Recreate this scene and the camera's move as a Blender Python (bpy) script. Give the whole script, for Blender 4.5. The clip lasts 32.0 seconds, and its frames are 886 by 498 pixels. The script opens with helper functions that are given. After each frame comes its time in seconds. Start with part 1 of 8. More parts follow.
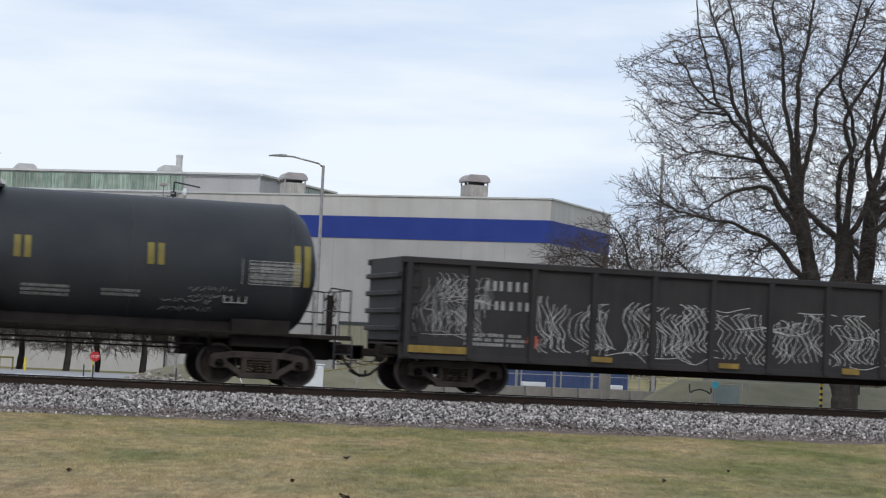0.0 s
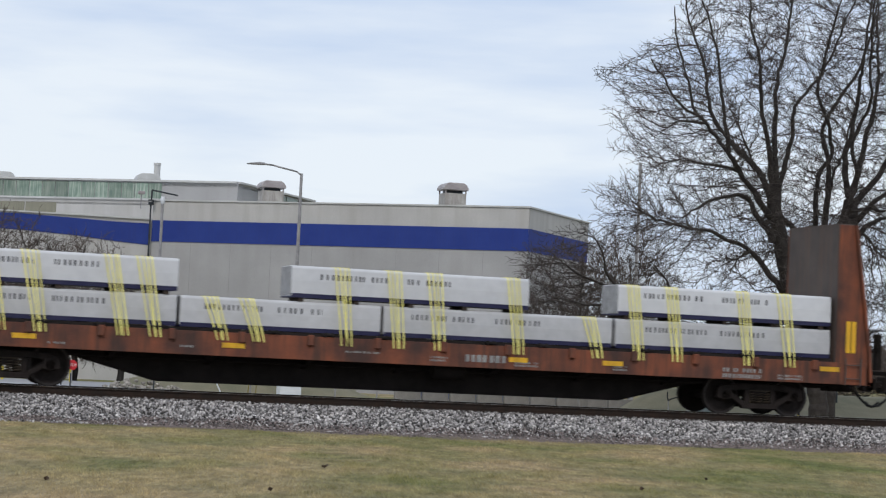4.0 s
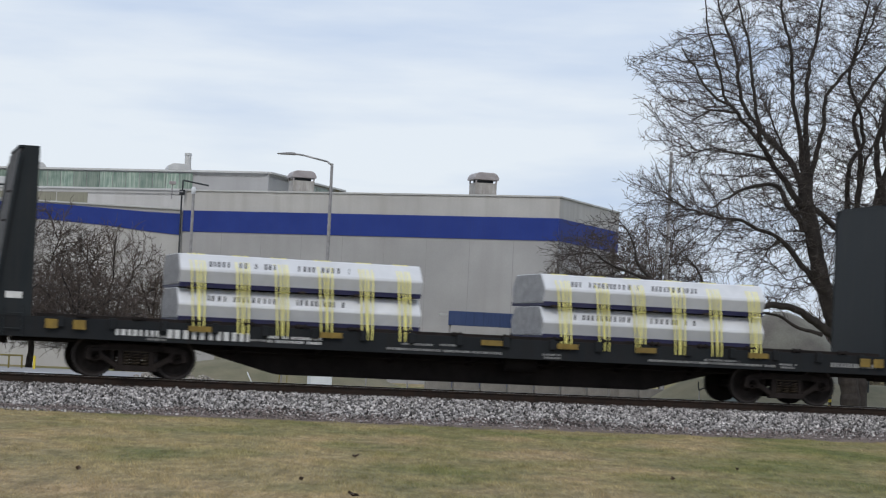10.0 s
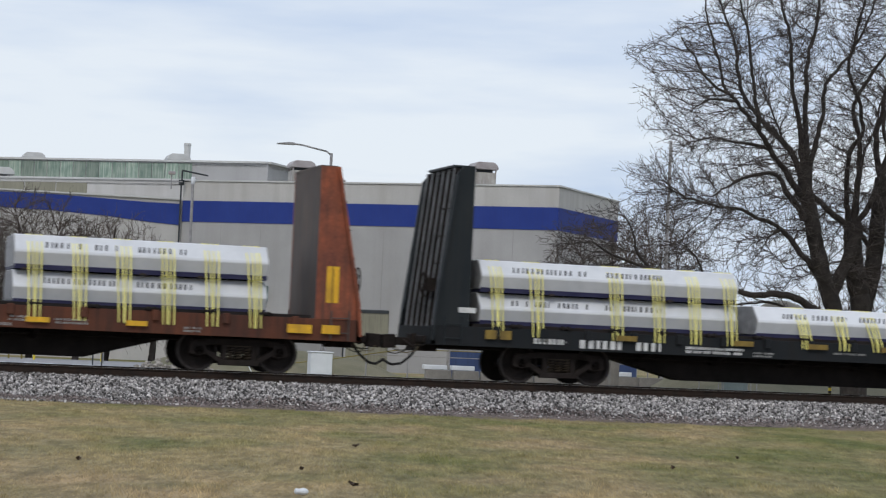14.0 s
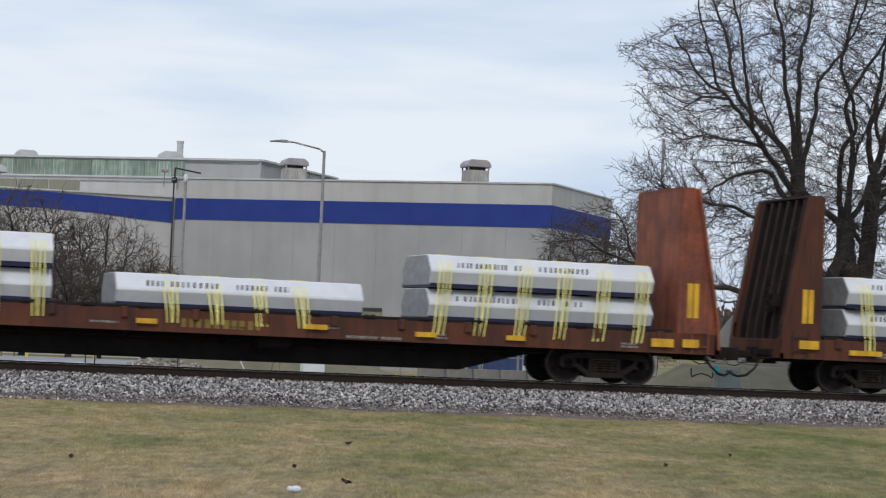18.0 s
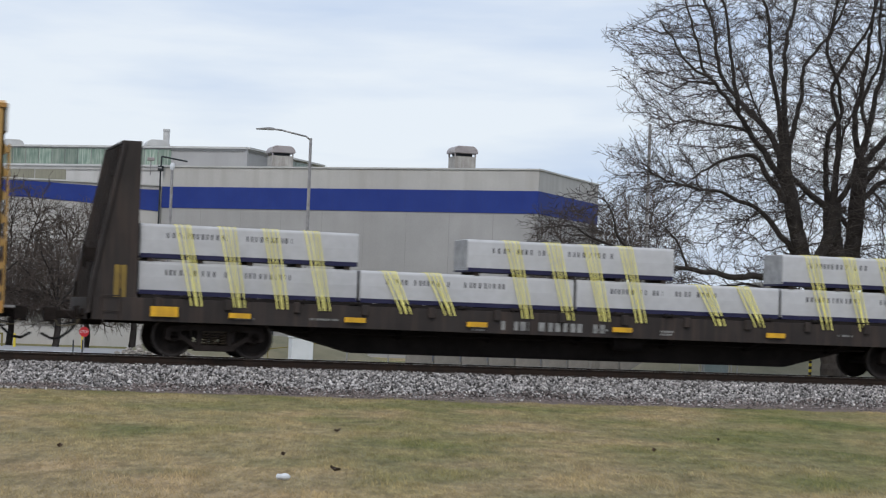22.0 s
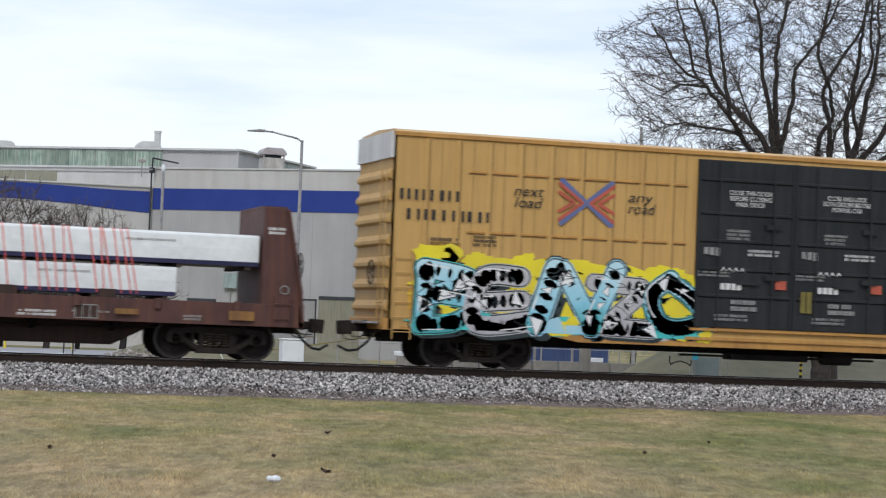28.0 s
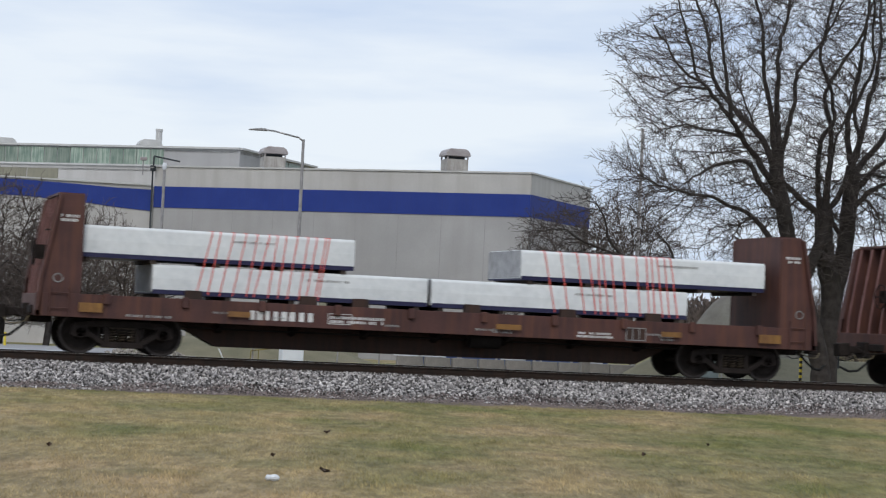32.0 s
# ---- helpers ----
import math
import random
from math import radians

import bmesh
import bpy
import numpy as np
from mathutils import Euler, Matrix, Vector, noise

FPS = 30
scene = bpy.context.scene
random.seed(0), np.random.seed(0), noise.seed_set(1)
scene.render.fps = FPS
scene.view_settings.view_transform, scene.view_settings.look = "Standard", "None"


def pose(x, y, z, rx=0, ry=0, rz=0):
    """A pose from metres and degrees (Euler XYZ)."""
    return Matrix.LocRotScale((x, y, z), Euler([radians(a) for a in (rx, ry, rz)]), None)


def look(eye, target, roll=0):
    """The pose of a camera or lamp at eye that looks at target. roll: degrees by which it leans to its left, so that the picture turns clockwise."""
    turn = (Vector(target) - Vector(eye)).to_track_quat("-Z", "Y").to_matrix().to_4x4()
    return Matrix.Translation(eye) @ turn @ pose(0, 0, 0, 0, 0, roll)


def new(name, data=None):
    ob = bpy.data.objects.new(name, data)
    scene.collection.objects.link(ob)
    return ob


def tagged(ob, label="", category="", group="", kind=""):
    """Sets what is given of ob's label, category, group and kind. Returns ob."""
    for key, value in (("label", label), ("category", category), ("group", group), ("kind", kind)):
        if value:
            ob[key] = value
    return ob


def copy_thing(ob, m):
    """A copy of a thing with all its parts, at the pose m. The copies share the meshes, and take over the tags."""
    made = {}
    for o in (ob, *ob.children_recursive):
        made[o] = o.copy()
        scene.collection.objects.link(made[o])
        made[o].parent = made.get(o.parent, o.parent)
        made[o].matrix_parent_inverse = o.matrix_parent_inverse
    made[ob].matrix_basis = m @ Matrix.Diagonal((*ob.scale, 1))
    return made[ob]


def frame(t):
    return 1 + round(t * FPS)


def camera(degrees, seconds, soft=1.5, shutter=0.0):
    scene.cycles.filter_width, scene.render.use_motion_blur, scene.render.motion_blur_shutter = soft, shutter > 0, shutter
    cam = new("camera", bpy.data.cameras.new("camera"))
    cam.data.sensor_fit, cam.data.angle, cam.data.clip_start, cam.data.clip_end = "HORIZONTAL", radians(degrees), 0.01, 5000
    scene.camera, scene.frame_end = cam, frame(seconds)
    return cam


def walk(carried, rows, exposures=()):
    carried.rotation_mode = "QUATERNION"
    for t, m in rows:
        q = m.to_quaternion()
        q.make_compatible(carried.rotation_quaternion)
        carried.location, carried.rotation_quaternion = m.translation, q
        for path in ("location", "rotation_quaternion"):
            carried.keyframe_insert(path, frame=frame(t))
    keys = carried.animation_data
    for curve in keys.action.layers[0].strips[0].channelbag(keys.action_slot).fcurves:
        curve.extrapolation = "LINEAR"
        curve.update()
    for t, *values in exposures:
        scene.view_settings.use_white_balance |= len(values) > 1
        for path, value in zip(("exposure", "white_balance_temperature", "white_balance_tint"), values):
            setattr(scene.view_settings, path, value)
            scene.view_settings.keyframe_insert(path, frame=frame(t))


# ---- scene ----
EYE = (0.0, -46.8, 1.68)
RAIL = 0.67          # rail head above the lawn


def aim(yaw, pitch, roll):
    """Camera pose: yaw to the right of the track's normal, pitch up, roll clockwise."""
    a, b = radians(yaw), radians(pitch)
    way = Vector((math.sin(a) * math.cos(b), math.cos(a) * math.cos(b), math.sin(b)))
    return look(EYE, Vector(EYE) + 100 * way, roll)


cam = camera(23.64, 32.0, soft=1.2, shutter=0.25)
walk(cam, [
    (0, aim(16.266, 2.688, 2.732)),
    (0.5, aim(16.273, 2.727, 2.633)),
    (1, aim(16.283, 2.769, 2.670)),
    (1.5, aim(16.315, 2.819, 2.624)),
    (2, aim(16.393, 2.868, 2.683)),
    (2.5, aim(16.437, 2.899, 2.725)),
    (3, aim(16.569, 2.923, 2.748)),
    (3.5, aim(16.695, 2.944, 2.769)),
    (5.5, aim(17.344, 2.888, 2.274)),
    (6, aim(17.334, 2.945, 2.112)),
    (6.5, aim(17.313, 2.961, 2.058)),
    (7, aim(17.163, 2.959, 2.010)),
    (7.5, aim(16.948, 2.901, 2.298)),
    (8, aim(16.743, 2.810, 2.352)),
    (8.5, aim(16.527, 2.730, 2.405)),
    (9, aim(16.329, 2.671, 2.529)),
    (9.5, aim(16.174, 2.626, 2.667)),
    (10, aim(16.033, 2.622, 2.691)),
    (10.5, aim(15.908, 2.624, 2.598)),
    (11, aim(15.857, 2.615, 2.530)),
    (11.5, aim(15.839, 2.574, 2.605)),
    (12, aim(15.835, 2.532, 2.621)),
    (12.5, aim(15.901, 2.497, 2.450)),
    (13, aim(15.936, 2.444, 2.348)),
    (13.5, aim(15.999, 2.384, 2.443)),
    (14, aim(16.056, 2.340, 2.554)),
    (14.5, aim(16.095, 2.323, 2.493)),
    (16.5, aim(16.129, 2.275, 2.408)),
    (17, aim(16.138, 2.272, 2.540)),
    (17.5, aim(16.178, 2.281, 2.557)),
    (18, aim(16.250, 2.284, 2.546)),
    (18.5, aim(16.334, 2.299, 2.398)),
    (19, aim(16.394, 2.302, 2.248)),
    (19.5, aim(16.413, 2.267, 2.111)),
    (20, aim(16.447, 2.205, 2.143)),
    (20.5, aim(16.491, 2.131, 2.193)),
    (21, aim(16.542, 2.049, 2.226)),
    (21.5, aim(16.596, 1.992, 2.182)),
    (22, aim(16.610, 1.936, 2.138)),
    (22.5, aim(16.650, 1.897, 2.186)),
    (23, aim(16.651, 1.895, 2.366)),
    (23.5, aim(16.702, 1.920, 2.378)),
    (24, aim(16.794, 1.946, 2.376)),
    (24.5, aim(16.884, 1.993, 2.370)),
    (25, aim(16.952, 2.002, 2.120)),
    (25.5, aim(17.003, 2.018, 2.026)),
    (27.5, aim(16.850, 2.023, 2.180)),
    (28, aim(16.848, 2.009, 2.261)),
    (28.5, aim(16.839, 2.022, 2.282)),
    (29, aim(16.847, 2.043, 2.326)),
    (29.5, aim(16.794, 2.053, 2.284)),
    (30, aim(16.784, 2.039, 2.419)),
    (30.5, aim(16.752, 2.043, 2.545)),
    (31, aim(16.784, 2.059, 2.685)),
    (31.5, aim(16.808, 2.045, 2.642)),
    (32, aim(16.833, 2.014, 2.685)),
], exposures=[(0, 0.10), (3, 0.07), (6, -0.08), (9, -0.05), (17, -0.03), (21, -0.01), (22.4, 0.0), (23.9, 0.2), (27.5, 0.28), (29.5, 0.06), (32, 0.03)])

# ---- world and sun ----
world = bpy.data.worlds.new("overcast_sky")
scene.world = world
world.use_nodes = True
wn, wl = world.node_tree.nodes, world.node_tree.links
wn.clear()
w_out = wn.new("ShaderNodeOutputWorld")
w_bg = wn.new("ShaderNodeBackground")
w_bg.inputs["Strength"].default_value = 1.0
sky = wn.new("ShaderNodeTexSky")
sky.sky_type, sky.sun_disc = "NISHITA", False
sky.sun_elevation, sky.sun_rotation = radians(38), radians(205)
sky_dim = wn.new("ShaderNodeMixRGB")
sky_dim.blend_type = "MULTIPLY"
sky_dim.inputs["Fac"].default_value = 1.0
sky_dim.inputs["Color2"].default_value = (0.10, 0.10, 0.10, 1)
w_tc = wn.new("ShaderNodeTexCoord")
w_map = wn.new("ShaderNodeMapping")
w_map.inputs["Scale"].default_value = (2.2, 2.2, 13.0)
w_no = wn.new("ShaderNodeTexNoise")
w_no.inputs["Scale"].default_value, w_no.inputs["Detail"].default_value, w_no.inputs["Roughness"].default_value = 2.1, 5, 0.5
w_ramp = wn.new("ShaderNodeValToRGB")
w_ramp.color_ramp.elements[0].position, w_ramp.color_ramp.elements[0].color = 0.36, (0.58, 0.69, 0.89, 1)
w_ramp.color_ramp.elements[1].position, w_ramp.color_ramp.elements[1].color = 0.62, (0.84, 0.90, 0.98, 1)
w_mix = wn.new("ShaderNodeMixRGB")
w_mix.inputs["Fac"].default_value = 0.88
wl.new(w_tc.outputs["Generated"], w_map.inputs["Vector"])
wl.new(w_map.outputs["Vector"], w_no.inputs["Vector"])
wl.new(w_no.outputs["Fac"], w_ramp.inputs["Fac"])
wl.new(sky.outputs["Color"], sky_dim.inputs["Color1"])
wl.new(sky_dim.outputs["Color"], w_mix.inputs["Color1"])
wl.new(w_ramp.outputs["Color"], w_mix.inputs["Color2"])
wl.new(w_mix.outputs["Color"], w_bg.inputs["Color"])
wl.new(w_bg.outputs["Background"], w_out.inputs["Surface"])

sun = new("sun", bpy.data.lights.new("sun", "SUN"))
sun.data.energy, sun.data.angle, sun.data.color = 1.3, radians(20), (1.0, 0.96, 0.9)
sun.matrix_world = look((-20, -45, 45), (0, 0, 0))


# ---- materials ----
def mat(name, col, col2=None, scale=3.0, rough=0.6, metal=0.0, streak=0.0, grime=None, bump=0.0, fine=40.0, vary=0.0, island=False, clump=0.5, spec=None, grain=0.28, run=1.0):
    """Painted or natural surface: two tones by a broad noise, fine grain, optional vertical streaks and grime."""
    m = bpy.data.materials.new(name)
    m.use_nodes = True
    n, l = m.node_tree.nodes, m.node_tree.links
    p = n["Principled BSDF"]
    p.inputs["Roughness"].default_value, p.inputs["Metallic"].default_value = rough, metal
    dark = max(col) < 0.08
    p.inputs["Specular IOR Level"].default_value = spec if spec is not None else (0.2 if dark else 0.4)
    tc = n.new("ShaderNodeTexCoord")
    col2 = col2 or tuple(c * 0.72 for c in col)
    a = n.new("ShaderNodeTexNoise")
    a.inputs["Scale"].default_value, a.inputs["Detail"].default_value = scale, 6
    l.new(tc.outputs["Object"], a.inputs["Vector"])
    r = n.new("ShaderNodeValToRGB")
    r.color_ramp.elements[0].position, r.color_ramp.elements[0].color = clump - 0.16, (*col, 1)
    r.color_ramp.elements[1].position, r.color_ramp.elements[1].color = clump + 0.18, (*col2, 1)
    l.new(a.outputs["Fac"], r.inputs["Fac"])
    out = r.outputs["Color"]
    g = n.new("ShaderNodeTexNoise")
    g.inputs["Scale"].default_value, g.inputs["Detail"].default_value = fine, 4
    l.new(tc.outputs["Object"], g.inputs["Vector"])
    gm = n.new("ShaderNodeMixRGB")
    gm.blend_type = "OVERLAY"
    gm.inputs["Fac"].default_value = grain
    l.new(out, gm.inputs["Color1"]), l.new(g.outputs["Fac"], gm.inputs["Color2"])
    out = gm.outputs["Color"]
    if streak:
        mp = n.new("ShaderNodeMapping")
        mp.inputs["Scale"].default_value = (5.0 * run, 5.0 * run, 0.35 * run)
        s = n.new("ShaderNodeTexNoise")
        s.inputs["Scale"].default_value, s.inputs["Detail"].default_value = 1.6, 5
        sr = n.new("ShaderNodeValToRGB")
        sr.color_ramp.elements[0].position, sr.color_ramp.elements[1].position = 0.45, 0.7
        sm = n.new("ShaderNodeMixRGB")
        sm.inputs["Color2"].default_value = (*(grime or tuple(c * 0.45 for c in col)), 1)
        sf = n.new("ShaderNodeMath")
        sf.operation = "MULTIPLY"
        sf.inputs[1].default_value = streak
        l.new(tc.outputs["Object"], mp.inputs["Vector"]), l.new(mp.outputs["Vector"], s.inputs["Vector"])
        l.new(s.outputs["Fac"], sr.inputs["Fac"]), l.new(sr.outputs["Color"], sf.inputs[0])
        l.new(sf.outputs[0], sm.inputs["Fac"]), l.new(out, sm.inputs["Color1"])
        out = sm.outputs["Color"]
    if vary:
        src = n.new("ShaderNodeNewGeometry").outputs["Random Per Island"] if island else n.new("ShaderNodeObjectInfo").outputs["Random"]
        mr = n.new("ShaderNodeMapRange")
        mr.inputs["To Min"].default_value, mr.inputs["To Max"].default_value = 1 - vary, 1 + vary
        hs = n.new("ShaderNodeHueSaturation")
        l.new(src, mr.inputs["Value"]), l.new(mr.outputs["Result"], hs.inputs["Value"]), l.new(out, hs.inputs["Color"])
        out = hs.outputs["Color"]
    l.new(out, p.inputs["Base Color"])
    rr = n.new("ShaderNodeMapRange")
    rr.inputs["To Min"].default_value, rr.inputs["To Max"].default_value = max(0.05, rough - 0.12), min(1.0, rough + 0.12)
    l.new(a.outputs["Fac"], rr.inputs["Value"]), l.new(rr.outputs["Result"], p.inputs["Roughness"])
    if bump:
        b = n.new("ShaderNodeBump")
        b.inputs["Strength"].default_value, b.inputs["Distance"].default_value = bump, 0.02
        l.new(g.outputs["Fac"], b.inputs["Height"]), l.new(b.outputs["Normal"], p.inputs["Normal"])
    return m


M = {}
def mk(key, *a, **k):
    M[key] = mat(key, *a, **k)

mk("rail_steel", (0.020, 0.014, 0.011), (0.034, 0.021, 0.015), 6, 0.7, 0.0, bump=0.2)
mk("rail_head", (0.42, 0.40, 0.38), (0.3, 0.27, 0.25), 4, 0.28, 0.9)
mk("tie_wood", (0.035, 0.027, 0.022), (0.06, 0.048, 0.04), 5, 0.9, bump=0.4, vary=0.25)
mk("gravel_pale", (0.205, 0.20, 0.165), (0.135, 0.122, 0.108), 0.9, 0.95, bump=0.5, fine=14)
mk("box_teal", (0.30, 0.37, 0.36), (0.25, 0.31, 0.30), 2.0, 0.6, streak=0.4)
mk("rock_grey", (0.36, 0.33, 0.29), (0.19, 0.17, 0.15), 3.0, 0.9, bump=0.4, vary=0.4)
mk("mound_grass", (0.17, 0.15, 0.095), (0.12, 0.115, 0.07), 0.7, 0.95, bump=0.4, fine=12)
mk("wrap_end", (0.22, 0.22, 0.225), (0.34, 0.34, 0.345), 5.0, 0.7, bump=0.3)
mk("ballast_stone", (0.45, 0.425, 0.412), (0.135, 0.125, 0.122), 9.0, 0.9, bump=0.3, fine=90, vary=0.88, island=True)
mk("ballast_bed", (0.11, 0.098, 0.09), (0.06, 0.053, 0.05), 14, 0.95, bump=0.6, fine=60)
mk("sign_cyan", (0.05, 0.38, 0.52), (0.04, 0.32, 0.46), 3.0, 0.5)
mk("sheet_teal", (0.21, 0.255, 0.265), (0.17, 0.215, 0.225), 1.5, 0.7)
mk("dirty_stone", (0.20, 0.165, 0.155), (0.09, 0.073, 0.070), 2.2, 0.95, bump=0.3, fine=90, vary=0.8, island=True)
mk("soil", (0.165, 0.128, 0.112), (0.105, 0.082, 0.074), 1.2, 0.95, bump=0.5, fine=30)
mk("truck_iron", (0.02, 0.0165, 0.0152), (0.032, 0.026, 0.024), 4, 0.75, 0.1, bump=0.2, spec=0.06)
mk("truck_dusty", (0.052, 0.042, 0.037), (0.032, 0.026, 0.024), 3, 0.85, bump=0.2, spec=0.1)
mk("wheel_dusty", (0.035, 0.027, 0.025), (0.022, 0.018, 0.017), 4, 0.8, spec=0.1)
mk("spring_rust", (0.055, 0.042, 0.03), (0.035, 0.027, 0.02), 8, 0.7)
mk("wheel_steel", (0.021, 0.0178, 0.0165), (0.033, 0.027, 0.025), 5, 0.65, 0.0, spec=0.06)
mk("tread_steel", (0.06, 0.052, 0.05), (0.035, 0.03, 0.028), 5, 0.45, 0.6)
mk("under_black", (0.027, 0.0225, 0.0215), (0.0165, 0.0145, 0.014), 2, 0.8, spec=0.06)
mk("hose_pale", (0.16, 0.13, 0.07), (0.09, 0.075, 0.05), 5, 0.7)
mk("paint_fade_ink", (0.05, 0.05, 0.06), (0.13, 0.13, 0.14), 6.0, 0.6)
mk("hose_rubber", (0.012, 0.012, 0.012), (0.02, 0.02, 0.02), 5, 0.65)
mk("tank_black", (0.0245, 0.0275, 0.0325), (0.037, 0.0395, 0.0435), 0.8, 0.42, streak=0.35, grime=(0.05, 0.048, 0.045))
mk("gondola_black", (0.022, 0.0205, 0.0215), (0.034, 0.031, 0.0315), 1.0, 0.6, streak=0.5, grime=(0.034, 0.032, 0.032))
mk("rust_orange", (0.225, 0.066, 0.03), (0.062, 0.03, 0.024), 1.3, 0.75, streak=0.75, grime=(0.045, 0.028, 0.022))
mk("rust_brown", (0.070, 0.029, 0.021), (0.13, 0.046, 0.025), 0.9, 0.75, streak=0.6, grime=(0.035, 0.024, 0.02))
mk("rust_dark", (0.047, 0.029, 0.024), (0.031, 0.0225, 0.02), 1.2, 0.75, streak=0.5, grime=(0.075, 0.035, 0.024))
mk("red_oxide", (0.17, 0.04, 0.027), (0.10, 0.032, 0.024), 1.1, 0.7, streak=0.5)
mk("oxide_orange", (0.29, 0.078, 0.034), (0.15, 0.046, 0.028), 1.7, 0.7, streak=0.7, grime=(0.07, 0.034, 0.024), fine=16, grain=0.5)
mk("maroon", (0.080, 0.032, 0.027), (0.050, 0.022, 0.020), 1.3, 0.68, streak=0.6, grime=(0.125, 0.048, 0.026))
mk("brown_grey", (0.040, 0.034, 0.032), (0.028, 0.024, 0.023), 1.0, 0.7, streak=0.5, grime=(0.08, 0.055, 0.045))
mk("deep_green", (0.0125, 0.0162, 0.0192), (0.0195, 0.0235, 0.0262), 0.9, 0.5, streak=0.4, grime=(0.026, 0.026, 0.025))
mk("inner_brown", (0.085, 0.068, 0.060), (0.055, 0.045, 0.042), 0.8, 0.7, streak=0.6, grime=(0.12, 0.07, 0.05))
# paler grey-green for the inner face of one end wall
mk("green_pale", (0.125, 0.130, 0.122), (0.085, 0.09, 0.086), 0.8, 0.6, streak=0.5, grime=(0.10, 0.10, 0.09))
mk("sill_green", (0.015, 0.0172, 0.0195), (0.021, 0.023, 0.0252), 0.9, 0.65, streak=0.4, grime=(0.02, 0.018, 0.017), spec=0.1)
# lighter tones for rib flanges, painted as if they catch the sky's light
mk("green_edge_light", (0.17, 0.175, 0.185), (0.09, 0.093, 0.10), 2.0, 0.6)
mk("maroon_edge_light", (0.24, 0.12, 0.11), (0.14, 0.065, 0.06), 2.0, 0.65)
mk("box_yellow", (0.50, 0.305, 0.10), (0.44, 0.265, 0.085), 0.5, 0.6, streak=0.4, grime=(0.32, 0.185, 0.065))
mk("box_trim", (0.46, 0.24, 0.06), (0.36, 0.18, 0.05), 1.2, 0.6, streak=0.4)
mk("box_roof", (0.55, 0.36, 0.17), (0.42, 0.27, 0.13), 1.0, 0.6)
mk("door_black", (0.0145, 0.0165, 0.019), (0.022, 0.024, 0.027), 1.0, 0.5, streak=0.3, grime=(0.045, 0.042, 0.04))
mk("end_grey", (0.60, 0.60, 0.59), (0.48, 0.47, 0.46), 1.0, 0.6, streak=0.4)
mk("reflector_yellow", (0.75, 0.42, 0.02), (0.55, 0.30, 0.02), 3.0, 0.45, streak=0.35, grime=(0.25, 0.14, 0.03))
mk("reflector_amber", (0.25, 0.165, 0.03), (0.15, 0.10, 0.025), 3.0, 0.55, streak=0.4)
mk("reflector_dull", (0.25, 0.125, 0.03), (0.16, 0.075, 0.028), 3.0, 0.6, streak=0.5)
mk("stripe_yellow", (0.19, 0.155, 0.028), (0.125, 0.10, 0.027), 3.0, 0.55)
mk("paint_white", (0.66, 0.66, 0.65), (0.5, 0.5, 0.49), 4.0, 0.6)
mk("paint_fade", (0.30, 0.30, 0.29), (0.18, 0.18, 0.18), 5.0, 0.7)
mk("paint_ink", (0.02, 0.02, 0.022), (0.035, 0.035, 0.035), 4.0, 0.6)
mk("dark_line", (0.26, 0.15, 0.055), (0.19, 0.11, 0.045), 2.0, 0.7)
mk("paint_red", (0.44, 0.085, 0.05), (0.34, 0.075, 0.045), 3.0, 0.55)
mk("paint_blue", (0.085, 0.12, 0.29), (0.12, 0.13, 0.23), 3.0, 0.55)
mk("spray_magenta", (0.44, 0.045, 0.22), (0.34, 0.03, 0.17), 1.5, 0.5)
mk("spray_purple", (0.10, 0.02, 0.11), (0.15, 0.03, 0.13), 1.5, 0.5)
mk("spray_purple2", (0.28, 0.025, 0.15), (0.2, 0.02, 0.13), 1.5, 0.5)
mk("spray_cyan", (0.24, 0.49, 0.64), (0.36, 0.54, 0.60), 1.5, 0.5)
mk("spray_teal", (0.04, 0.38, 0.38), (0.06, 0.44, 0.42), 1.5, 0.5)
mk("spray_olive", (0.36, 0.36, 0.06), (0.28, 0.29, 0.06), 1.5, 0.5)
mk("spray_green", (0.13, 0.40, 0.24), (0.22, 0.45, 0.30), 1.5, 0.5)
mk("spray_yellow", (0.72, 0.60, 0.02), (0.62, 0.50, 0.03), 1.5, 0.5)
mk("spray_silver", (0.44, 0.43, 0.44), (0.34, 0.33, 0.36), 1.5, 0.45)
mk("spray_white", (0.72, 0.72, 0.72), (0.6, 0.6, 0.62), 2.5, 0.5)
mk("spray_dark", (0.025, 0.035, 0.04), (0.04, 0.05, 0.05), 1.5, 0.5)
mk("spray_pale", (0.40, 0.395, 0.395), (0.22, 0.215, 0.215), 2.5, 0.7)
mk("spray_bright", (0.52, 0.515, 0.51), (0.34, 0.335, 0.33), 2.5, 0.7)
mk("spray_chalk", (0.20, 0.195, 0.195), (0.11, 0.107, 0.107), 2.5, 0.7)
mk("wrap_grey", (0.49, 0.49, 0.505), (0.445, 0.445, 0.46), 1.3, 0.42, bump=0.12, fine=5, vary=0.06, grain=0.14)
mk("wrap_white", (0.58, 0.585, 0.605), (0.53, 0.535, 0.56), 1.3, 0.38, bump=0.12, fine=5, vary=0.06, grain=0.14)
mk("wrap_bright", (0.66, 0.68, 0.685), (0.58, 0.60, 0.61), 1.0, 0.42, bump=0.3, fine=6, vary=0.04)
mk("wrap_sheen", (0.64, 0.65, 0.675), (0.575, 0.585, 0.61), 1.3, 0.36, bump=0.12, fine=5, vary=0.06, grain=0.14)
mk("wrap_navy", (0.018, 0.018, 0.055), (0.03, 0.03, 0.07), 2.0, 0.5)
mk("strap_yellow", (0.80, 0.74, 0.23), (0.71, 0.64, 0.19), 3.0, 0.5, vary=0.12)
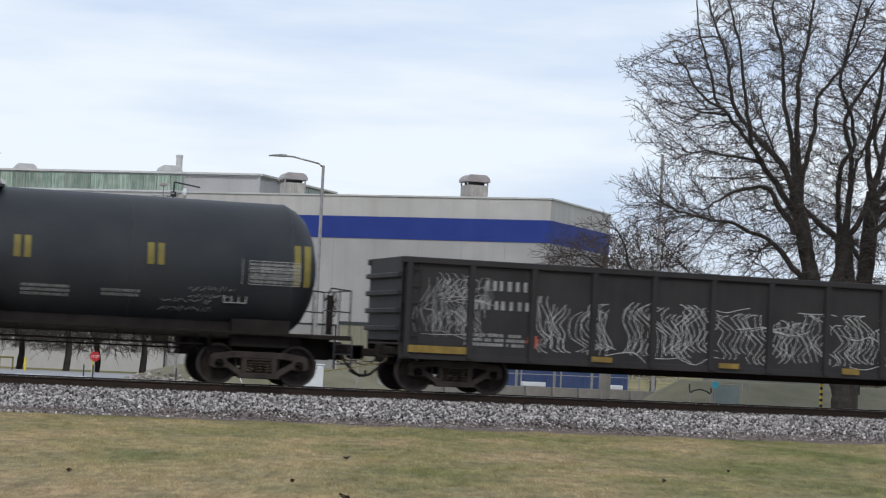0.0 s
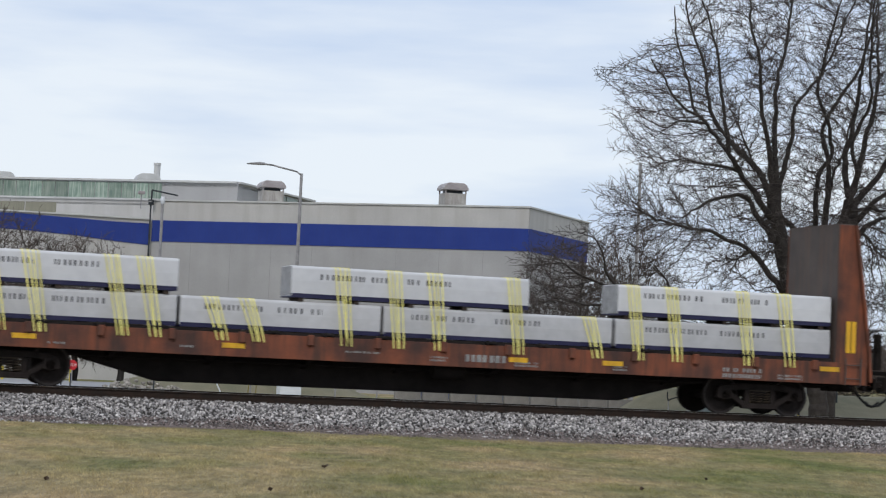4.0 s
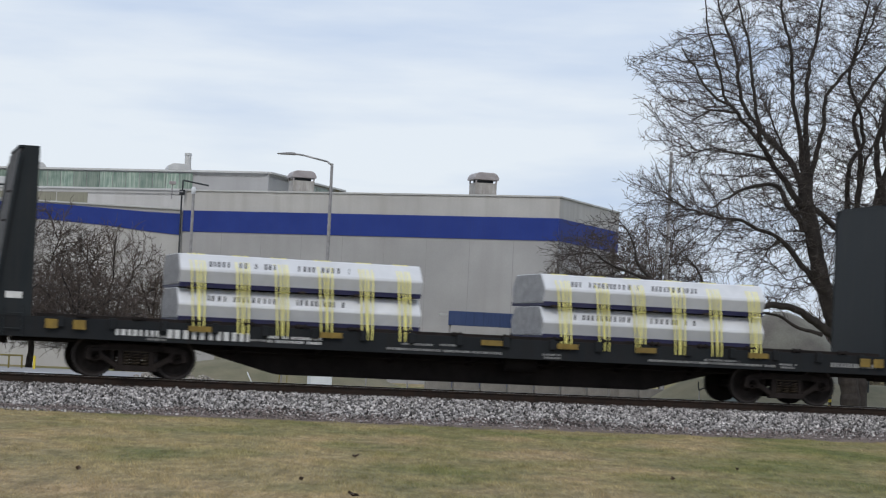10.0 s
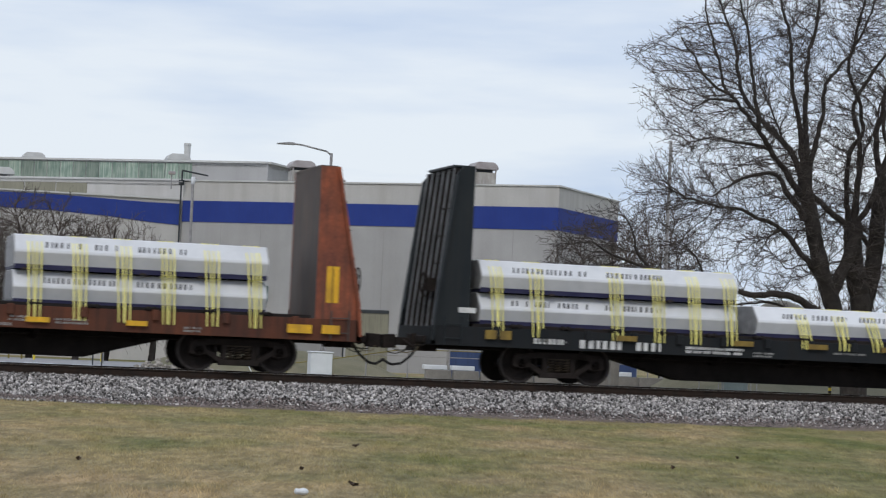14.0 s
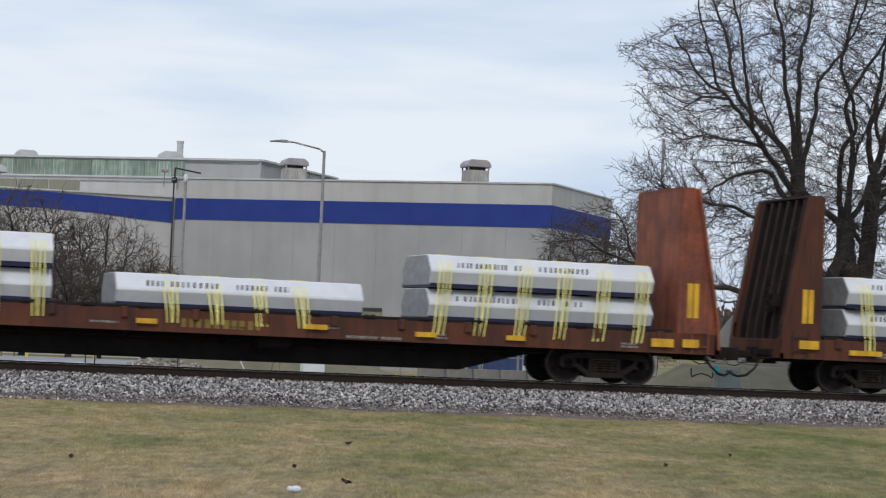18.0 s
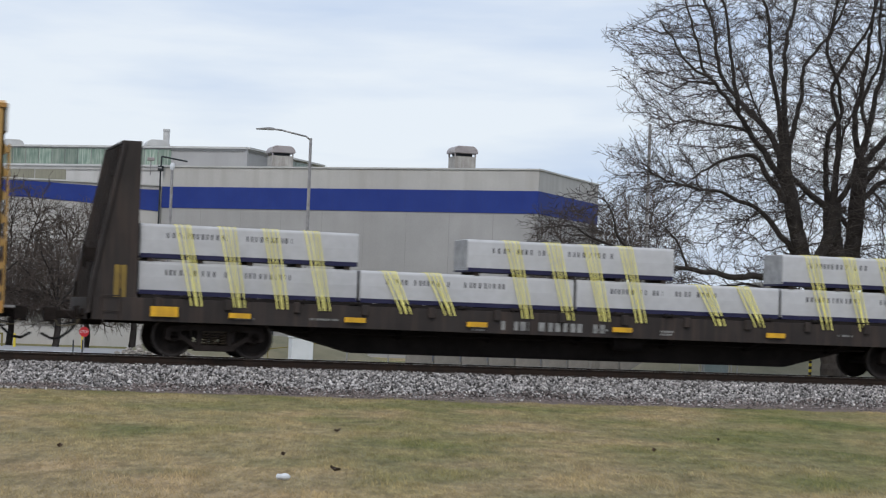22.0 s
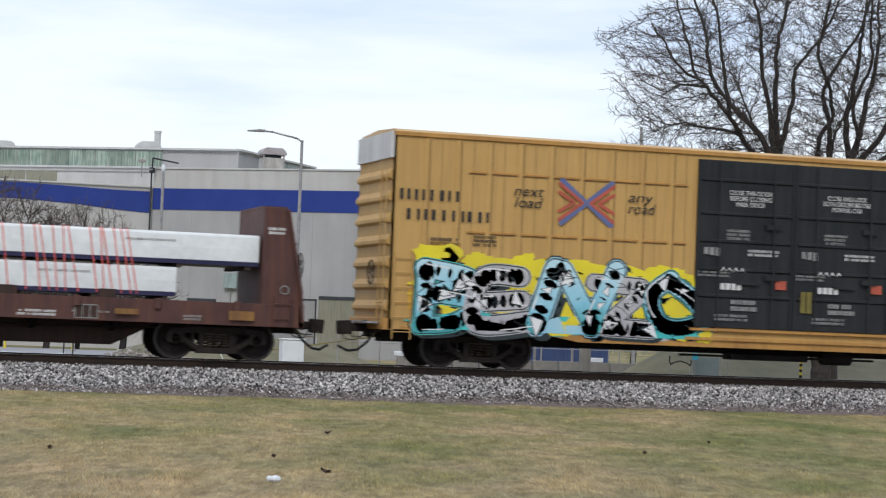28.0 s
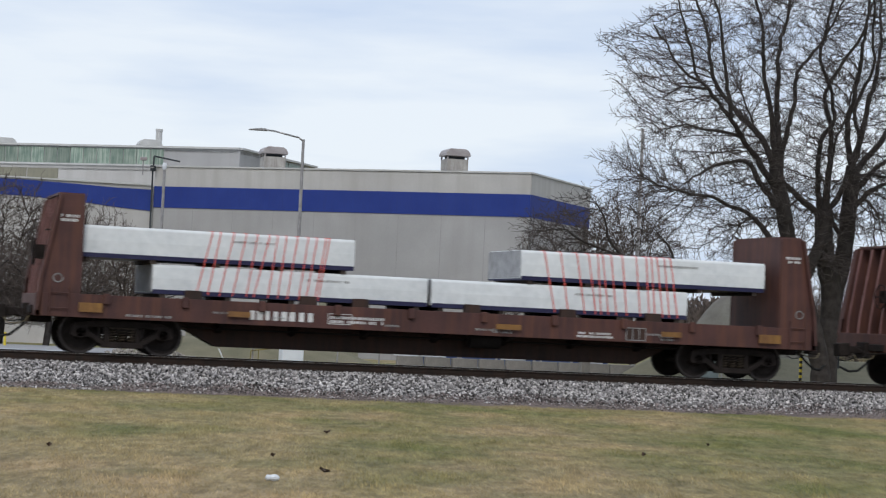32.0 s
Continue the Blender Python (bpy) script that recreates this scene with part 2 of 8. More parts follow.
mk("strap_red", (0.70, 0.10, 0.08), (0.58, 0.09, 0.07), 3.0, 0.5)
mk("timber", (0.055, 0.042, 0.034), (0.035, 0.027, 0.022), 5.0, 0.85, vary=0.3)
mk("wall_cream", (0.48, 0.47, 0.455), (0.42, 0.41, 0.40), 0.35, 0.85, streak=0.5, grime=(0.34, 0.32, 0.30), fine=9, grain=0.07, run=0.12)
mk("wall_grey", (0.375, 0.37, 0.37), (0.325, 0.322, 0.322), 0.3, 0.85, streak=0.35, grime=(0.28, 0.27, 0.265), fine=9, grain=0.07, run=0.12)
mk("stripe_blue", (0.020, 0.041, 0.215), (0.026, 0.050, 0.235), 0.6, 0.7, streak=0.3, grime=(0.03, 0.042, 0.17), spec=0.2)
mk("wall_joint", (0.27, 0.265, 0.265), (0.31, 0.305, 0.305), 0.8, 0.9)
mk("roof_metal", (0.52, 0.52, 0.51), (0.42, 0.42, 0.41), 0.8, 0.5)
mk("glaze_green", (0.13, 0.19, 0.155), (0.22, 0.28, 0.23), 1.4, 0.35, streak=0.85, grime=(0.36, 0.40, 0.34), vary=0.28)
mk("glaze_olive", (0.21, 0.20, 0.15), (0.26, 0.25, 0.19), 0.5, 0.5, streak=0.3)
mk("galvanised", (0.34, 0.33, 0.33), (0.26, 0.25, 0.25), 4.0, 0.45, 0.5)
mk("vent_base", (0.42, 0.40, 0.37), (0.32, 0.30, 0.28), 2.0, 0.8, streak=0.5, grime=(0.18, 0.16, 0.14))
mk("cap_metal", (0.30, 0.265, 0.265), (0.40, 0.37, 0.365), 1.5, 0.5, 0.2)
mk("bark", (0.054, 0.047, 0.043), (0.031, 0.027, 0.025), 4.0, 0.95, bump=0.7, fine=25)
mk("twig", (0.078, 0.066, 0.062), (0.052, 0.044, 0.041), 2.0, 0.95, vary=0.3, island=True)
mk("twig_brush", (0.105, 0.082, 0.070), (0.07, 0.056, 0.049), 2.0, 0.95, vary=0.35, island=True)
mk("concrete", (0.225, 0.212, 0.195), (0.15, 0.142, 0.13), 1.2, 0.9, streak=0.4, fine=14, run=0.3)
mk("asphalt_pale", (0.30, 0.30, 0.31), (0.24, 0.24, 0.25), 0.6, 0.9)
mk("sheet_blue", (0.028, 0.05, 0.135), (0.04, 0.065, 0.155), 0.8, 0.6, streak=0.4)
mk("safety_yellow", (0.66, 0.52, 0.05), (0.55, 0.43, 0.05), 3.0, 0.5)
mk("sign_red", (0.50, 0.02, 0.025), (0.42, 0.02, 0.025), 3.0, 0.45)
mk("white_plastic", (0.68, 0.70, 0.73), (0.60, 0.62, 0.65), 2.0, 0.45)
mk("dark_frame", (0.05, 0.055, 0.06), (0.035, 0.04, 0.045), 2.0, 0.6)
mk("dead_leaf", (0.09, 0.055, 0.035), (0.05, 0.035, 0.025), 6.0, 0.9)



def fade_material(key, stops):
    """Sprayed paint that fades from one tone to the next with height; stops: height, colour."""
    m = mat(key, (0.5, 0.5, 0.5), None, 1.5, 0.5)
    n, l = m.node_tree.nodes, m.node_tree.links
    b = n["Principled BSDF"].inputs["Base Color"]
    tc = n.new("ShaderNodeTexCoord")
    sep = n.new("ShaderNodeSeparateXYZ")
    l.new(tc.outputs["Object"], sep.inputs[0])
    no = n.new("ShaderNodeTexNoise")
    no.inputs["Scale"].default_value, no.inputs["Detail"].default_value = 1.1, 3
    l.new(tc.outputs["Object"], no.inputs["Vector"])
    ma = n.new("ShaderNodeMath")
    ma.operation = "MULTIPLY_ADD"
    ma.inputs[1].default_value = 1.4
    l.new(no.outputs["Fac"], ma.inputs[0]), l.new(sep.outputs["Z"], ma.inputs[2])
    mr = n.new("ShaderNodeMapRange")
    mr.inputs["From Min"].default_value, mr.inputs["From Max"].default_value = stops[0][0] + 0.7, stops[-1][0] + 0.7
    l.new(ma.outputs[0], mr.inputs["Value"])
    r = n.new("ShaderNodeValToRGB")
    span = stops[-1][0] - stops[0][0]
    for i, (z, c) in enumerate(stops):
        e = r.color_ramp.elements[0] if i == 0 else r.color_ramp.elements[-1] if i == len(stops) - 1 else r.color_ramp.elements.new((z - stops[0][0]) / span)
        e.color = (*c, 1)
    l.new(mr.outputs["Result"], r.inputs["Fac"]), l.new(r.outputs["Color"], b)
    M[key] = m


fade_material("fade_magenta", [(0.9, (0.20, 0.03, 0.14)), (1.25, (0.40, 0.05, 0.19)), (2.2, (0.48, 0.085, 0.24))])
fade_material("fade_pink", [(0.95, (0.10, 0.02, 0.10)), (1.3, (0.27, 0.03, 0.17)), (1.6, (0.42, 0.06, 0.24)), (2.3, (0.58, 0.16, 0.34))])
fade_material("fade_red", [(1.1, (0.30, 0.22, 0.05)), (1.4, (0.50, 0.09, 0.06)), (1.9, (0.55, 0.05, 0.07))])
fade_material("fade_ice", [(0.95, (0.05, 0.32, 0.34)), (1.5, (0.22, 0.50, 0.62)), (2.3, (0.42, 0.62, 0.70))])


def stain_material():
    """The tank's black paint with a brown spill that runs down from the hatch."""
    m = mat("tank_stain", (0.0245, 0.0275, 0.0325), (0.037, 0.0395, 0.0435), 0.8, 0.5)
    n, l = m.node_tree.nodes, m.node_tree.links
    b = n["Principled BSDF"].inputs["Base Color"]
    src = b.links[0].from_socket
    tc = n.new("ShaderNodeTexCoord")
    sep = n.new("ShaderNodeSeparateXYZ")
    l.new(tc.outputs["Object"], sep.inputs[0])
    ab = n.new("ShaderNodeMath")
    ab.operation = "ABSOLUTE"
    l.new(sep.outputs["X"], ab.inputs[0])
    mr = n.new("ShaderNodeMapRange")
    mr.interpolation_type = "SMOOTHSTEP"
    for k, v in (("From Min", 0.0), ("From Max", 0.6), ("To Min", 1.0), ("To Max", 0.0)):
        mr.inputs[k].default_value = v
    l.new(ab.outputs[0], mr.inputs["Value"])
    no = n.new("ShaderNodeTexNoise")
    no.inputs["Scale"].default_value, no.inputs["Detail"].default_value = 1.3, 6
    l.new(tc.outputs["Object"], no.inputs["Vector"])
    mu = n.new("ShaderNodeMath")
    mu.operation = "MULTIPLY"
    l.new(mr.outputs["Result"], mu.inputs[0]), l.new(no.outputs["Fac"], mu.inputs[1])
    up = n.new("ShaderNodeMapRange")
    for k, v in (("From Min", 1.6), ("From Max", 3.9), ("To Min", 0.12), ("To Max", 1.25)):
        up.inputs[k].default_value = v
    l.new(sep.outputs["Z"], up.inputs["Value"])
    m2 = n.new("ShaderNodeMath")
    m2.operation = "MULTIPLY"
    l.new(mu.outputs[0], m2.inputs[0]), l.new(up.outputs["Result"], m2.inputs[1])
    mu = m2
    mx = n.new("ShaderNodeMixRGB")
    mx.inputs["Color2"].default_value = (0.155, 0.130, 0.108, 1)
    l.new(mu.outputs[0], mx.inputs["Fac"]), l.new(src, mx.inputs["Color1"])
    # black-brown tone that widens and deepens downwards over the middle of the shell
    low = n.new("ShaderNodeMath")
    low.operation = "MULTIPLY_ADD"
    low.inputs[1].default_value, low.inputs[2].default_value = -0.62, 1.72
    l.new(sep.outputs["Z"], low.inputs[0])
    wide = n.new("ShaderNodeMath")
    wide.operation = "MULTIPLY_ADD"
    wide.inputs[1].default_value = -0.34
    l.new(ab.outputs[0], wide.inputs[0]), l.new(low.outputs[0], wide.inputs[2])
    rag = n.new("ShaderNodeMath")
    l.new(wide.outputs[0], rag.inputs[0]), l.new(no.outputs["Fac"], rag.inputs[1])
    lower_black = n.new("ShaderNodeMapRange")
    lower_black.interpolation_type = "SMOOTHSTEP"
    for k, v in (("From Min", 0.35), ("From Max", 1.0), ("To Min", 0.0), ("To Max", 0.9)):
        lower_black.inputs[k].default_value = v
    l.new(rag.outputs[0], lower_black.inputs["Value"])
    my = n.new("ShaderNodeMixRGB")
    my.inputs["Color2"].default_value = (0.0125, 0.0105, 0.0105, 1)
    l.new(lower_black.outputs["Result"], my.inputs["Fac"]), l.new(mx.outputs["Color"], my.inputs["Color1"]), l.new(my.outputs["Color"], b)
    return m


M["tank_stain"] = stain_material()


# ---- mesh building ----
class Geo:
    """Collects the vertices and faces of one mesh."""

    def __init__(self):
        self.v, self.f = [], []

    def add(self, v, f):
        k = len(self.v)
        self.v += [tuple(p) for p in v]
        self.f += [tuple(i + k for i in q) for q in f]
        return self

    def box(self, x0, x1, y0, y1, z0, z1):
        v = [(x, y, z) for z in (z0, z1) for y in (y0, y1) for x in (x0, x1)]
        return self.add(v, [(0, 2, 3, 1), (4, 5, 7, 6), (0, 1, 5, 4), (2, 6, 7, 3), (0, 4, 6, 2), (1, 3, 7, 5)])

    def prism(self, pts, axis, a, b):
        """Outline pts drawn along an axis: 'y' takes (x, z), 'x' takes (y, z), 'z' takes (x, y)."""
        put = {"y": lambda p, c: (p[0], c, p[1]), "x": lambda p, c: (c, p[0], p[1]), "z": lambda p, c: (p[0], p[1], c)}[axis]
        n = len(pts)
        v = [put(p, a) for p in pts] + [put(p, b) for p in pts]
        f = [tuple(range(n)), tuple(range(2 * n - 1, n - 1, -1))] + [(i, n + i, n + (i + 1) % n, (i + 1) % n) for i in range(n)]
        return self.add(v, f)

    def tube(self, p, q, r, n=8, r2=None, caps=True):
        p, q = Vector(p), Vector(q)
        r2 = r if r2 is None else r2
        d = (q - p).normalized()
        a = d.cross(Vector((0, 0, 1)) if abs(d.z) < 0.9 else Vector((1, 0, 0))).normalized()
        b = d.cross(a)
        v = []
        for c, rad in ((p, r), (q, r2)):
            for i in range(n):
                w = 2 * math.pi * i / n
                v.append(c + rad * (math.cos(w) * a + math.sin(w) * b))
        f = [(i, (i + 1) % n, n + (i + 1) % n, n + i) for i in range(n)]
        if caps:
            f += [tuple(range(n - 1, -1, -1)), tuple(range(n, 2 * n))]
        return self.add(v, f)

    def path(self, pts, r, n=6):
        for p, q in zip(pts, pts[1:]):
            self.tube(p, q, r, n)
        return self

    def bar(self, p, q, h, y0, y1):
        """A flat bar of height h between two (x, z) points, from y0 to y1."""
        a, b = Vector(p), Vector(q)
        d = (b - a).normalized()
        s = Vector((-d.y, d.x)) * h / 2
        return self.prism([tuple(a - s), tuple(b - s), tuple(b + s), tuple(a + s)], "y", y0, y1)

    def lathe(self, prof, centre=(0, 0, 0), n=24, axis="x"):
        """prof: (along, radius) pairs turned about the axis."""
        v, f = [], []
        for s, r in prof:
            for i in range(n):
                w = 2 * math.pi * i / n
                c, d = r * math.cos(w), r * math.sin(w)
                p = {"x": (s, c, d), "y": (c, s, d), "z": (c, d, s)}[axis]
                v.append(tuple(p[k] + centre[k] for k in range(3)))
        for j in range(len(prof) - 1):
            for i in range(n):
                f.append((j * n + i, j * n + (i + 1) % n, (j + 1) * n + (i + 1) % n, (j + 1) * n + i))
        f += [tuple(range(n - 1, -1, -1)), tuple(range((len(prof) - 1) * n, len(prof) * n))]
        return self.add(v, f)

    def mesh(self, name, material, bevel=0.0, smooth=False):
        me = bpy.data.meshes.new(name)
        me.from_pydata(self.v, [], self.f)
        bm = bmesh.new()
        bm.from_mesh(me)
        bmesh.ops.recalc_face_normals(bm, faces=bm.faces)
        if bevel:
            es = [e for e in bm.edges if len(e.link_faces) == 2 and e.calc_face_angle(0) > 0.5]
            bmesh.ops.bevel(bm, geom=es, offset=bevel, segments=1, affect="EDGES")
        if smooth:
            for f in bm.faces:
                f.smooth = len(f.verts) < 6
            for e in bm.edges:
                e.smooth = not (len(e.link_faces) == 2 and e.calc_face_angle(0) > 0.7)
        bm.to_mesh(me)
        bm.free()
        me.materials.append(material if not isinstance(material, str) else M[material])
        return me


def part(name, geo, material, parent, label="", bevel=0.0, smooth=False):
    """One mesh object under a thing or under a part."""
    ob = new(name, geo if isinstance(geo, bpy.types.Mesh) else geo.mesh(name, material, bevel, smooth))
    ob.parent = parent
    if label:
        tagged(ob, label)
    return ob


def thing(name, label, category, group="", at=(0, 0, 0), kind=""):
    ob = new(name)
    ob.location = at
    ob.empty_display_size = 0.2
    return tagged(ob, label, category, group, kind)


def solid(name, geo, material, label, category, kind="", group="", bevel=0.0, smooth=False):
    ob = new(name, geo.mesh(name, material, bevel, smooth))
    return tagged(ob, label, category, group, kind)


def lettering(body, size, x, z, y, material, parent, shear=0.0, width=None, name="lettering"):
    """Words painted on a side that faces the lawn; x, z: left end of the base line."""
    cu = bpy.data.curves.new("words", "FONT")
    cu.body, cu.size, cu.extrude, cu.shear = body, size, 0.0015, shear
    tmp = bpy.data.objects.new("words", cu)
    scene.collection.objects.link(tmp)
    me = bpy.data.meshes.new_from_object(tmp)
    bpy.data.objects.remove(tmp)
    xs = [v.co.x for v in me.vertices]
    k = width / (max(xs) - min(xs)) if width else 1.0
    me.transform(Matrix.Translation((x, y, z)) @ pose(0, 0, 0, 90) @ Matrix.Diagonal((k, 1, 1, 1)))
    me.materials.clear()
    me.materials.append(M[material])
    ob = new(name, me)
    ob.parent = parent
    return tagged(ob, kind="stuff")


rng = random.Random(7)


def bars(parent, x0, x1, z, h, material, y, rows=1, gap=0.35, name="marking", wide=0.62):
    """Rows of short upright bars where writing cannot be read."""
    g = Geo()
    for r in range(rows):
        zz = z - r * h * 1.5
        x, end = x0, x1 - rng.uniform(0, 0.12) * (x1 - x0)
        while x < end:
            w = h * wide * rng.uniform(0.7, 1.15)
            if rng.random() > 0.1:
                g.box(x, min(end, x + w), y - 0.003, y, zz, zz + h)
            x += w + h * gap * rng.uniform(0.6, 1.3)
    return tagged(part(name, g, material, parent), kind="stuff") if g.v else None


# ---- rolling stock: each wagon's space has its middle at the rail head, x along the track ----
CARS, LOADS, WHEELS = [], [], []      # (thing, place along the train)


def make_wheelset(paint="wheel_steel"):
    g = Geo()
    for s in (-1, 1):
        y = 0.7175 * s
        g.lathe([(y - 0.065, 0.40), (y - 0.06, 0.455), (y + 0.06, 0.46), (y + 0.065, 0.40), (y + 0.05, 0.36), (y + 0.015, 0.33), (y + 0.015, 0.16), (y + 0.07, 0.13)] if s > 0 else
                [(y - 0.07, 0.13), (y - 0.015, 0.16), (y - 0.015, 0.33), (y - 0.05, 0.36), (y - 0.065, 0.40), (y - 0.06, 0.46), (y + 0.06, 0.455), (y + 0.065, 0.40)], (0, 0, 0), 28, "y")
    g.tube((0, -0.9, 0), (0, 0.9, 0), 0.085, 12)
    wheels = g.mesh("wheelset", paint, smooth=True)
    n, v = 28, []
    for rad in (0.40, 0.447):
        v += [(rad * math.cos(2 * math.pi * i / n), -0.79, rad * math.sin(2 * math.pi * i / n)) for i in range(n)]
    rims = Geo().add(v, [(i, (i + 1) % n, n + (i + 1) % n, n + i) for i in range(n)]).mesh("rim", "tread_steel")
    c = Geo().tube((0, -0.93, 0), (0, -1.07, 0), 0.105, 12)
    for i in range(3):
        w = 2 * math.pi * i / 3
        c.tube((0.05 * math.cos(w), -1.07, 0.05 * math.sin(w)), (0.05 * math.cos(w), -1.095, 0.05 * math.sin(w)), 0.02, 6)
    caps = c.mesh("bearing_cap", "truck_iron", smooth=True)
    return wheels, rims, caps


WHEEL_ME, RIM_ME, CAP_ME = make_wheelset()
DUSTY_WHEEL_ME = make_wheelset("wheel_dusty")[0]


def make_sideframe(paint="truck_iron"):
    g = Geo()
    y0, y1 = -1.06, -0.90
    g.bar((-0.62, 0.665), (0.62, 0.665), 0.15, y0, y1)
    for s in (-1, 1):
        g.bar((0.56 * s, 0.665), (1.03 * s, 0.60), 0.15, y0, y1)
        g.bar((0.88 * s, 0.545), (0.42 * s, 0.255), 0.12, y0, y1)
        g.bar((0.335 * s, 0.60), (0.335 * s, 0.26), 0.12, y0, y1)
        g.prism([(0.70 * s, 0.40), (0.74 * s, 0.64), (1.08 * s, 0.64), (1.11 * s, 0.40), (1.03 * s, 0.36), (0.76 * s, 0.36)], "y", y0 - 0.01, y1)
    g.bar((-0.46, 0.215), (0.46, 0.215), 0.13, y0, y1)
    return g.mesh("side_frame", paint, bevel=0.015)


def make_springs():
    g = Geo()
    for x in (-0.2, 0.0, 0.2):
        pts = []
        for i in range(33):
            w = 2 * math.pi * i / 7
            pts.append((x + 0.075 * math.cos(w), -0.99 + 0.075 * math.sin(w), 0.285 + 0.0085 * i))
        g.path(pts, 0.017, 5)
    g.box(-0.28, 0.28, -1.04, -0.9, 0.56, 0.60)
    return g.mesh("spring", "spring_rust")


SIDE_ME, SPRING_ME = make_sideframe(), make_springs()
DUSTY_SIDE_ME = make_sideframe("truck_dusty")
BOLSTER_ME = Geo().box(-0.2, 0.2, -1.0, 1.0, 0.42, 0.64).box(-0.32, 0.32, -0.3, 0.3, 0.6, 0.78).box(-1.05, -0.98, -0.8, 0.8, 0.34, 0.44).box(0.98, 1.05, -0.8, 0.8, 0.34, 0.44).mesh("bolster", "truck_iron", bevel=0.02)


def trucks(car, place, offset, dusty=False):
    """Two four-wheeled trucks below a wagon."""
    for c in (-offset, offset):
        for flip in (0, 180):
            f = part("side_frame", DUSTY_SIDE_ME if dusty else SIDE_ME, None, car)
            f.matrix_basis = pose(c, 0, 0, 0, 0, flip)
            s = part("spring", SPRING_ME, None, f, "rusty coil springs")
        b = part("bolster", BOLSTER_ME, None, car)
        b.matrix_basis = pose(c, 0, 0)
        for a in (-0.89, 0.89):
            w = part("wheelset", DUSTY_WHEEL_ME if dusty else WHEEL_ME, None, car)
            w.matrix_basis = pose(c + a, 0, 0.457)
            for flip in (0, 180):
                part("rim", RIM_ME, None, w, "worn steel rim").matrix_basis = pose(0, 0, 0, 0, 0, flip)
                part("bearing_cap", CAP_ME, None, w).matrix_basis = pose(0, 0, 0, 0, 0, flip)
            WHEELS.append((w, c + a, place))


def couplers(car, half, z=0.84, reach=0.78):
    for s in (-1, 1):
        g = Geo()
        g.box(*sorted((s * (half - 0.5), s * (half + 0.12))), -0.22, 0.22, z - 0.2, z + 0.2)
        g.box(*sorted((s * (half + 0.1), s * (half + reach - 0.3))), -0.08, 0.08, z - 0.09, z + 0.09)
        g.prism([(s * (half + reach - 0.32), z - 0.15), (s * (half + reach - 0.02), z - 0.17), (s * (half + reach), z + 0.14), (s * (half + reach - 0.3), z + 0.16)], "y", -0.17, 0.15)
        part("coupler", g, "truck_iron", car, "dark cast coupler", bevel=0.02)
        h = Geo()
        pts = [(s * (half + 0.05), -0.45, z - 0.12), (s * (half + 0.2), -0.5, z - 0.32), (s * (half + 0.42), -0.5, z - 0.5), (s * (half + 0.62), -0.42, z - 0.53), (s * (half + reach + 0.05), -0.3, z - 0.42)]
        h.path(pts, 0.03, 7)
        part("air_hose", h, "hose_rubber", car, smooth=True)
        for k, (yy, sag) in enumerate(((-0.62, 0.20), (-0.25, 0.15), (0.35, 0.24))):
            hz = Geo().path([(s * (half + 0.02), yy, z - 0.05), (s * (half + 0.12), yy, z - 0.05 - sag * 0.7), (s * (half + 0.3), yy + 0.05, z - 0.05 - sag), (s * (half + 0.48), yy + 0.08, z - 0.1 - sag * 0.7), (s * (half + 0.56), yy + 0.1, z - 0.12)], 0.012, 5)
            part("hose_loop", hz, "hose_rubber" if k else "hose_pale", car)
        part("draft_box", Geo().box(*sorted((s * (half - 0.25), s * (half + 0.06))), -1.0, -0.3, z - 0.02, z + 0.16), "truck_iron", car, bevel=0.02)
        part("angle_cock", Geo().box(*sorted((s * (half + 0.02), s * (half + 0.1))), -0.52, -0.42, z - 0.2, z - 0.05).tube((s * (half + 0.06), -0.47, z - 0.1), (s * (half + 0.06), -0.62, z - 0.02), 0.014, 5), "spring_rust", car)
        lev = Geo().path([(s * (half + 0.1), -1.3, z - 0.05), (s * (half + 0.16), -0.5, z - 0.1), (s * (half + 0.3), -0.15, z + 0.05)], 0.016, 5)
        part("uncoupling_lever", lev, "truck_iron", car)


def ring(g, c, r, t, n=20, spokes=5):
    """A hand wheel in the plane across the track."""
    pts = [(c[0], c[1] + r * math.cos(2 * math.pi * i / n), c[2] + r * math.sin(2 * math.pi * i / n)) for i in range(n + 1)]
    g.path(pts, t, 5)
    for i in range(spokes):
        w = 2 * math.pi * i / spokes
        g.tube(c, (c[0], c[1] + r * math.cos(w), c[2] + r * math.sin(w)), t * 0.8, 5)


def rung_ladder(x, y, z0, z1, w, n, along="x"):
    g = Geo()
    a, b = ((x, y), (x + w, y)) if along == "x" else ((x, y), (x, y + w))
    for p in (a, b):
        g.tube((*p, z0), (*p, z1), 0.016, 6)
    for i in range(n):
        z = z0 + (z1 - z0) * (i + 0.5) / n
        g.tube((*a, z), (*b, z), 0.013, 6)
    return g


def reflectors(car, rows, y, material="reflector_yellow"):
    for x, z, w, h in rows:
        part("reflector", Geo().box(x - w / 2, x + w / 2, y - 0.008, y, z - h / 2, z + h / 2), material, car, "yellow reflective panel")


EDGE_LIGHT = {"deep_green": "green_edge_light", "maroon": "maroon_edge_light"}   # paler rib edges: the light they catch, put into the paint


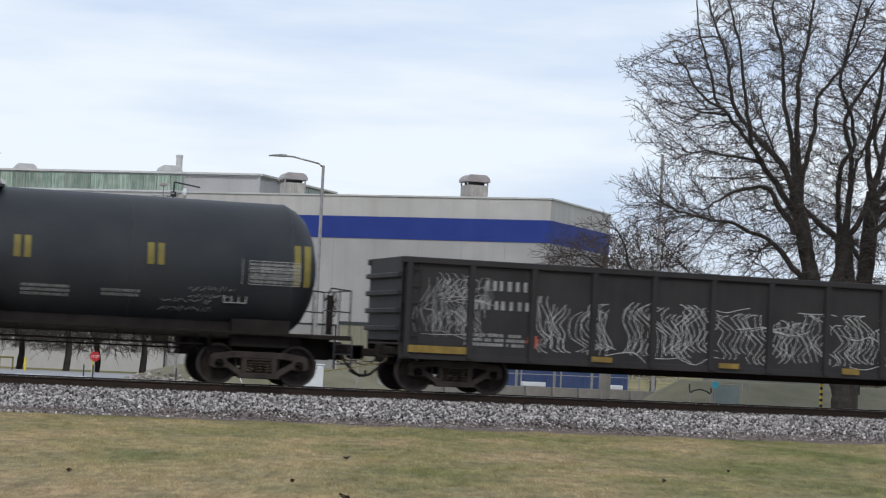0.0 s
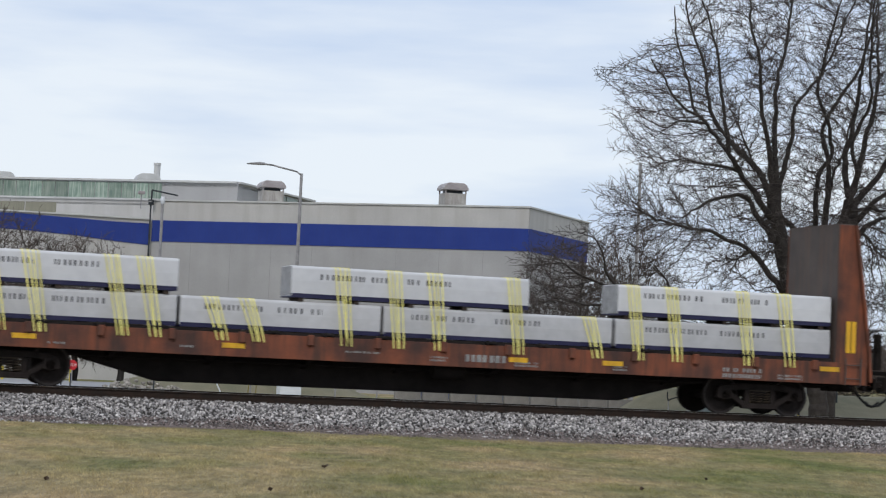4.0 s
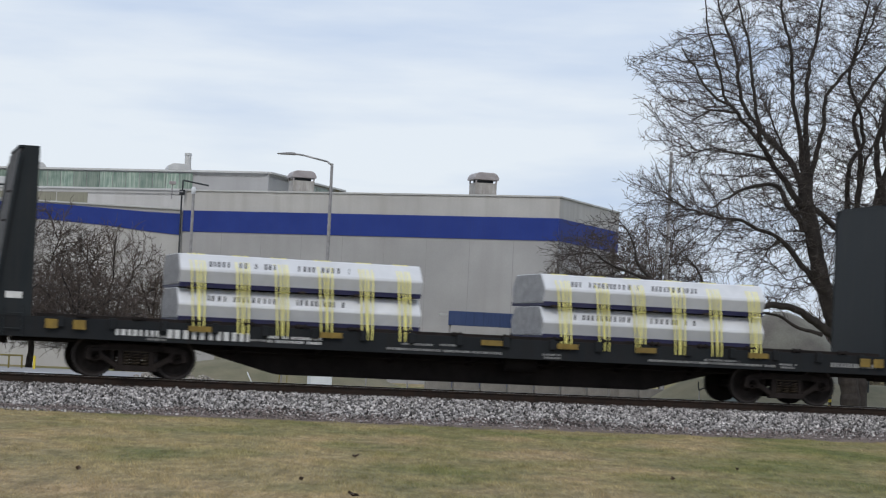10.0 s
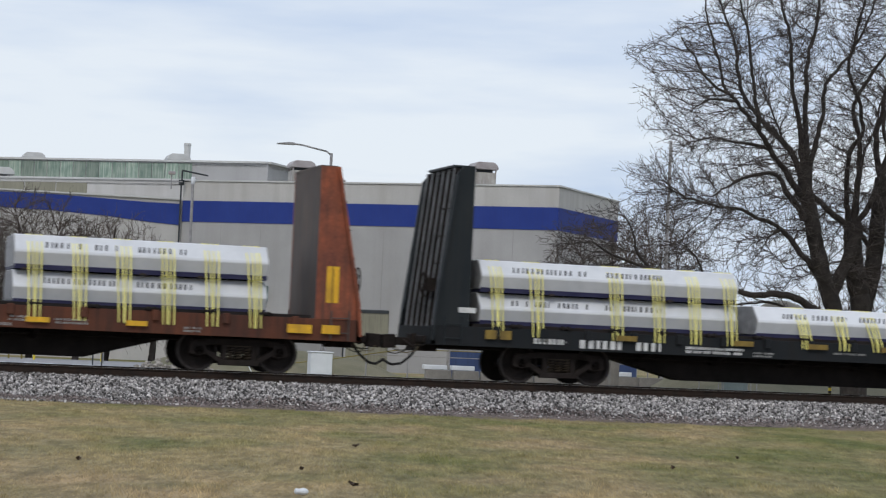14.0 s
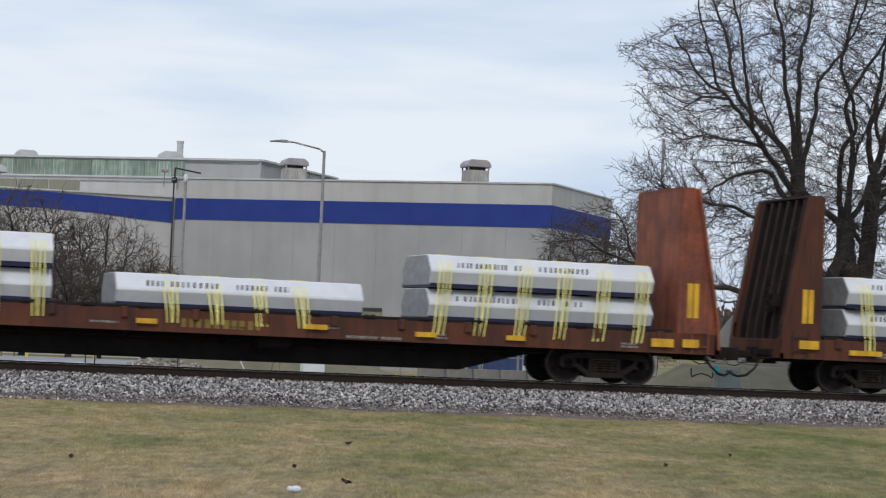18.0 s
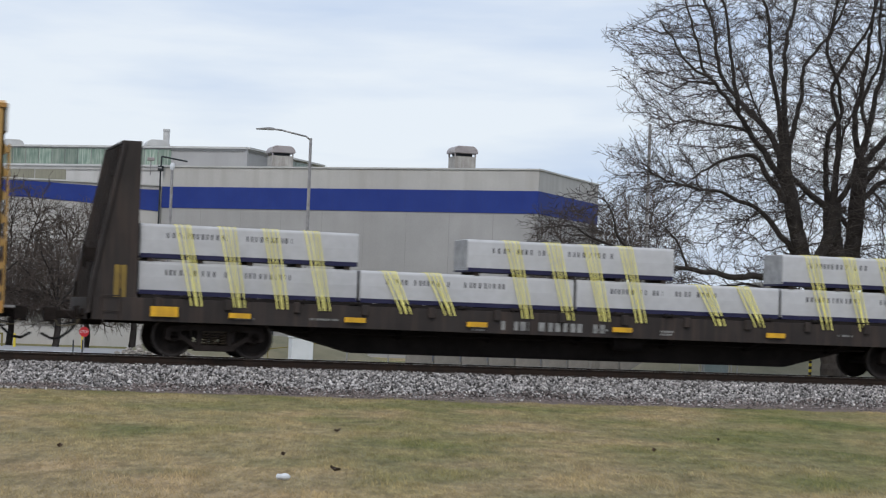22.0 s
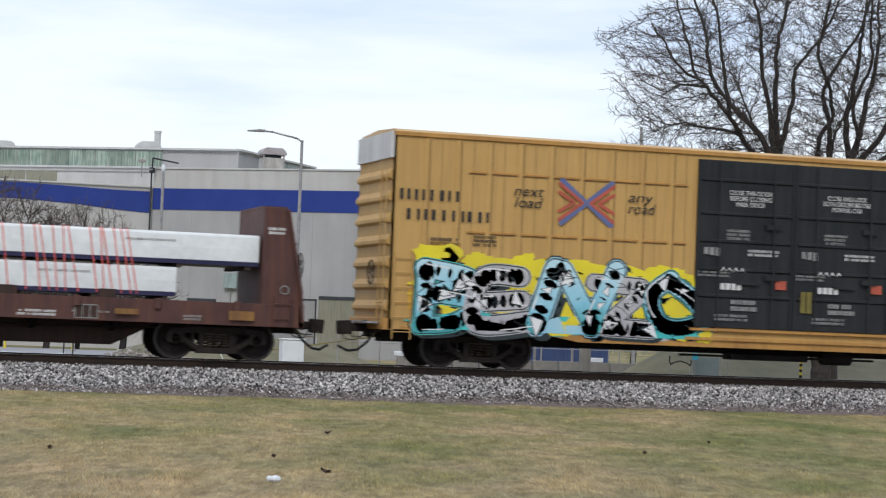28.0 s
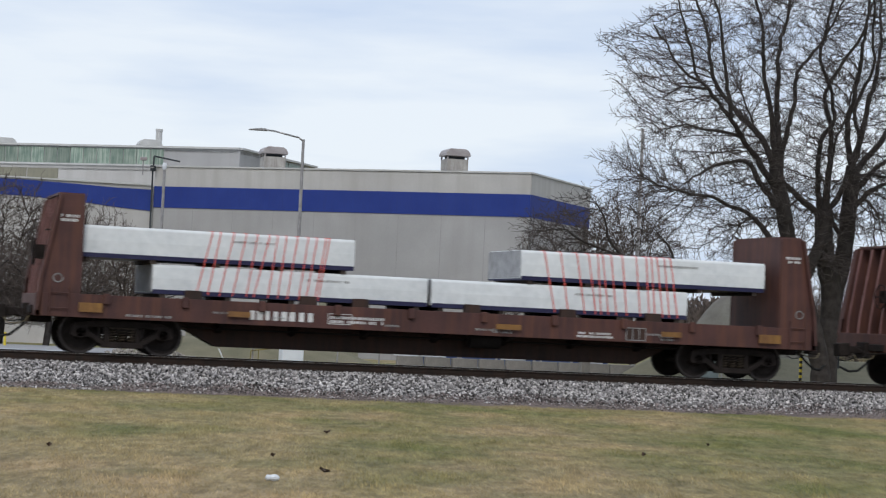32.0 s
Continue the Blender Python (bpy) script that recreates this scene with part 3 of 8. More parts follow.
def bulkhead(car, s, half, inner, top, paint, post_paint, width=1.4, ribs=6, tilt=0.38, chamfer=0.0, base=1.1, mark=None):
    """End wall of a flat wagon: plate, side posts, upright ribs, cap and hand wheel."""
    x0, x1, xt = s * inner, s * half, s * (inner + tilt)
    a, b = sorted((x0, x0 + s * 0.06))
    c = chamfer
    pl = Geo().prism([(-width + 0.06, base), (width - 0.06, base), (width - 0.1, top - c), (width - 0.1 - c, top), (-width + 0.1 + c, top), (-width + 0.1, top - c)], "x", a, b)
    wall = part("bulkhead", pl, paint, car, "tall ribbed steel bulkhead", bevel=0.01)
    for e in (-1, 1):
        ya, yb = sorted((e * width, e * (width - 0.05)))
        prof = [(x0, base - 0.25), (x1, base - 0.25), (x1 - s * 0.06, base + 0.5), (xt + s * 0.05, top - c), (xt - s * c * 0.6, top), (x0, top)]
        part("post", Geo().prism(prof, "y", ya, yb), post_paint, wall, bevel=0.008)
        fl = Geo().bar((x1 - s * 0.03, base - 0.2), (x1 - s * 0.09, base + 0.5), 0.06, ya - 0.1 * (e < 0), yb + 0.1 * (e > 0))
        fl.bar((x1 - s * 0.09, base + 0.5), (xt, top - c), 0.06, e * width - 0.10, e * width + 0.10)
        part("post_flange", fl, post_paint, wall)
    # dark sheet stands in for the shade between the ribs; maroon keeps its paint
    part("back_sheet", Geo().box(*sorted((x0 + s * 0.062, x0 + s * 0.075)), -width + 0.12, width - 0.12, base, top - c - 0.05), {"deep_green": "under_black", "green_pale": "under_black", "maroon": "maroon"}.get(paint, "rust_dark"), wall, "back sheet toned dark for the shade between the ribs")
    for i in range(ribs):
        y = -width + 0.28 + (2 * width - 0.56) * i / (ribs - 1)
        prof = [(x0 + s * 0.06, base), (x1 - s * 0.1, base), (x1 - s * 0.14, base + 0.5), (xt, top - 0.05), (x0 + s * 0.06, top - 0.05)]
        # rib sides blackened for the shade they stand in, except on maroon
        rb = part("rib", Geo().prism(prof, "y", y - 0.02, y + 0.02), "maroon" if paint == "maroon" else "under_black", wall)
        part("rib_flange", Geo().bar((x1 - s * 0.09, base), (x1 - s * 0.13, base + 0.5), 0.03, y - 0.03, y + 0.03).bar((x1 - s * 0.13, base + 0.5), (xt + s * 0.01, top - 0.05), 0.03, y - 0.03, y + 0.03), EDGE_LIGHT.get(post_paint, paint), rb)
    part("cap", Geo().box(*sorted((x0 - s * 0.01, xt + s * 0.02)), -width + 0.12 + c, width - 0.12 - c, top - 0.02, top + 0.03), paint, wall)
    part("cross_beam", Geo().box(*sorted((x0 + s * 0.06, x0 + s * 0.5)), -width + 0.1, width - 0.1, base + 1.0, base + 1.1), paint, wall)
    g = Geo()
    ring(g, (s * (half + 0.02), -0.75, base + 1.05), 0.29, 0.016)
    g.box(*sorted((s * (half - 0.22), s * (half + 0.0))), -0.87, -0.63, base + 0.9, base + 1.2)
    part("brake_wheel", g, "truck_iron", wall, "hand brake wheel")
    if mark:
        zc, w, h, mt = mark
        xm = s * (inner + 0.36)
        part("reflector", Geo().box(xm - w / 2, xm + w / 2, -width - 0.009, -width - 0.001, zc - h / 2, zc + h / 2), mt, wall)
        part("divider", Geo().box(xm - 0.012, xm + 0.012, -width - 0.012, -width - 0.009, zc - h / 2, zc + h / 2), "rust_dark", wall)
    for k in range(4):
        zz = base + 0.9 + 0.62 * k
        if zz < top - 0.6:
            xx = s * (half + 0.02) - s * (half - inner - tilt) * (zz - base) / (top - base)
            gi = Geo().path([(xx, -width + 0.1, zz), (xx + s * 0.07, -width + 0.1, zz), (xx + s * 0.07, -width + 0.5, zz), (xx, -width + 0.5, zz)], 0.014, 5)
            part("grab_iron", gi, "truck_iron", wall)
    ladder = rung_ladder(s * (half - 0.5) - 0.2, -width - 0.07, base - 0.3, base + 0.35, 0.4, 2)
    part("step", ladder, paint, wall)
    return wall


def flat_wagon(place, half, offset, top, sill_paint, wall_paint, post_paint, label, pockets=14, sill=(0.82, 1.34), inset=1.05, tilt=0.38, chamfer=0.0, ribs=6, mark=None, width=1.4, belly=0.2, base=1.1, taper=3.3, keel="under_black", winches=16):
    car = thing("flat_wagon", label, "flat wagon", "wagons of the freight train")
    z0, z1 = sill
    deck = part("deck", Geo().box(-half + 0.05, half - 0.05, -1.36, 1.36, z1 - 0.16, z1 - 0.05), "timber", car, "worn plank deck")
    for s in (-1, 1):
        y = 1.42 * s
        prof = [(y, z0), (y, z1), (y - 0.14 * s, z1), (y - 0.14 * s, z1 - 0.03), (y - 0.03 * s, z1 - 0.03), (y - 0.03 * s, z0 + 0.03), (y - 0.14 * s, z0 + 0.03), (y - 0.14 * s, z0)]
        part("side_sill", Geo().prism(prof, "x", -half, half), sill_paint, car, "streaked and weathered side sill", bevel=0.006)
    b = offset
    part("centre_sill", Geo().prism([(-half + 0.6, 0.7), (-b + 1.3, 0.72), (-b + taper, belly), (b - taper, belly), (b - 1.3, 0.72), (half - 0.6, 0.7), (half - 0.6, z1 - 0.17), (-half + 0.6, z1 - 0.17)], "y", -0.34, 0.34), keel, car, "deep dark centre sill")
    for i in range(7):
        x = -b + 2.2 + (2 * b - 4.4) * i / 6
        part("cross_bearer", Geo().prism([(-1.38, z0 + 0.05), (-0.35, z0 - 0.22), (0.35, z0 - 0.22), (1.38, z0 + 0.05), (1.38, z1 - 0.18), (-1.38, z1 - 0.18)], "x", x - 0.06, x + 0.06), "under_black", car)
    for s in (-1, 1):
        part("end_sill", Geo().box(*sorted((s * half, s * (half - 0.12))), -1.42, 1.42, z0, z1 - 0.03), sill_paint, car, bevel=0.01)
        bulkhead(car, s, half, half - inset, top, wall_paint[0 if s < 0 else 1], post_paint[0 if s < 0 else 1], width, ribs, tilt, chamfer, base, mark)
    for i in range(pockets):
        x = -half + 1.5 + (2 * half - 3.0) * i / (pockets - 1)
        part("stake_pocket", Geo().box(x - 0.07, x + 0.07, -1.50, -1.425, z1 - 0.2, z1 + 0.03), sill_paint, car, bevel=0.01)
    if winches:
        part("winch_rail", Geo().box(-half + inset + 0.1, half - inset - 0.1, -1.36, -1.28, z1 - 0.045, z1 + 0.07), "under_black", car, "dark rail of the strap winches")
    for i in range(winches):
        x = -half + inset + 0.5 + (2 * half - 2 * inset - 1.0) * (i + 0.5) / winches
        part("winch", Geo().box(x - 0.09, x - 0.06, -1.47, -1.362, z1 + 0.004, z1 + 0.1).box(x + 0.06, x + 0.09, -1.47, -1.362, z1 + 0.004, z1 + 0.1).tube((x - 0.13, -1.42, z1 + 0.05), (x + 0.13, -1.42, z1 + 0.05), 0.035, 8), "under_black", car)
    part("brake_pipe", Geo().path([(-half + 0.6, -0.7, z0 - 0.03), (-b + 1.8, -0.7, z0 - 0.12), (b - 1.8, -0.7, z0 - 0.12), (half - 0.6, -0.7, z0 - 0.03)], 0.025, 6), "under_black", car)
    cyl = Geo().lathe([(-0.4, 0.1), (-0.36, 0.2), (0.36, 0.2), (0.4, 0.1)], (1.1, -0.75, z0 - 0.1), 14)
    part("air_reservoir", cyl, "under_black", car, smooth=True)
    r = random.Random(int(-place * 10))
    for k in range(7):
        x = -half + 2.0 + (2 * half - 4.0) * (k + r.random()) / 7
        bars(car, x, x + r.uniform(0.3, 0.9), z0 + r.uniform(0.10, 0.22), 0.045, "paint_fade", -1.425, r.choice((1, 2)), 0.3, wide=0.5)
    trucks(car, place, offset)
    couplers(car, half)
    CARS.append((car, place))
    return car


def strap(stack, xt, xb, way, w, material, lines):
    """Webbing lines over the load and down its near side; way: (y, z) from the top down."""
    for dt, db in lines:
        n = len(way)
        V, F = [], []
        for k, (y, z) in enumerate(way):
            f = k / (n - 1) if n > 1 else 0
            f = (way[0][1] - z) / (way[0][1] - way[-1][1])
            x = xt + dt + (xb + db - xt - dt) * f
            lift = (0.010, 0.010) if k < 2 else (0.012, 0.0)
            V += [(x - w / 2, y, z), (x + w / 2, y, z), (x + w / 2, y - lift[1] - 0.008, z + lift[0]), (x - w / 2, y - lift[1] - 0.008, z + lift[0])]
        for k in range(n - 1):
            a, b = 4 * k, 4 * k + 4
            F += [(a + i, a + (i + 1) % 4, b + (i + 1) % 4, b + i) for i in range(4)]
        F += [(3, 2, 1, 0), (4 * n - 4, 4 * n - 3, 4 * n - 2, 4 * n - 1)]
        part("strap", Geo().add(V, F), material, stack)


def load_stack(place, x0, x1, layers, straps, look_="flat", base=1.2, wraps=("wrap_grey",), label="", deck=1.30):
    """Wrapped packs of bars, one above the other on bearers, tied down by straps."""
    st = thing("load_stack", label, "wrapped load", "wrapped loads on the flat wagons")
    hw = 1.22
    back = hw if look_ != "flat" else -0.18      # the flat packs are narrow
    br = random.Random(int(abs(x0) * 100))
    zprev = deck
    for k, (z0, z1, a, b) in enumerate(layers):
        a, b = (x0 if a is None else a), (x1 if b is None else b)
        h = z1 - z0
        j = rng.uniform(-0.02, 0.02)
        if look_ == "barrel":
            prof = [(-hw + 0.13, z0), (-hw, z0 + 0.44 * h), (-hw + 0.02, z0 + 0.52 * h), (-hw + 0.30, z1 - 0.02), (-hw + 0.36, z1), (hw - 0.36, z1), (hw - 0.30, z1 - 0.02), (hw, z0 + 0.48 * h), (hw - 0.13, z0)]
        else:
            prof = [(-hw, z0), (-hw - 0.005, z0 + 0.5 * h), (-hw + 0.01, z1 - 0.05), (-hw + 0.05, z1), (back - 0.05, z1), (back, z1 - 0.05), (back, z0)]
        pm = (back - hw) / 2
        g = Geo().prism(prof, "x", a + 0.01, b - 0.01)
        pk = part("pack", g, wraps[k % len(wraps)], st, bevel=0.012)
        end = Geo().prism([((p - pm) * 0.97 + pm, z0 + 0.015 + (q - z0) * 0.96) for p, q in prof], "x", a + 0.002, a + 0.012)
        part("end_face", end, "wrap_end", pk, "grey open end of the wrap")
        part("base_sheet", Geo().box(a + 0.02, b - 0.02, -hw - 0.008 + (0.09 if look_ == "barrel" else 0), back, z0 - (0.06 if look_ == "barrel" else 0.035), z0 + (0.04 if look_ == "barrel" else 0.06)), "wrap_navy", pk, "dark blue underside of the wrap")
        if look_ != "plain":
            zc = z0 + (0.60 if look_ == "flat" else 0.62) * h
            yb = -hw - 0.006 if look_ == "flat" else -hw + 0.06
            mid = (a + b) / 2
            for lo_, hi_ in ((-0.38, -0.08), (-0.02, 0.20)):
                bars(pk, mid + lo_ * (b - a), mid + hi_ * (b - a), zc - 0.02, 0.12, "paint_fade_ink", yb, 1, 0.62, wide=0.36)
        else:
            bars(pk, a + 0.55 * (b - a), a + 0.72 * (b - a), z0 + 0.66 * h, 0.05, "paint_fade", -hw - 0.006, 1, 0.4)
        n = 9 if k == 0 and look_ != "plain" else 5
        for i in range(n):
            xb = a + 0.25 + (b - a - 0.5) * i / (n - 1)
            wide = 0.06 if n == 5 else br.uniform(0.05, 0.2)
            part("bearer", Geo().box(xb - wide, xb + wide, -hw + 0.02, back - 0.02, zprev, z0 - 0.035), "timber", st)
        zprev = z1
    zl, zh = layers[-1][0], layers[-1][1]
    for q in straps:
        xt, xb, zt, zb = q[0], q[1], q[2], (base if len(q) < 4 else q[3])
        if zt < zh - 0.3:
            zl, zh = layers[0][0], layers[0][1]
        if look_ == "barrel":
            way = [(hw - 0.36, zh + 0.004), (-hw + 0.36, zh + 0.004), (-hw - 0.006, zl + 0.47 * (zh - zl)), (-1.446, deck + 0.05), (-1.446, zb)]
        else:
            way = [(back - 0.05, zh + 0.004), (-hw + 0.05, zh + 0.004), (-hw - 0.006, zh - 0.06)] + ([(-hw - 0.014, zb)] if look_ == "plain" else [(-1.446, deck + 0.05), (-1.446, zb)])
        if look_ == "plain":
            strap(st, xt, xb, way, 0.022, "strap_red", [(rng.uniform(-0.06, 0.06), rng.uniform(-0.06, 0.06))])
        else:
            strap(st, xt, xb, way, 0.028, "strap_yellow", [(-0.15 + rng.uniform(-0.02, 0.02), -0.11), (-0.05, 0.0 + rng.uniform(-0.03, 0.02)), (0.06, 0.02), (0.15 + rng.uniform(-0.03, 0.02), 0.12)])
    LOADS.append((st, place))
    return st


def line(xs, zt, lean=0.0, zb=None):
    return [(x, x + lean, zt) + ((zb,) if zb else ()) for x in xs]


GREY = "grey paper-wrapped pack of bars with yellow straps, on a flat wagon"
WHITE = "white plastic-wrapped packs of bars with yellow webbing straps, two layers"
LOWP = "single low layer of white wrapped bars with slanting yellow straps"
REDP = "long white wrapped packs in two layers with thin red straps"

# rust-streaked flat wagon with orange sill
P3 = -19.77
c3 = flat_wagon(P3, 11.45, 8.75, 4.62, "rust_orange", ("rust_dark", "inner_brown"), ("rust_brown", "rust_orange"), "rusty orange-brown flat wagon with tall end bulkheads", inset=0.92, mark=(1.95, 0.26, 0.75, "reflector_yellow"))
reflectors(c3, [(10.35, 1.17, 0.5, 0.11), (4.84, 1.06, 0.5, 0.11), (2.55, 1.04, 0.45, 0.11), (-4.0, 1.06, 0.5, 0.11), (-8.5, 1.06, 0.5, 0.11)], -1.425)
bars(c3, 1.3, 2.3, 0.95, 0.16, "paint_fade", -1.425, 1)
bars(c3, 7.6, 8.6, 1.0, 0.09, "paint_fade", -1.425, 2)
T2, T1 = 2.89, 2.10
load_stack(P3, 4.95, 10.45, [(1.46, 2.10, None, None), (2.22, 2.89, 4.98, None)], line((5.35, 6.31, 8.12, 9.18), T2, 0.12), "flat", 1.16, ("wrap_grey", "wrap_white"), GREY)
load_stack(P3, -0.6, 4.88, [(1.46, 2.10, None, None), (2.22, 2.89, -2.75, 2.82)], line((-1.6, -0.4, 0.55, 2.42), T2, 0.12) + line((4.3,), T1, 0.15), "flat", 1.16, ("wrap_grey", "wrap_white"), GREY)
load_stack(P3, -5.18, -0.65, [(1.46, 2.10, None, None)], line((-4.5, -3.7), T1, 0.25), "flat", 1.16, ("wrap_grey",), GREY)
load_stack(P3, -10.4, -5.24, [(1.46, 2.10, None, None), (2.22, 2.89, None, None)], line((-9.3, -8.45, -6.7, -6.0), T2, 0.28), "flat", 1.16, ("wrap_grey", "wrap_white"), GREY)

# dark wagon with a red stretch of sill
P4 = -44.28
c4 = flat_wagon(P4, 11.49, 8.8, 4.68, "rust_dark", ("rust_dark", "rust_dark"), ("brown_grey", "rust_dark"), "dark brown weathered flat wagon with tall end bulkheads", mark=None)
part("sill_patch", Geo().box(-6.8, 2.2, -1.432, -1.421, 0.84, 1.30), "red_oxide", c4, "faded red stretch of sill")
reflectors(c4, [(11.0, 1.08, 0.55, 0.11), (6.91, 1.12, 0.5, 0.11), (3.33, 1.12, 0.4, 0.11), (-7.16, 1.0, 0.45, 0.10), (-4.6, 1.05, 0.45, 0.10), (-1.3, 0.95, 0.4, 0.1), (-10.7, 1.0, 0.5, 0.2)], -1.434)
bars(c4, -3.7, -2.1, 0.9, 0.2, "paint_fade", -1.434, 1)
bars(c4, -0.25, 1.4, 0.88, 0.17, "paint_white", -1.434, 1)
for a, b, xs, ln in ((4.4, 10.0, (5.5, 6.4, 7.35, 8.3, 9.35), 0.12), (-2.75, 2.7, (-1.72, -0.8, 0.1, 1.02, 2.05), 0.42), (-9.95, -4.45, (-9.45, -8.15, -7.2, -6.25, -5.3), 0.2)):
    load_stack(P4, a, b, [(1.46, 2.12, None, None), (2.22, 2.90, None, None)], line(xs, 2.9, ln), "flat", 1.14, ("wrap_grey", "wrap_white"), GREY)

# two deep green wagons
P5 = -68.22
c5 = flat_wagon(P5, 10.87, 7.68, 4.84, "sill_green", ("deep_green", "deep_green"), ("deep_green", "deep_green"), "dark green flat wagon with tapered end bulkheads", chamfer=0.22, tilt=0.40, sill=(0.80, 1.24), pockets=18, inset=0.88)
bars(c5, -8.2, -7.2, 0.92, 0.13, "paint_white", -1.425, 1)
bars(c5, -7.1, -5.1, 0.90, 0.19, "paint_white", -1.425, 1)
bars(c5, -4.9, -3.6, 1.0, 0.06, "paint_white", -1.425, 2)
bars(c5, -2.2, 0.5, 0.88, 0.05, "paint_fade", -1.425, 1)
bars(c5, 4.0, 7.4, 0.88, 0.05, "paint_fade", -1.425, 1)
bars(c5, 8.6, 9.8, 0.95, 0.10, "paint_fade", -1.425, 1)
reflectors(c5, [(-9.57, 1.1, 0.26, 0.2), (-8.98, 1.1, 0.26, 0.2), (9.45, 1.08, 0.26, 0.2), (9.8, 1.08, 0.26, 0.2), (10.2, 1.08, 0.26, 0.2)] + [(x, 1.13, 0.5, 0.12) for x in (-6.4, -3.5, 0.2, 2.0, 3.9, 6.7)], -1.505, "reflector_amber")
for a, b, xs in ((1.57, 7.05, (2.04, 2.96, 3.85, 4.82, 5.74, 6.73)), (-6.78, -1.3, (-6.37, -5.39, -4.52, -3.54, -2.62, -1.75))):
    load_stack(P5 - 0.08, a, b, [(1.36, 2.02, None, None), (2.10, 2.77, None, None)], line(xs, 2.78, 0.02), "barrel", 1.06, ("wrap_sheen",), WHITE, deck=1.2)
for x in (-9.0, -0.2, 0.4, 8.6):
    part("tie_down_box", Geo().box(x - 0.25, x + 0.25, -1.2, -0.9, 1.2, 1.29), "deep_green", c5, bevel=0.02)
part("roundel", Geo().lathe([(-1.412, 0.10), (-1.402, 0.10)], (10.16, 0, 3.1), 14, "y"), "paint_white", c5, "white painted disc")
part("mark_plate", Geo().box(-10.55, -10.2, -1.412, -1.402, 1.6, 1.74), "paint_white", c5, "small white plate")

P6 = -91.56
c6 = flat_wagon(P6, 10.92, 7.75, 4.84, "sill_green", ("deep_green", "green_pale"), ("deep_green", "deep_green"), "dark green flat wagon with ribbed tapered bulkheads", chamfer=0.22, tilt=0.40, sill=(0.80, 1.24), pockets=18, inset=0.88)
bars(c6, -7.4, -5.2, 0.86, 0.19, "paint_white", -1.425, 1)
bars(c6, -8.5, -7.7, 0.92, 0.12, "paint_white", -1.425, 1)
bars(c6, -4.8, -3.2, 0.95, 0.06, "paint_white", -1.425, 2)
bars(c6, 1.0, 3.6, 0.86, 0.05, "paint_fade", -1.425, 1)
bars(c6, 7.0, 8.6, 0.9, 0.05, "paint_fade", -1.425, 2)
reflectors(c6, [(-9.55, 1.08, 0.26, 0.2), (-9.2, 1.08, 0.26, 0.2), (9.0, 1.08, 0.26, 0.2), (9.4, 1.08, 0.26, 0.2)] + [(x, 1.13, 0.5, 0.12) for x in (-6.3, -3.4, -1.5, 0.4, 1.8, 4.2, 6.8)], -1.505, "reflector_amber")
load_stack(P6 - 0.14, -9.6, -3.3, [(1.36, 2.02, None, None), (2.10, 2.77, None, None)], line((-9.25, -8.3, -6.38, -5.35, -4.45, -3.55), 2.78, 0.02), "barrel", 1.06, ("wrap_sheen",), WHITE, deck=1.2)
load_stack(P6, -2.93, 2.6, [(1.36, 2.03, None, None)], line((-1.79, -0.82), 2.03, 0.03) + line((-0.02, 0.95), 2.03, 0.11), "barrel", 1.06, ("wrap_sheen",), LOWP, deck=1.2)
load_stack(P6 + 0.14, 3.2, 9.55, [(1.36, 2.02, None, None), (2.10, 2.77, None, None)], line((3.85, 4.78, 5.7, 6.72, 8.1, 9.1), 2.78, 0.02), "barrel", 1.06, ("wrap_sheen",), WHITE, deck=1.2)
part("roundel", Geo().lathe([(-1.412, 0.10), (-1.402, 0.10)], (10.28, 0, 3.1), 14, "y"), "paint_white", c6, "white painted disc")
part("mark_plate", Geo().box(-10.3, -9.9, -1.412, -1.402, 1.54, 1.66), "paint_white", c6, "small white plate")

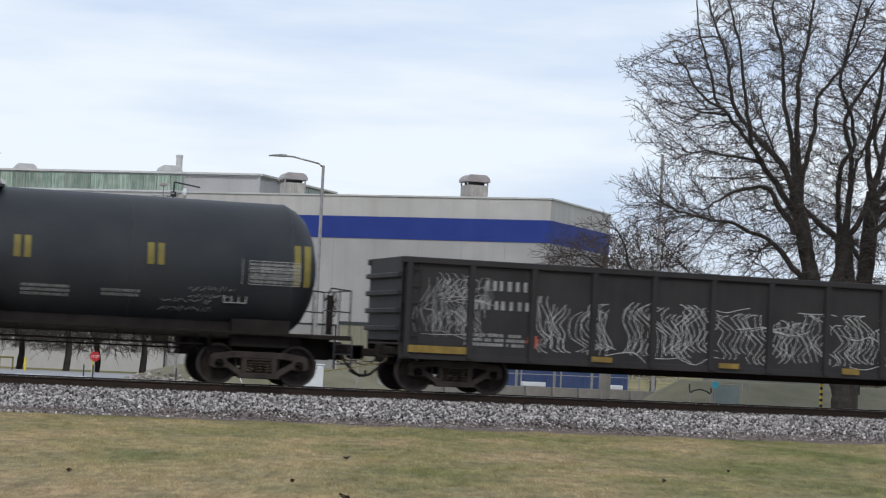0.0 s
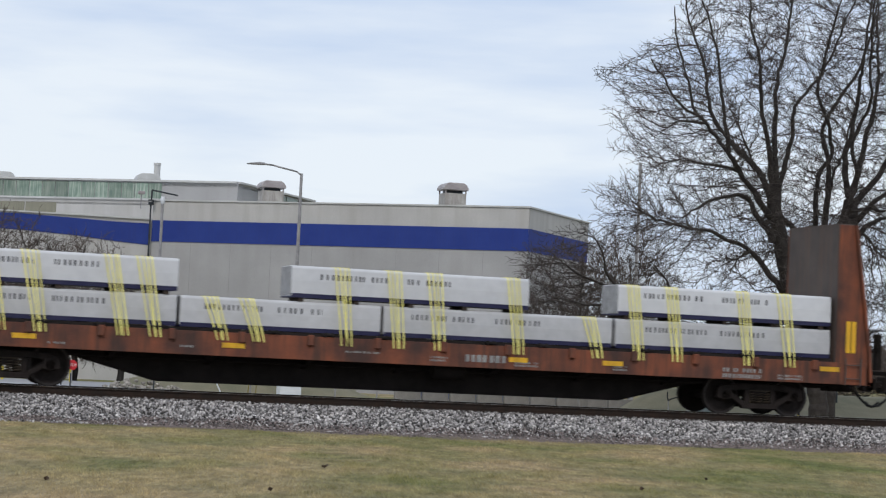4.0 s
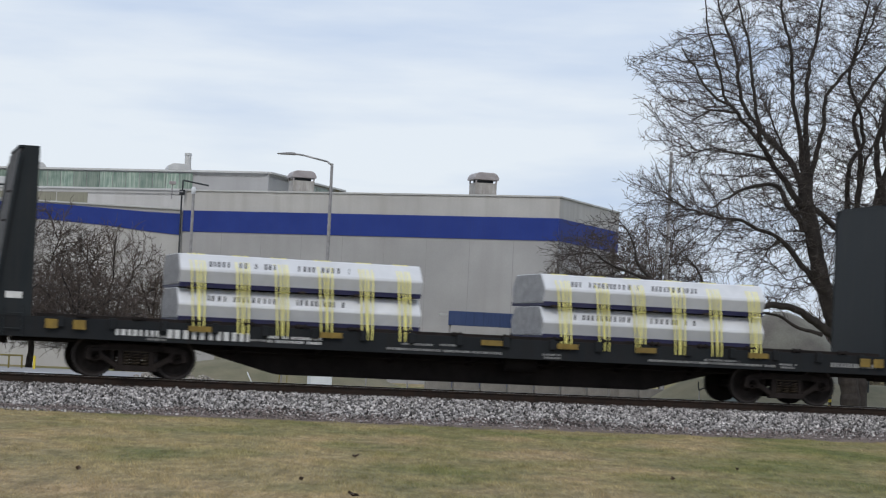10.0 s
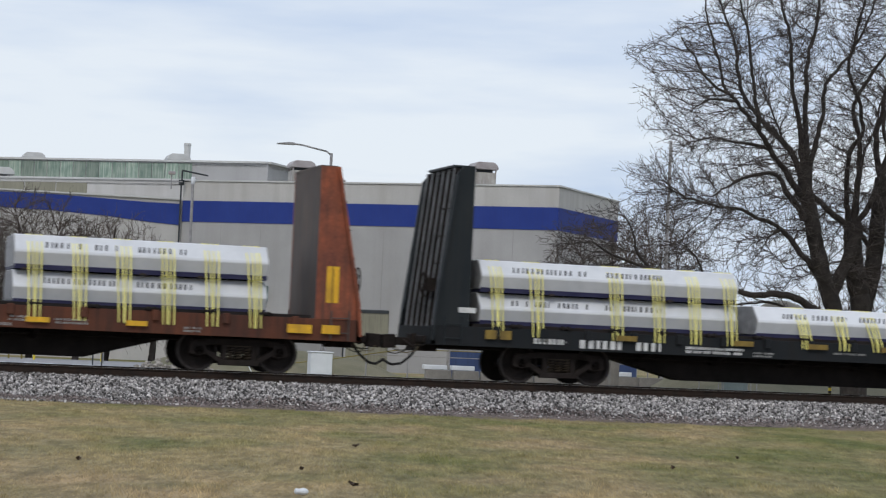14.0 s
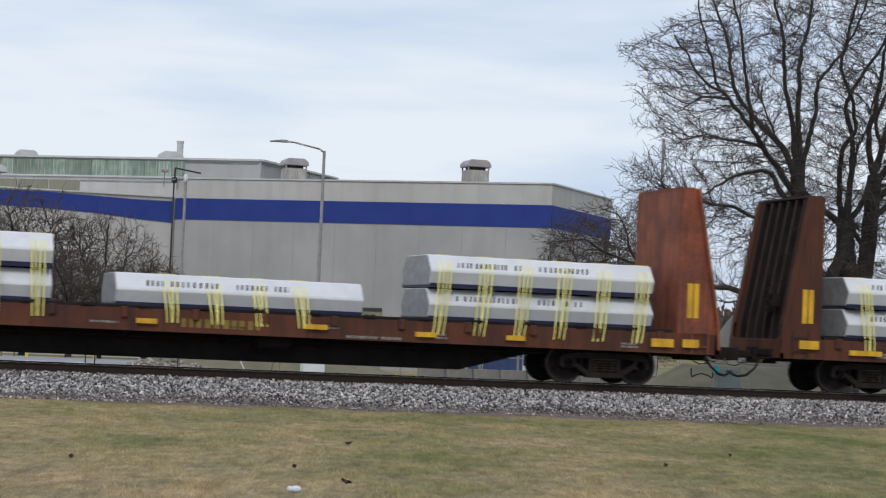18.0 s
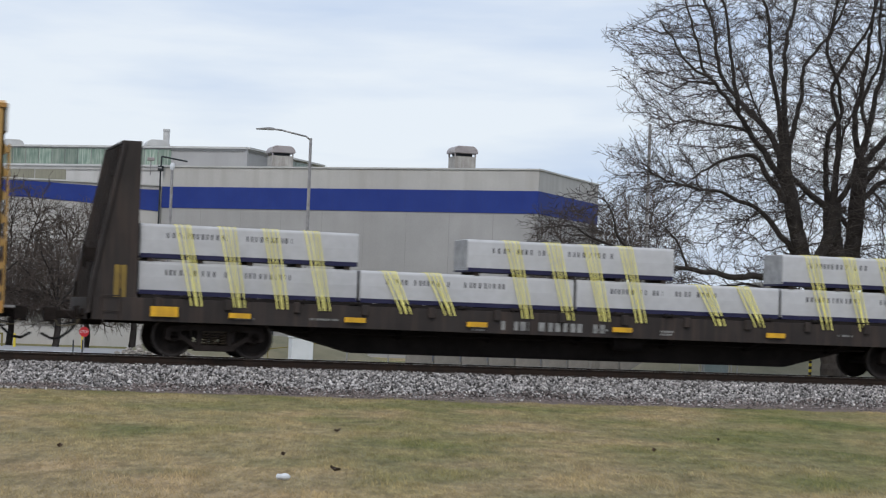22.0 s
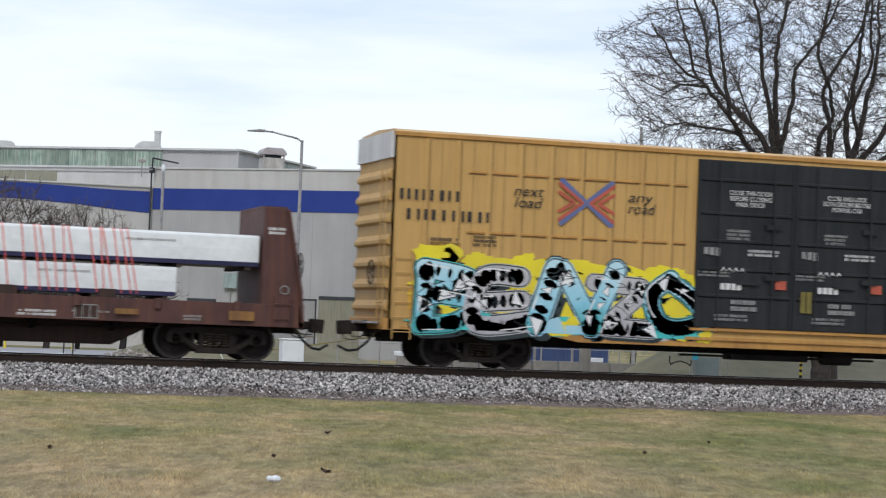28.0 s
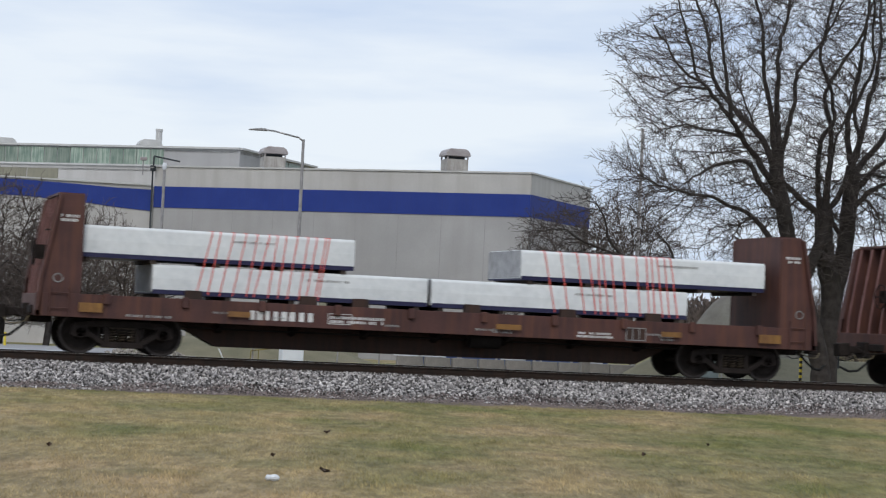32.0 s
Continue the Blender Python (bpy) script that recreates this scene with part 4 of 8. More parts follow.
# two brown wagons with orange bulkheads
P7, P8 = -115.54, -140.04
for P, half, low in ((P7, 11.46, (-2.8, 2.6)), (P8, 11.5, (-2.65, 2.85))):
    c = flat_wagon(P, half, 8.83, 4.62, "rust_brown", ("rust_dark" if P == P7 else "oxide_orange", "inner_brown" if P == P7 else "oxide_orange"), ("rust_brown" if P == P7 else "oxide_orange", "oxide_orange"), "rusty brown flat wagon with orange end bulkheads", sill=(0.78, 1.26), mark=(2.02, 0.28, 0.80, "reflector_yellow"))
    reflectors(c, [(-9.28, 0.98, 0.85, 0.12), (-6.52, 0.97, 0.5, 0.11), (-1.83, 1.0, 0.45, 0.11), (1.9, 1.03, 0.5, 0.11), (4.4, 0.97, 0.5, 0.11), (6.5, 0.98, 0.45, 0.11), (10.05, 1.02, 0.55, 0.19), (10.75, 1.03, 0.4, 0.19), (-10.75, 1.12, 0.5, 0.2)], -1.505)
    bars(c, -1.4, 0.8, 0.9, 0.19, "reflector_amber", -1.425, 1)
    bars(c, 2.6, 4.0, 0.82, 0.06, "paint_fade", -1.425, 1)
    right, left = ((4.0, 9.5), (-9.5, -4.15)) if P == P7 else ((4.35, 9.75), (-9.45, -4.0))
    Q = P + (0.17 if P == P8 else -0.13)
    load_stack(Q, right[0], right[1], [(1.36, 2.02, None, None), (2.10, 2.78, None, None)], line([right[0] + 0.42 + i * 0.95 for i in range(6)], 2.79, 0.04 if P == P7 else -0.26), "barrel", 0.98, ("wrap_sheen",), WHITE, deck=1.2)
    load_stack(Q, left[0], left[1], [(1.36, 2.02, None, None), (2.10, 2.78, None, None)], line([left[0] + 0.45 + i * 0.93 for i in range(6)], 2.79, 0.04), "barrel", 1.0, ("wrap_sheen",), WHITE, deck=1.2)
    load_stack(Q, low[0], low[1], [(1.36, 2.03, None, None)], line((-1.5, -0.52, 0.46, 1.4), 2.03, 0.06), "barrel", 0.98, ("wrap_sheen",), LOWP, deck=1.2)

# brown-grey wagon with grey packs
P9 = -164.70
c9 = flat_wagon(P9, 11.5, 8.65, 4.6, "brown_grey", ("brown_grey", "brown_grey"), ("brown_grey", "brown_grey"), "dull brown-grey flat wagon with tall end bulkheads", sill=(0.76, 1.26), mark=(1.6, 0.26, 0.7, "reflector_amber"))
reflectors(c9, [(-9.85, 0.98, 0.6, 0.22), (10.2, 1.0, 0.6, 0.2)] + [(x, 0.95, 0.48, 0.11) for x in (-8.2, -5.62, -2.8, 0.7, 4.55, 7.9)], -1.505)
bars(c9, -2.2, -1.5, 0.85, 0.2, "paint_fade", -1.425, 1)
bars(c9, -1.3, 0.4, 0.85, 0.2, "paint_fade", -1.425, 1)
load_stack(P9, -10.4, -5.52, [(1.38, 2.06, None, None), (2.17, 2.87, None, None)], line((-9.45, -8.5, -7.55, -6.6), 2.88, 0.3), "flat", 1.12, ("wrap_grey",), GREY, deck=1.22)
load_stack(P9, -5.47, -0.4, [(1.38, 2.06, None, None)], line((-4.8, -3.78), 2.07, 0.36), "flat", 1.12, ("wrap_grey",), GREY, deck=1.22)
load_stack(P9, -0.35, 4.75, [(1.38, 2.06, None, None), (2.17, 2.87, -3.0, 2.05)], line((-1.95, -0.95, -0.07, 0.82), 2.88, 0.36) + line((2.8, 3.8), 2.07, 0.36), "flat", 1.12, ("wrap_grey",), GREY, deck=1.22)
load_stack(P9, 4.8, 10.2, [(1.38, 2.06, None, None), (2.17, 2.87, None, None)], line((5.55, 6.52, 7.45, 8.5), 2.88, 0.36), "flat", 1.12, ("wrap_grey",), GREY, deck=1.22)

# two maroon wagons with low bulkheads and long white packs
for P, half, off, up, lo in ((-230.62, 9.3, 7.46, ((-8.1, -1.83), (1.75, 8.3)), ((-6.45, -0.18), (-0.1, 6.5))), (-251.1, 9.13, 7.2, ((-8.3, -2.15), (1.75, 7.85)), ((-6.65, -0.42), (-0.35, 5.9)))):
    c = flat_wagon(P, half, off, 3.40, "maroon", ("maroon", "maroon"), ("maroon", "maroon"), "maroon flat wagon with low sloping bulkheads", sill=(0.78, 1.28), inset=0.95, tilt=0.52, ribs=5, chamfer=0.05, pockets=10, belly=0.26, taper=2.2, keel="rust_dark", winches=0)
    reflectors(c, [(-7.97, 1.0, 0.5, 0.2), (-4.75, 1.0, 0.5, 0.12), (1.43, 1.0, 0.6, 0.12), (5.4, 1.0, 0.5, 0.12), (7.9, 1.0, 0.55, 0.2)], -1.505, "reflector_dull")
    bars(c, -4.5, -2.95, 0.9, 0.2, "paint_white", -1.425, 1)
    part("data_frame", Geo().box(-2.75, -2.2, -1.428, -1.421, 1.1, 1.115).box(-2.75, -2.2, -1.428, -1.421, 0.88, 0.895).box(-2.75, -2.735, -1.428, -1.421, 0.88, 1.11).box(-2.215, -2.2, -1.428, -1.421, 0.88, 1.11), "paint_white", c)
    bars(c, -2.7, -1.45, 1.0, 0.06, "paint_white", -1.425, 2)
    bars(c, 3.1, 4.0, 0.92, 0.05, "paint_white", -1.425, 2)
    bars(c, -7.2, -6.2, 0.84, 0.05, "paint_fade", -1.425, 1)
    fr = Geo().box(4.3, 4.8, -1.43, -1.421, 0.82, 1.12)
    part("data_plate", fr, "rust_dark", c)
    fg = Geo()
    for x in (4.3, 4.46, 4.62, 4.78):
        fg.box(x, x + 0.02, -1.435, -1.43, 0.82, 1.12)
    for z in (0.82, 1.10):
        fg.box(4.3, 4.8, -1.435, -1.43, z, z + 0.02)
    part("plate_frame", fg, "paint_fade", c)
    for x in (-5.75, -3.2, -2.0, 0.6, 2.9, 5.0):
        part("chock", Geo().prism([(x - 0.2, 1.24), (x + 0.2, 1.24), (x + 0.17, 1.47), (x - 0.17, 1.47)], "y", -1.38, -1.23), "rust_dark", c, bevel=0.01)
    for s in (-1, 1):
        bars(c, *((-half + 0.45, -half + 0.85) if s < 0 else (half - 0.85, half - 0.45)), 2.9, 0.06, "paint_white", -1.405, 2)
        g = Geo()
        n, xm = 12, s * (half - 0.45)
        g.path([(xm + 0.1 * math.cos(2 * math.pi * i / n), -1.41, 1.6 + 0.09 * math.sin(2 * math.pi * i / n)) for i in range(n + 1)], 0.012, 5)
        part("roundel", g, "paint_fade", c)
    sl = ([-5.95, -5.45, -5.25, -5.0, -4.85, -4.65, -4.3, -4.1, -3.95, -3.75, -3.4, -3.25, -3.0, -2.75, -2.6], -0.38) if P > -240 else ([-5.4, -5.15, -4.9, -4.65, -4.4, -4.15, -3.9, -3.7, -3.45, -3.2, -3.0, -2.85, -2.7], -0.22)
    sr = ([2.35, 2.75, 3.1, 3.35, 3.55, 3.75, 3.95, 4.15, 4.55, 4.75, 4.9, 5.1, 5.25, 5.4], 0.22)
    load_stack(P, *lo[0], [(1.40, 2.00, None, None), (2.12, 2.77, *up[0])], line(sl[0], 2.78, sl[1], 1.38), "plain", 1.36, ("wrap_bright",), REDP, deck=1.23)
    load_stack(P, *lo[1], [(1.40, 2.00, None, None), (2.12, 2.77, *up[1])], line(sr[0], 2.78, sr[1], 1.38), "plain", 1.36, ("wrap_bright",), REDP, deck=1.23)


# ---- gondola ----
def gondola(place):
    car = thing("gondola", "black open gondola wagon covered in pale spray scrawl", "gondola wagon", "wagons of the freight train")
    h, top, bot, w = 8.2, 3.02, 0.80, 1.45
    for s in (-1, 1):
        y = s * w
        part("side_wall", Geo().box(-h, h, *sorted((y, y - 0.05 * s)), bot, top - 0.1), "gondola_black", car, "dented black steel side")
        part("top_chord", Geo().box(-h - 0.05, h + 0.05, *sorted((y + 0.09 * s, y - 0.08 * s)), top - 0.14, top), "gondola_black", car, bevel=0.015)
        part("bottom_sill", Geo().box(-h, h, *sorted((y + 0.05 * s, y - 0.1 * s)), bot - 0.05, bot + 0.1), "gondola_black", car, bevel=0.01)
        for i in range(12):
            x = -h + 0.15 + (2 * h - 0.3) * i / 11
            part("side_post", Geo().prism([(x - 0.09, y), (x + 0.09, y), (x + 0.06, y + 0.09 * s), (x - 0.06, y + 0.09 * s)], "z", bot, top - 0.12), "gondola_black", car)
    for s in (-1, 1):
        x = s * h
        part("end_wall", Geo().box(*sorted((x, x - 0.05 * s)), -w, w, 1.1, top), "gondola_black", car)
        for z in (1.35, 1.75, 2.15, 2.55):
            part("end_rib", Geo().box(*sorted((x, x + 0.1 * s)), -w, w, z, z + 0.12), "gondola_black", car, bevel=0.02)
        part("ladder", rung_ladder(x + 0.02 * s, -w - 0.05, 0.7, top - 0.1, 0.42 * -s, 6), "gondola_black", car)
    part("floor_plate", Geo().box(-h, h, -w + 0.05, w - 0.05, 1.05, 1.15), "rust_dark", car)
    part("centre_sill", Geo().box(-h + 0.2, h - 0.2, -0.3, 0.3, 0.6, 1.05), "under_black", car)
    y = -w - 0.095
    reflectors(car, [(-7.35, 0.98, 1.35, 0.16), (-3.44, 0.93, 0.5, 0.12), (-0.3, 0.92, 0.5, 0.12), (2.82, 0.92, 0.45, 0.14)], y, "reflector_amber")
    bars(car, -6.25, -5.2, 2.36, 0.22, "paint_fade", -w - 0.004, 1, 0.5, wide=0.42)
    bars(car, -6.5, -5.05, 1.93, 0.2, "paint_fade", -w - 0.004, 1, 0.5, wide=0.42)
    bars(car, -6.7, -5.2, 1.32, 0.07, "paint_fade", -w - 0.004, 3)
    scrawl(car, -7.75, -6.3, 1.25, 2.6, 22, -w - 0.006, "spray_chalk", 0.018)
    tangle(car, -4.9, 7.6, 0.98, 2.3, 40, -w - 0.006, "spray_bright", 0.014)
    for x0_, z0_ in ((-7.6, 1.3), (-7.6, 1.75), (-7.5, 2.1)):
        tangle(car, x0_, x0_ + 1.25, z0_, z0_ + 0.6, 5, -w - 0.007, "spray_pale", 0.011, 0.25)
    part("paint_patch", blob(-5.1, 1.25, 0.14, 0.2, -w - 0.004, 8), "paint_red", car)
    trucks(car, place, 6.75, True)
    couplers(car, h)
    CARS.append((car, place))


def blob(x, z, rx, rz, y, seed, n=26, rough=0.22):
    """A flat sprayed patch with an uneven edge."""
    r = random.Random(seed)
    k = [1 + r.uniform(-rough, rough) for _ in range(n)]
    pts = [(x + rx * k[i] * math.cos(2 * math.pi * i / n), z + rz * k[i] * math.sin(2 * math.pi * i / n)) for i in range(n)]
    return Geo().prism(pts, "y", y - 0.002, y)


def ribbon(g, pts, w, y, closed=False):
    """A flat painted stroke along (x, z) points with round ends."""
    pts = [Vector(p) for p in pts]
    if closed:
        pts.append(pts[0])
    for a, b in zip(pts, pts[1:]):
        d = b - a
        if d.length < 1e-4:
            continue
        d.normalize()
        s = Vector((-d.y, d.x)) * w / 2
        g.add([(p.x, y, p.y) for p in (a - s, b - s, b + s, a + s)], [(0, 1, 2, 3)])
    for p in pts:
        n = 10
        g.add([(p.x + w / 2 * math.cos(2 * math.pi * i / n), y - 0.0004, p.y + w / 2 * math.sin(2 * math.pi * i / n)) for i in range(n)], [tuple(range(n))])


def curve(pts, n=6):
    """A smooth line through (x, z) points."""
    out = []
    p = [pts[0], *pts, pts[-1]]
    for i in range(1, len(p) - 2):
        for k in range(n):
            t = k / n
            out.append(tuple(0.5 * (2 * p[i][c] + (p[i + 1][c] - p[i - 1][c]) * t + (2 * p[i - 1][c] - 5 * p[i][c] + 4 * p[i + 1][c] - p[i + 2][c]) * t * t
                                    + (3 * p[i][c] - p[i - 1][c] - 3 * p[i + 1][c] + p[i + 2][c]) * t ** 3) for c in (0, 1)))
    return out + [pts[-1]]


def scrawl(parent, x0, x1, z0, z1, n, y, material, w):
    """Loose sprayed strokes that fill a field."""
    g = Geo()
    for i in range(n):
        x = x0 + (x1 - x0) * i / (n - 1)
        a = rng.uniform(0.0, 0.3)
        pts = [(x + rng.uniform(-0.12, 0.12), z0 + (z1 - z0) * a), (x + rng.uniform(-0.25, 0.15), z0 + (z1 - z0) * (a + rng.uniform(0.2, 0.4))),
               (x + rng.uniform(-0.1, 0.25), z0 + (z1 - z0) * rng.uniform(0.62, 0.8)), (x + rng.uniform(0.0, 0.35), z0 + (z1 - z0) * rng.uniform(0.82, 1.0))]
        ribbon(g, curve(pts, 5), w, y - 0.0008 * (i % 5))
    part("spray_scrawl", g, material, parent, "pale sprayed scrawl")


def tangle(parent, x0, x1, z0, z1, n, y, material, w, reach=0.55):
    """Jagged sprayed lines that lean, fork and cross, in loose bundles of near-parallel strokes."""
    g = Geo()
    for i in range(n):
        cx, lean = x0 + (x1 - x0) * ((i * 0.618) % 1.0), rng.uniform(-0.8, 0.8)
        lo, hi = rng.uniform(0, 0.2), rng.uniform(0.75, 1.0)
        kink = [(rng.uniform(-0.4, 0.4) * reach, (k + rng.uniform(0.25, 0.75)) / 4) for k in range(4)]
        for j in range(rng.choice((2, 3, 3, 4))):
            off = 0.15 * j
            pts = [(cx + off + lean * lo * reach, z0 + (z1 - z0) * lo)]
            for dx, f in kink:
                f = lo + (hi - lo) * f
                pts.append((cx + off + lean * f * reach + dx + rng.uniform(-0.03, 0.03), z0 + (z1 - z0) * f))
            pts.append((cx + off + lean * hi * reach + rng.uniform(-0.1, 0.1), z0 + (z1 - z0) * hi))
            pts = [(min(max(px, x0 - 0.1), x1 + 0.1), pz) for px, pz in pts]
            ribbon(g, curve(pts, 2), w * rng.uniform(0.7, 1.3), y - 0.0008 * ((i + j) % 5))
        if rng.random() < 0.45:
            zz = z0 + (z1 - z0) * rng.choice((0.03, 0.95, 0.6))
            ribbon(g, curve([(cx - 0.4, zz), (cx, zz + rng.uniform(-0.12, 0.12)), (cx + 0.35, zz + rng.uniform(-0.1, 0.1)), (cx + 0.6, zz + rng.uniform(-0.2, 0.1))], 3), w, y - 0.0045)
    tagged(part("spray_scrawl", g, material, parent, "pale sprayed tangle of lines"), kind="stuff")


def contours(parent, x0, x1, z0, z1, n, y, material, w):
    """Nested parallel zigzag lines sprayed across a field."""
    base = [(rng.uniform(-0.1, 0.1), 0.0), (rng.uniform(-0.35, 0.35), rng.uniform(0.2, 0.35)), (rng.uniform(-0.35, 0.35), rng.uniform(0.45, 0.6)), (rng.uniform(-0.3, 0.3), rng.uniform(0.7, 0.8)), (rng.uniform(-0.1, 0.2), 1.0)]
    g = Geo()
    for i in range(n):
        f = i / (n - 1)
        up, lo = 1.0 - rng.uniform(0, 0.18), rng.uniform(0, 0.12)
        pts = [(x0 + (x1 - x0) * (f + 0.55 * a * (1 - 0.5 * f)), z0 + (z1 - z0) * (lo + (up - lo) * b)) for a, b in base]
        ribbon(g, curve(pts, 4), w, y - 0.0008 * (i % 4))
    tagged(part("spray_scrawl", g, material, parent, "pale sprayed contour lines"), kind="stuff")


def spray_piece(car, glyphs, x0, x1, z0, z1, y, fill, fill2, halo, line_mat, shine=None, wob=3, accent=None, fat=0.36):
    """Bulging, overlapping sprayed shapes: patchy halo, shadow, double outline, fading fill, chips of other colours and glints."""
    r = random.Random(wob)
    n = len(glyphs)
    w = (x1 - x0) / n
    hz = z1 - z0
    th = min(w, hz) * fat
    halo_g, edge_g, rim_g, line_g, fill_g, low_g, glint_g, chip_g = [Geo() for _ in range(8)]
    # patches of the halo, denser along the top edge
    for i in range(24 * n):
        px = x0 + (x1 - x0) * r.uniform(-0.06, 1.06)
        pz = z0 + hz * (r.uniform(0.72, 1.1) if r.random() < 0.6 else r.uniform(0.0, 0.9))
        rx = w * r.uniform(0.08, 0.36)
        px = min(max(px, -9.4 + rx), 9.3 - rx)
        q = blob(px, pz, rx, hz * r.uniform(0.04, 0.16), y - 0.0006 - 0.00004 * (i % 9), r.randrange(9999), 16, 0.3)
        halo_g.add(q.v, q.f)
    for i, gl in enumerate(glyphs):
        gx = x0 + i * w - 0.12 * w
        dz = r.uniform(-0.06, 0.08) * hz
        lean = r.uniform(-0.22, 0.28)
        for st in gl:
            pts = curve([(gx + w * (0.08 + 1.08 * a) + lean * b * w + r.uniform(-0.09, 0.09) * w, z0 + dz + hz * (0.1 + 0.82 * b) + r.uniform(-0.07, 0.07) * hz) for a, b in st], 5)
            k = 0.0003 * (i % 2)
            t_ = th * r.uniform(0.85, 1.1)
            ribbon(edge_g, [(p[0] + t_ * 0.35, p[1] - t_ * 0.22) for p in pts], t_ * 1.25, y - 0.0016 - k)
            ribbon(edge_g, pts, t_ * (1.5 if fat > 0.3 else 1.44), y - 0.0022 - k)
            ribbon(rim_g, pts, t_ * (1.40 if fat > 0.3 else 1.28), y - 0.003 - k)
            ribbon(line_g, pts, t_ * 1.18, y - 0.004 - k)
            ribbon(fill_g, pts, t_ * 1.04, y - 0.005 - k)
            for _ in range(2):
                p = r.choice(pts)
                a, e = r.uniform(0, 6.28), t_ * r.uniform(0.3, 0.75)
                tri = [(p[0] + e * math.cos(a), p[1] + e * math.sin(a)), (p[0] + 0.55 * e * math.cos(a + 2.0), p[1] + 0.55 * e * math.sin(a + 2.0)), (p[0] + 0.7 * e * math.cos(a + 3.9), p[1] + 0.7 * e * math.sin(a + 3.9))]
                big = [(p[0] + (u - p[0]) * 1.25, p[1] + (v - p[1]) * 1.25) for u, v in tri]
                line_g.add([(u, y - 0.0058, v) for u, v in big], [(0, 1, 2)])
                chip_g.add([(u, y - 0.0063, v) for u, v in tri], [(0, 1, 2)])
            c = len(pts)
            ribbon(glint_g, [(p[0] - t_ * 0.34, p[1] + t_ * 0.3) for p in pts[1:c // 3 + 1]], t_ * 0.08, y - 0.0072)
            if r.random() < 0.7:
                ribbon(glint_g, [(p[0] + t_ * 0.30, p[1] - t_ * 0.28) for p in pts[c * 3 // 4:]], t_ * 0.06, y - 0.0072)
            for _ in range(3):
                p = r.choice(pts)
                ribbon(line_g, [(p[0] - t_ * 0.45, p[1] + r.uniform(-0.1, 0.12)), (p[0], p[1] + r.uniform(-0.08, 0.08)), (p[0] + t_ * 0.45, p[1] + r.uniform(-0.16, 0.1))], t_ * 0.05, y - 0.0068)
    # wedges of the second tone along the foot
    x = x0
    while x < x1 - 0.2:
        e = r.uniform(0.3, 0.8)
        low_g.add([(x, y - 0.0054, z0 - 0.02), (x + e, y - 0.0054, z0 - 0.02), (x + e * r.uniform(0.5, 1.2), y - 0.0054, z0 + hz * r.uniform(0.1, 0.28)), (x + e * r.uniform(-0.1, 0.3), y - 0.0054, z0 + hz * r.uniform(0.08, 0.3))], [(0, 1, 2, 3)])
        x += e * r.uniform(0.8, 1.3)
    for nm, g, m in (("spray_halo", halo_g, halo), ("spray_shadow", edge_g, line_mat), ("spray_rim", rim_g, shine or fill2), ("spray_outline", line_g, line_mat), ("spray_fill", fill_g, fill), ("spray_shade", low_g, fill2), ("spray_chip", chip_g, accent or halo), ("spray_glint", glint_g, "spray_white")):
        if g.v and m:
            tagged(part(nm, g, m, car), kind="stuff")


GL = {
    "r": [[(0, 0), (0, 1)], [(0, 1), (0.7, 0.95), (0.75, 0.6), (0.1, 0.5)], [(0.3, 0.5), (0.9, 0)]],
    "o": [[(0.5, 1), (0.05, 0.7), (0.1, 0.2), (0.5, 0), (0.9, 0.25), (0.9, 0.75), (0.5, 1)]],
    "b": [[(0, 0), (0, 1)], [(0, 1), (0.75, 0.85), (0.2, 0.55)], [(0.2, 0.55), (0.9, 0.35), (0.5, 0), (0, 0.02)]],
    "e": [[(0.85, 0.9), (0.1, 0.9), (0.05, 0.1), (0.9, 0.05)], [(0.1, 0.5), (0.7, 0.52)]],
    "s": [[(0.9, 0.85), (0.4, 1), (0.05, 0.75), (0.5, 0.5), (0.9, 0.3), (0.5, 0), (0.05, 0.12)]],
    "n": [[(0, 0), (0.1, 1)], [(0.1, 1), (0.8, 0)], [(0.8, 0), (0.9, 1)]],
    "z": [[(0.05, 0.95), (0.9, 0.9)], [(0.9, 0.9), (0.1, 0.1)], [(0.1, 0.1), (0.95, 0.05)]],
    "k": [[(0.05, 0), (0.05, 1)], [(0.85, 1), (0.15, 0.5)], [(0.2, 0.5), (0.95, 0)]],
    "a": [[(0, 0), (0.45, 1)], [(0.45, 1), (0.95, 0)], [(0.2, 0.4), (0.7, 0.4)]],
}


